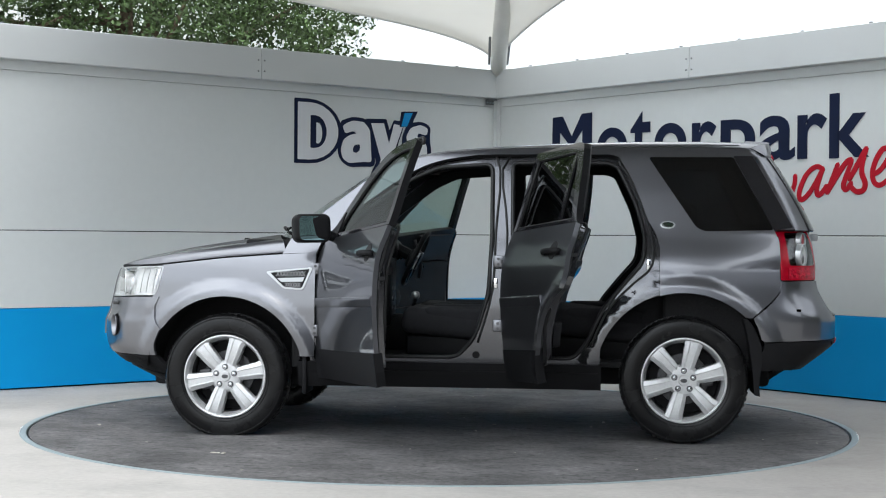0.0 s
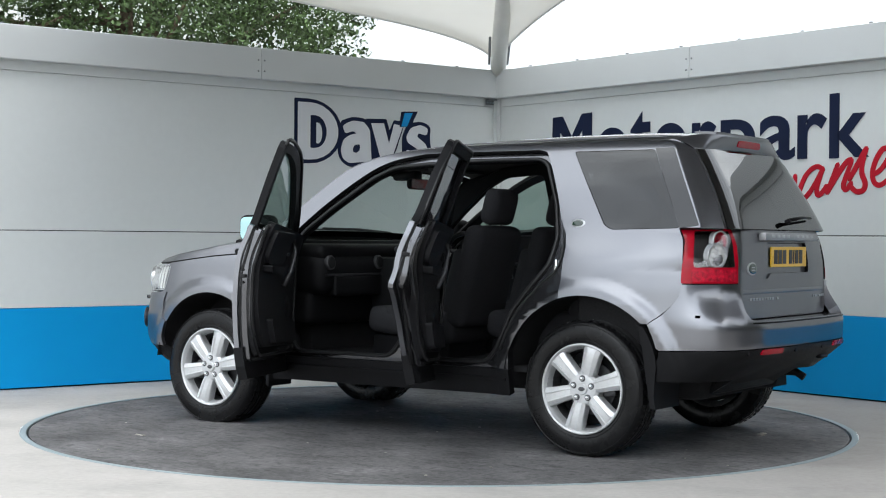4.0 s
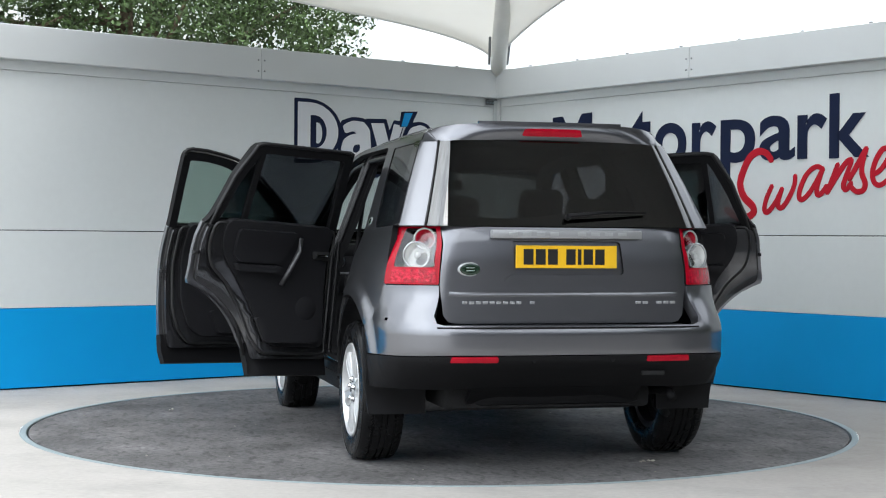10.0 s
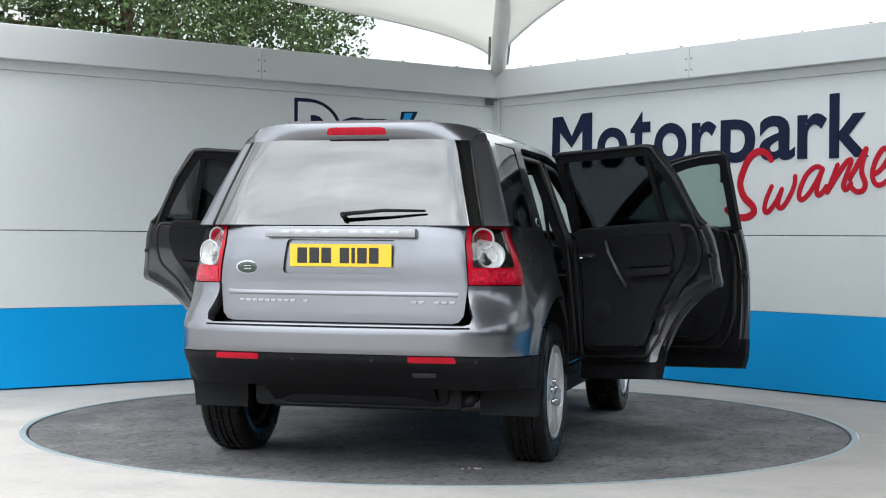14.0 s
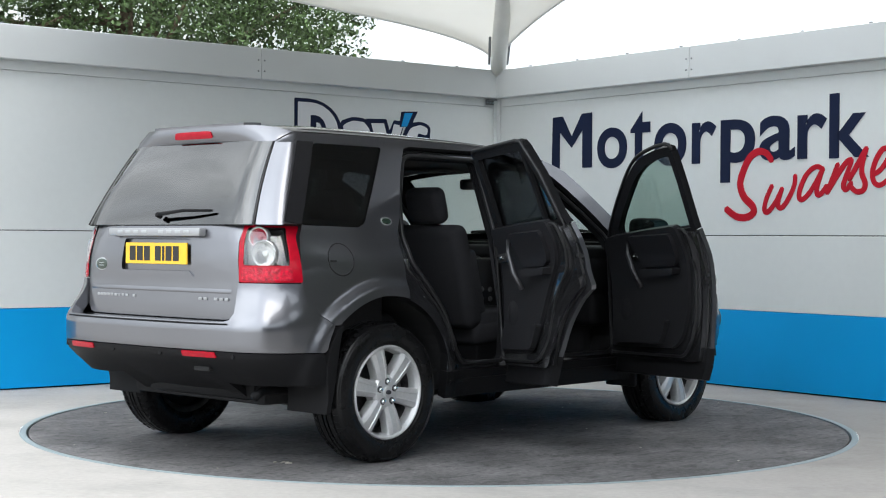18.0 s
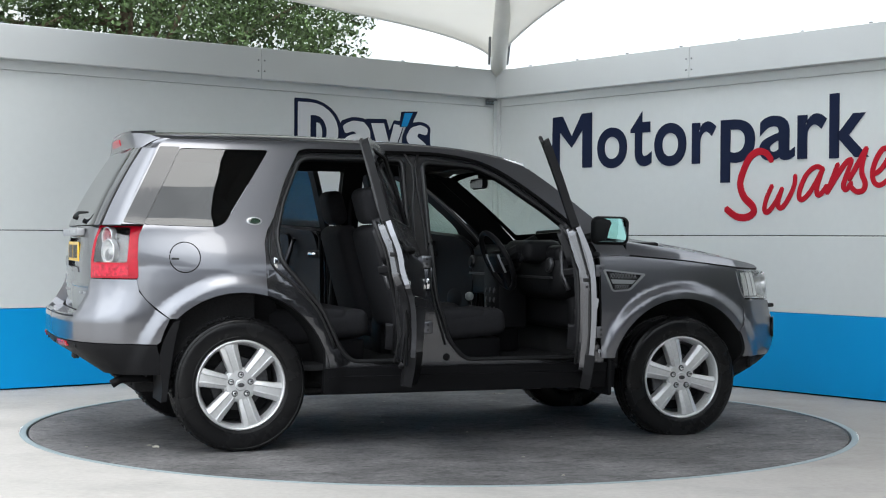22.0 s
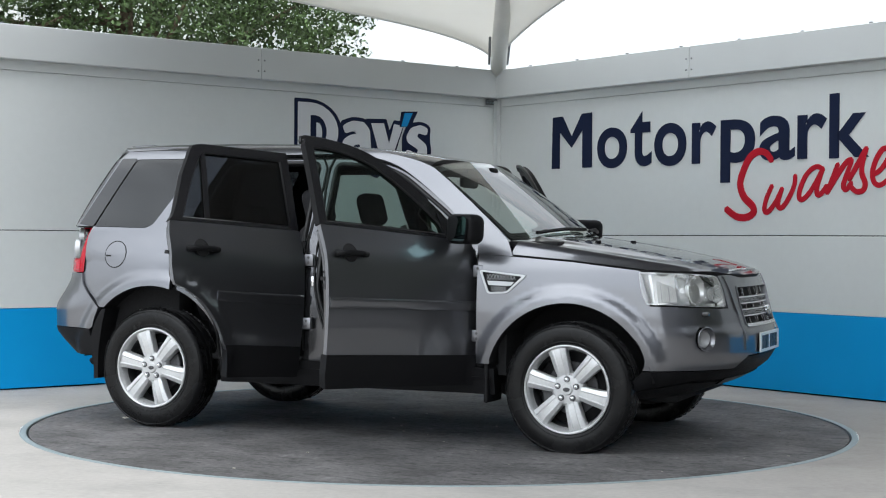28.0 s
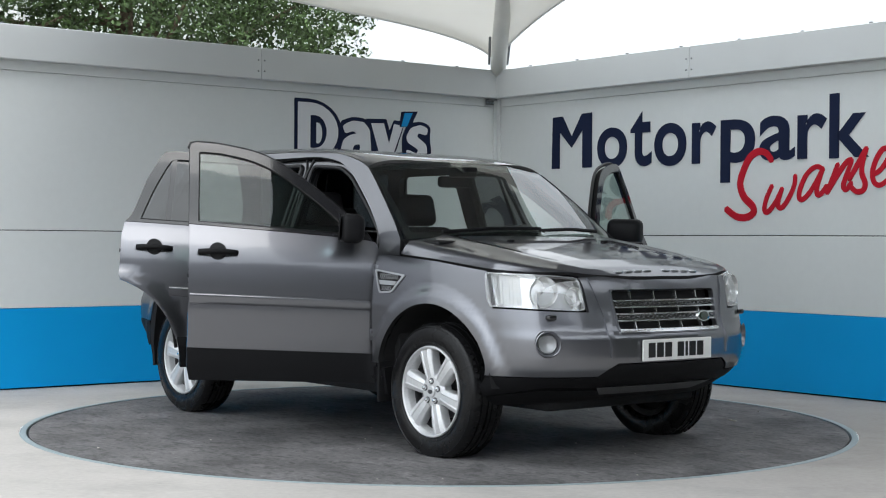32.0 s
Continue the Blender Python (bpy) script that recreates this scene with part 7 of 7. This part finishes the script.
        block("sun_visor", root, LINING, 0.22, 0.42, min(sign * 0.12, sign * 0.55), max(sign * 0.12, sign * 0.55), 1.590, 1.605, 0.005, "", pose(0, 0, 0, 0, 0))


def car():
    root = tagged(new("car"), "dark grey metallic off-road estate car with all four doors open", "car")
    car_body(root)
    doors(root)
    interior(root)
    # no piece lies deeper than car, part, sub-part
    for ob in root.children_recursive:
        while ob.parent.parent and ob.parent.parent.parent:
            ob.matrix_basis = ob.parent.matrix_basis @ ob.matrix_basis
            ob.parent = ob.parent.parent
    return root


CAR = car()


def motions():
    """The turntable turns clockwise, seen from above, at an even pace; the car rides on it."""
    rows_table, rows_car = [], []
    for k in range(17):
        t = 2.0 * k
        turn = 174.15 - 7.0448 * t
        m = pose(0, 0, 0, 0, 0, turn)
        rows_table.append((t, m))
        rows_car.append((t, m @ pose(CAR_AT[0], CAR_AT[1], 0.0)))
    walk(TABLE, rows_table)
    walk(CAR, rows_car)


motions()
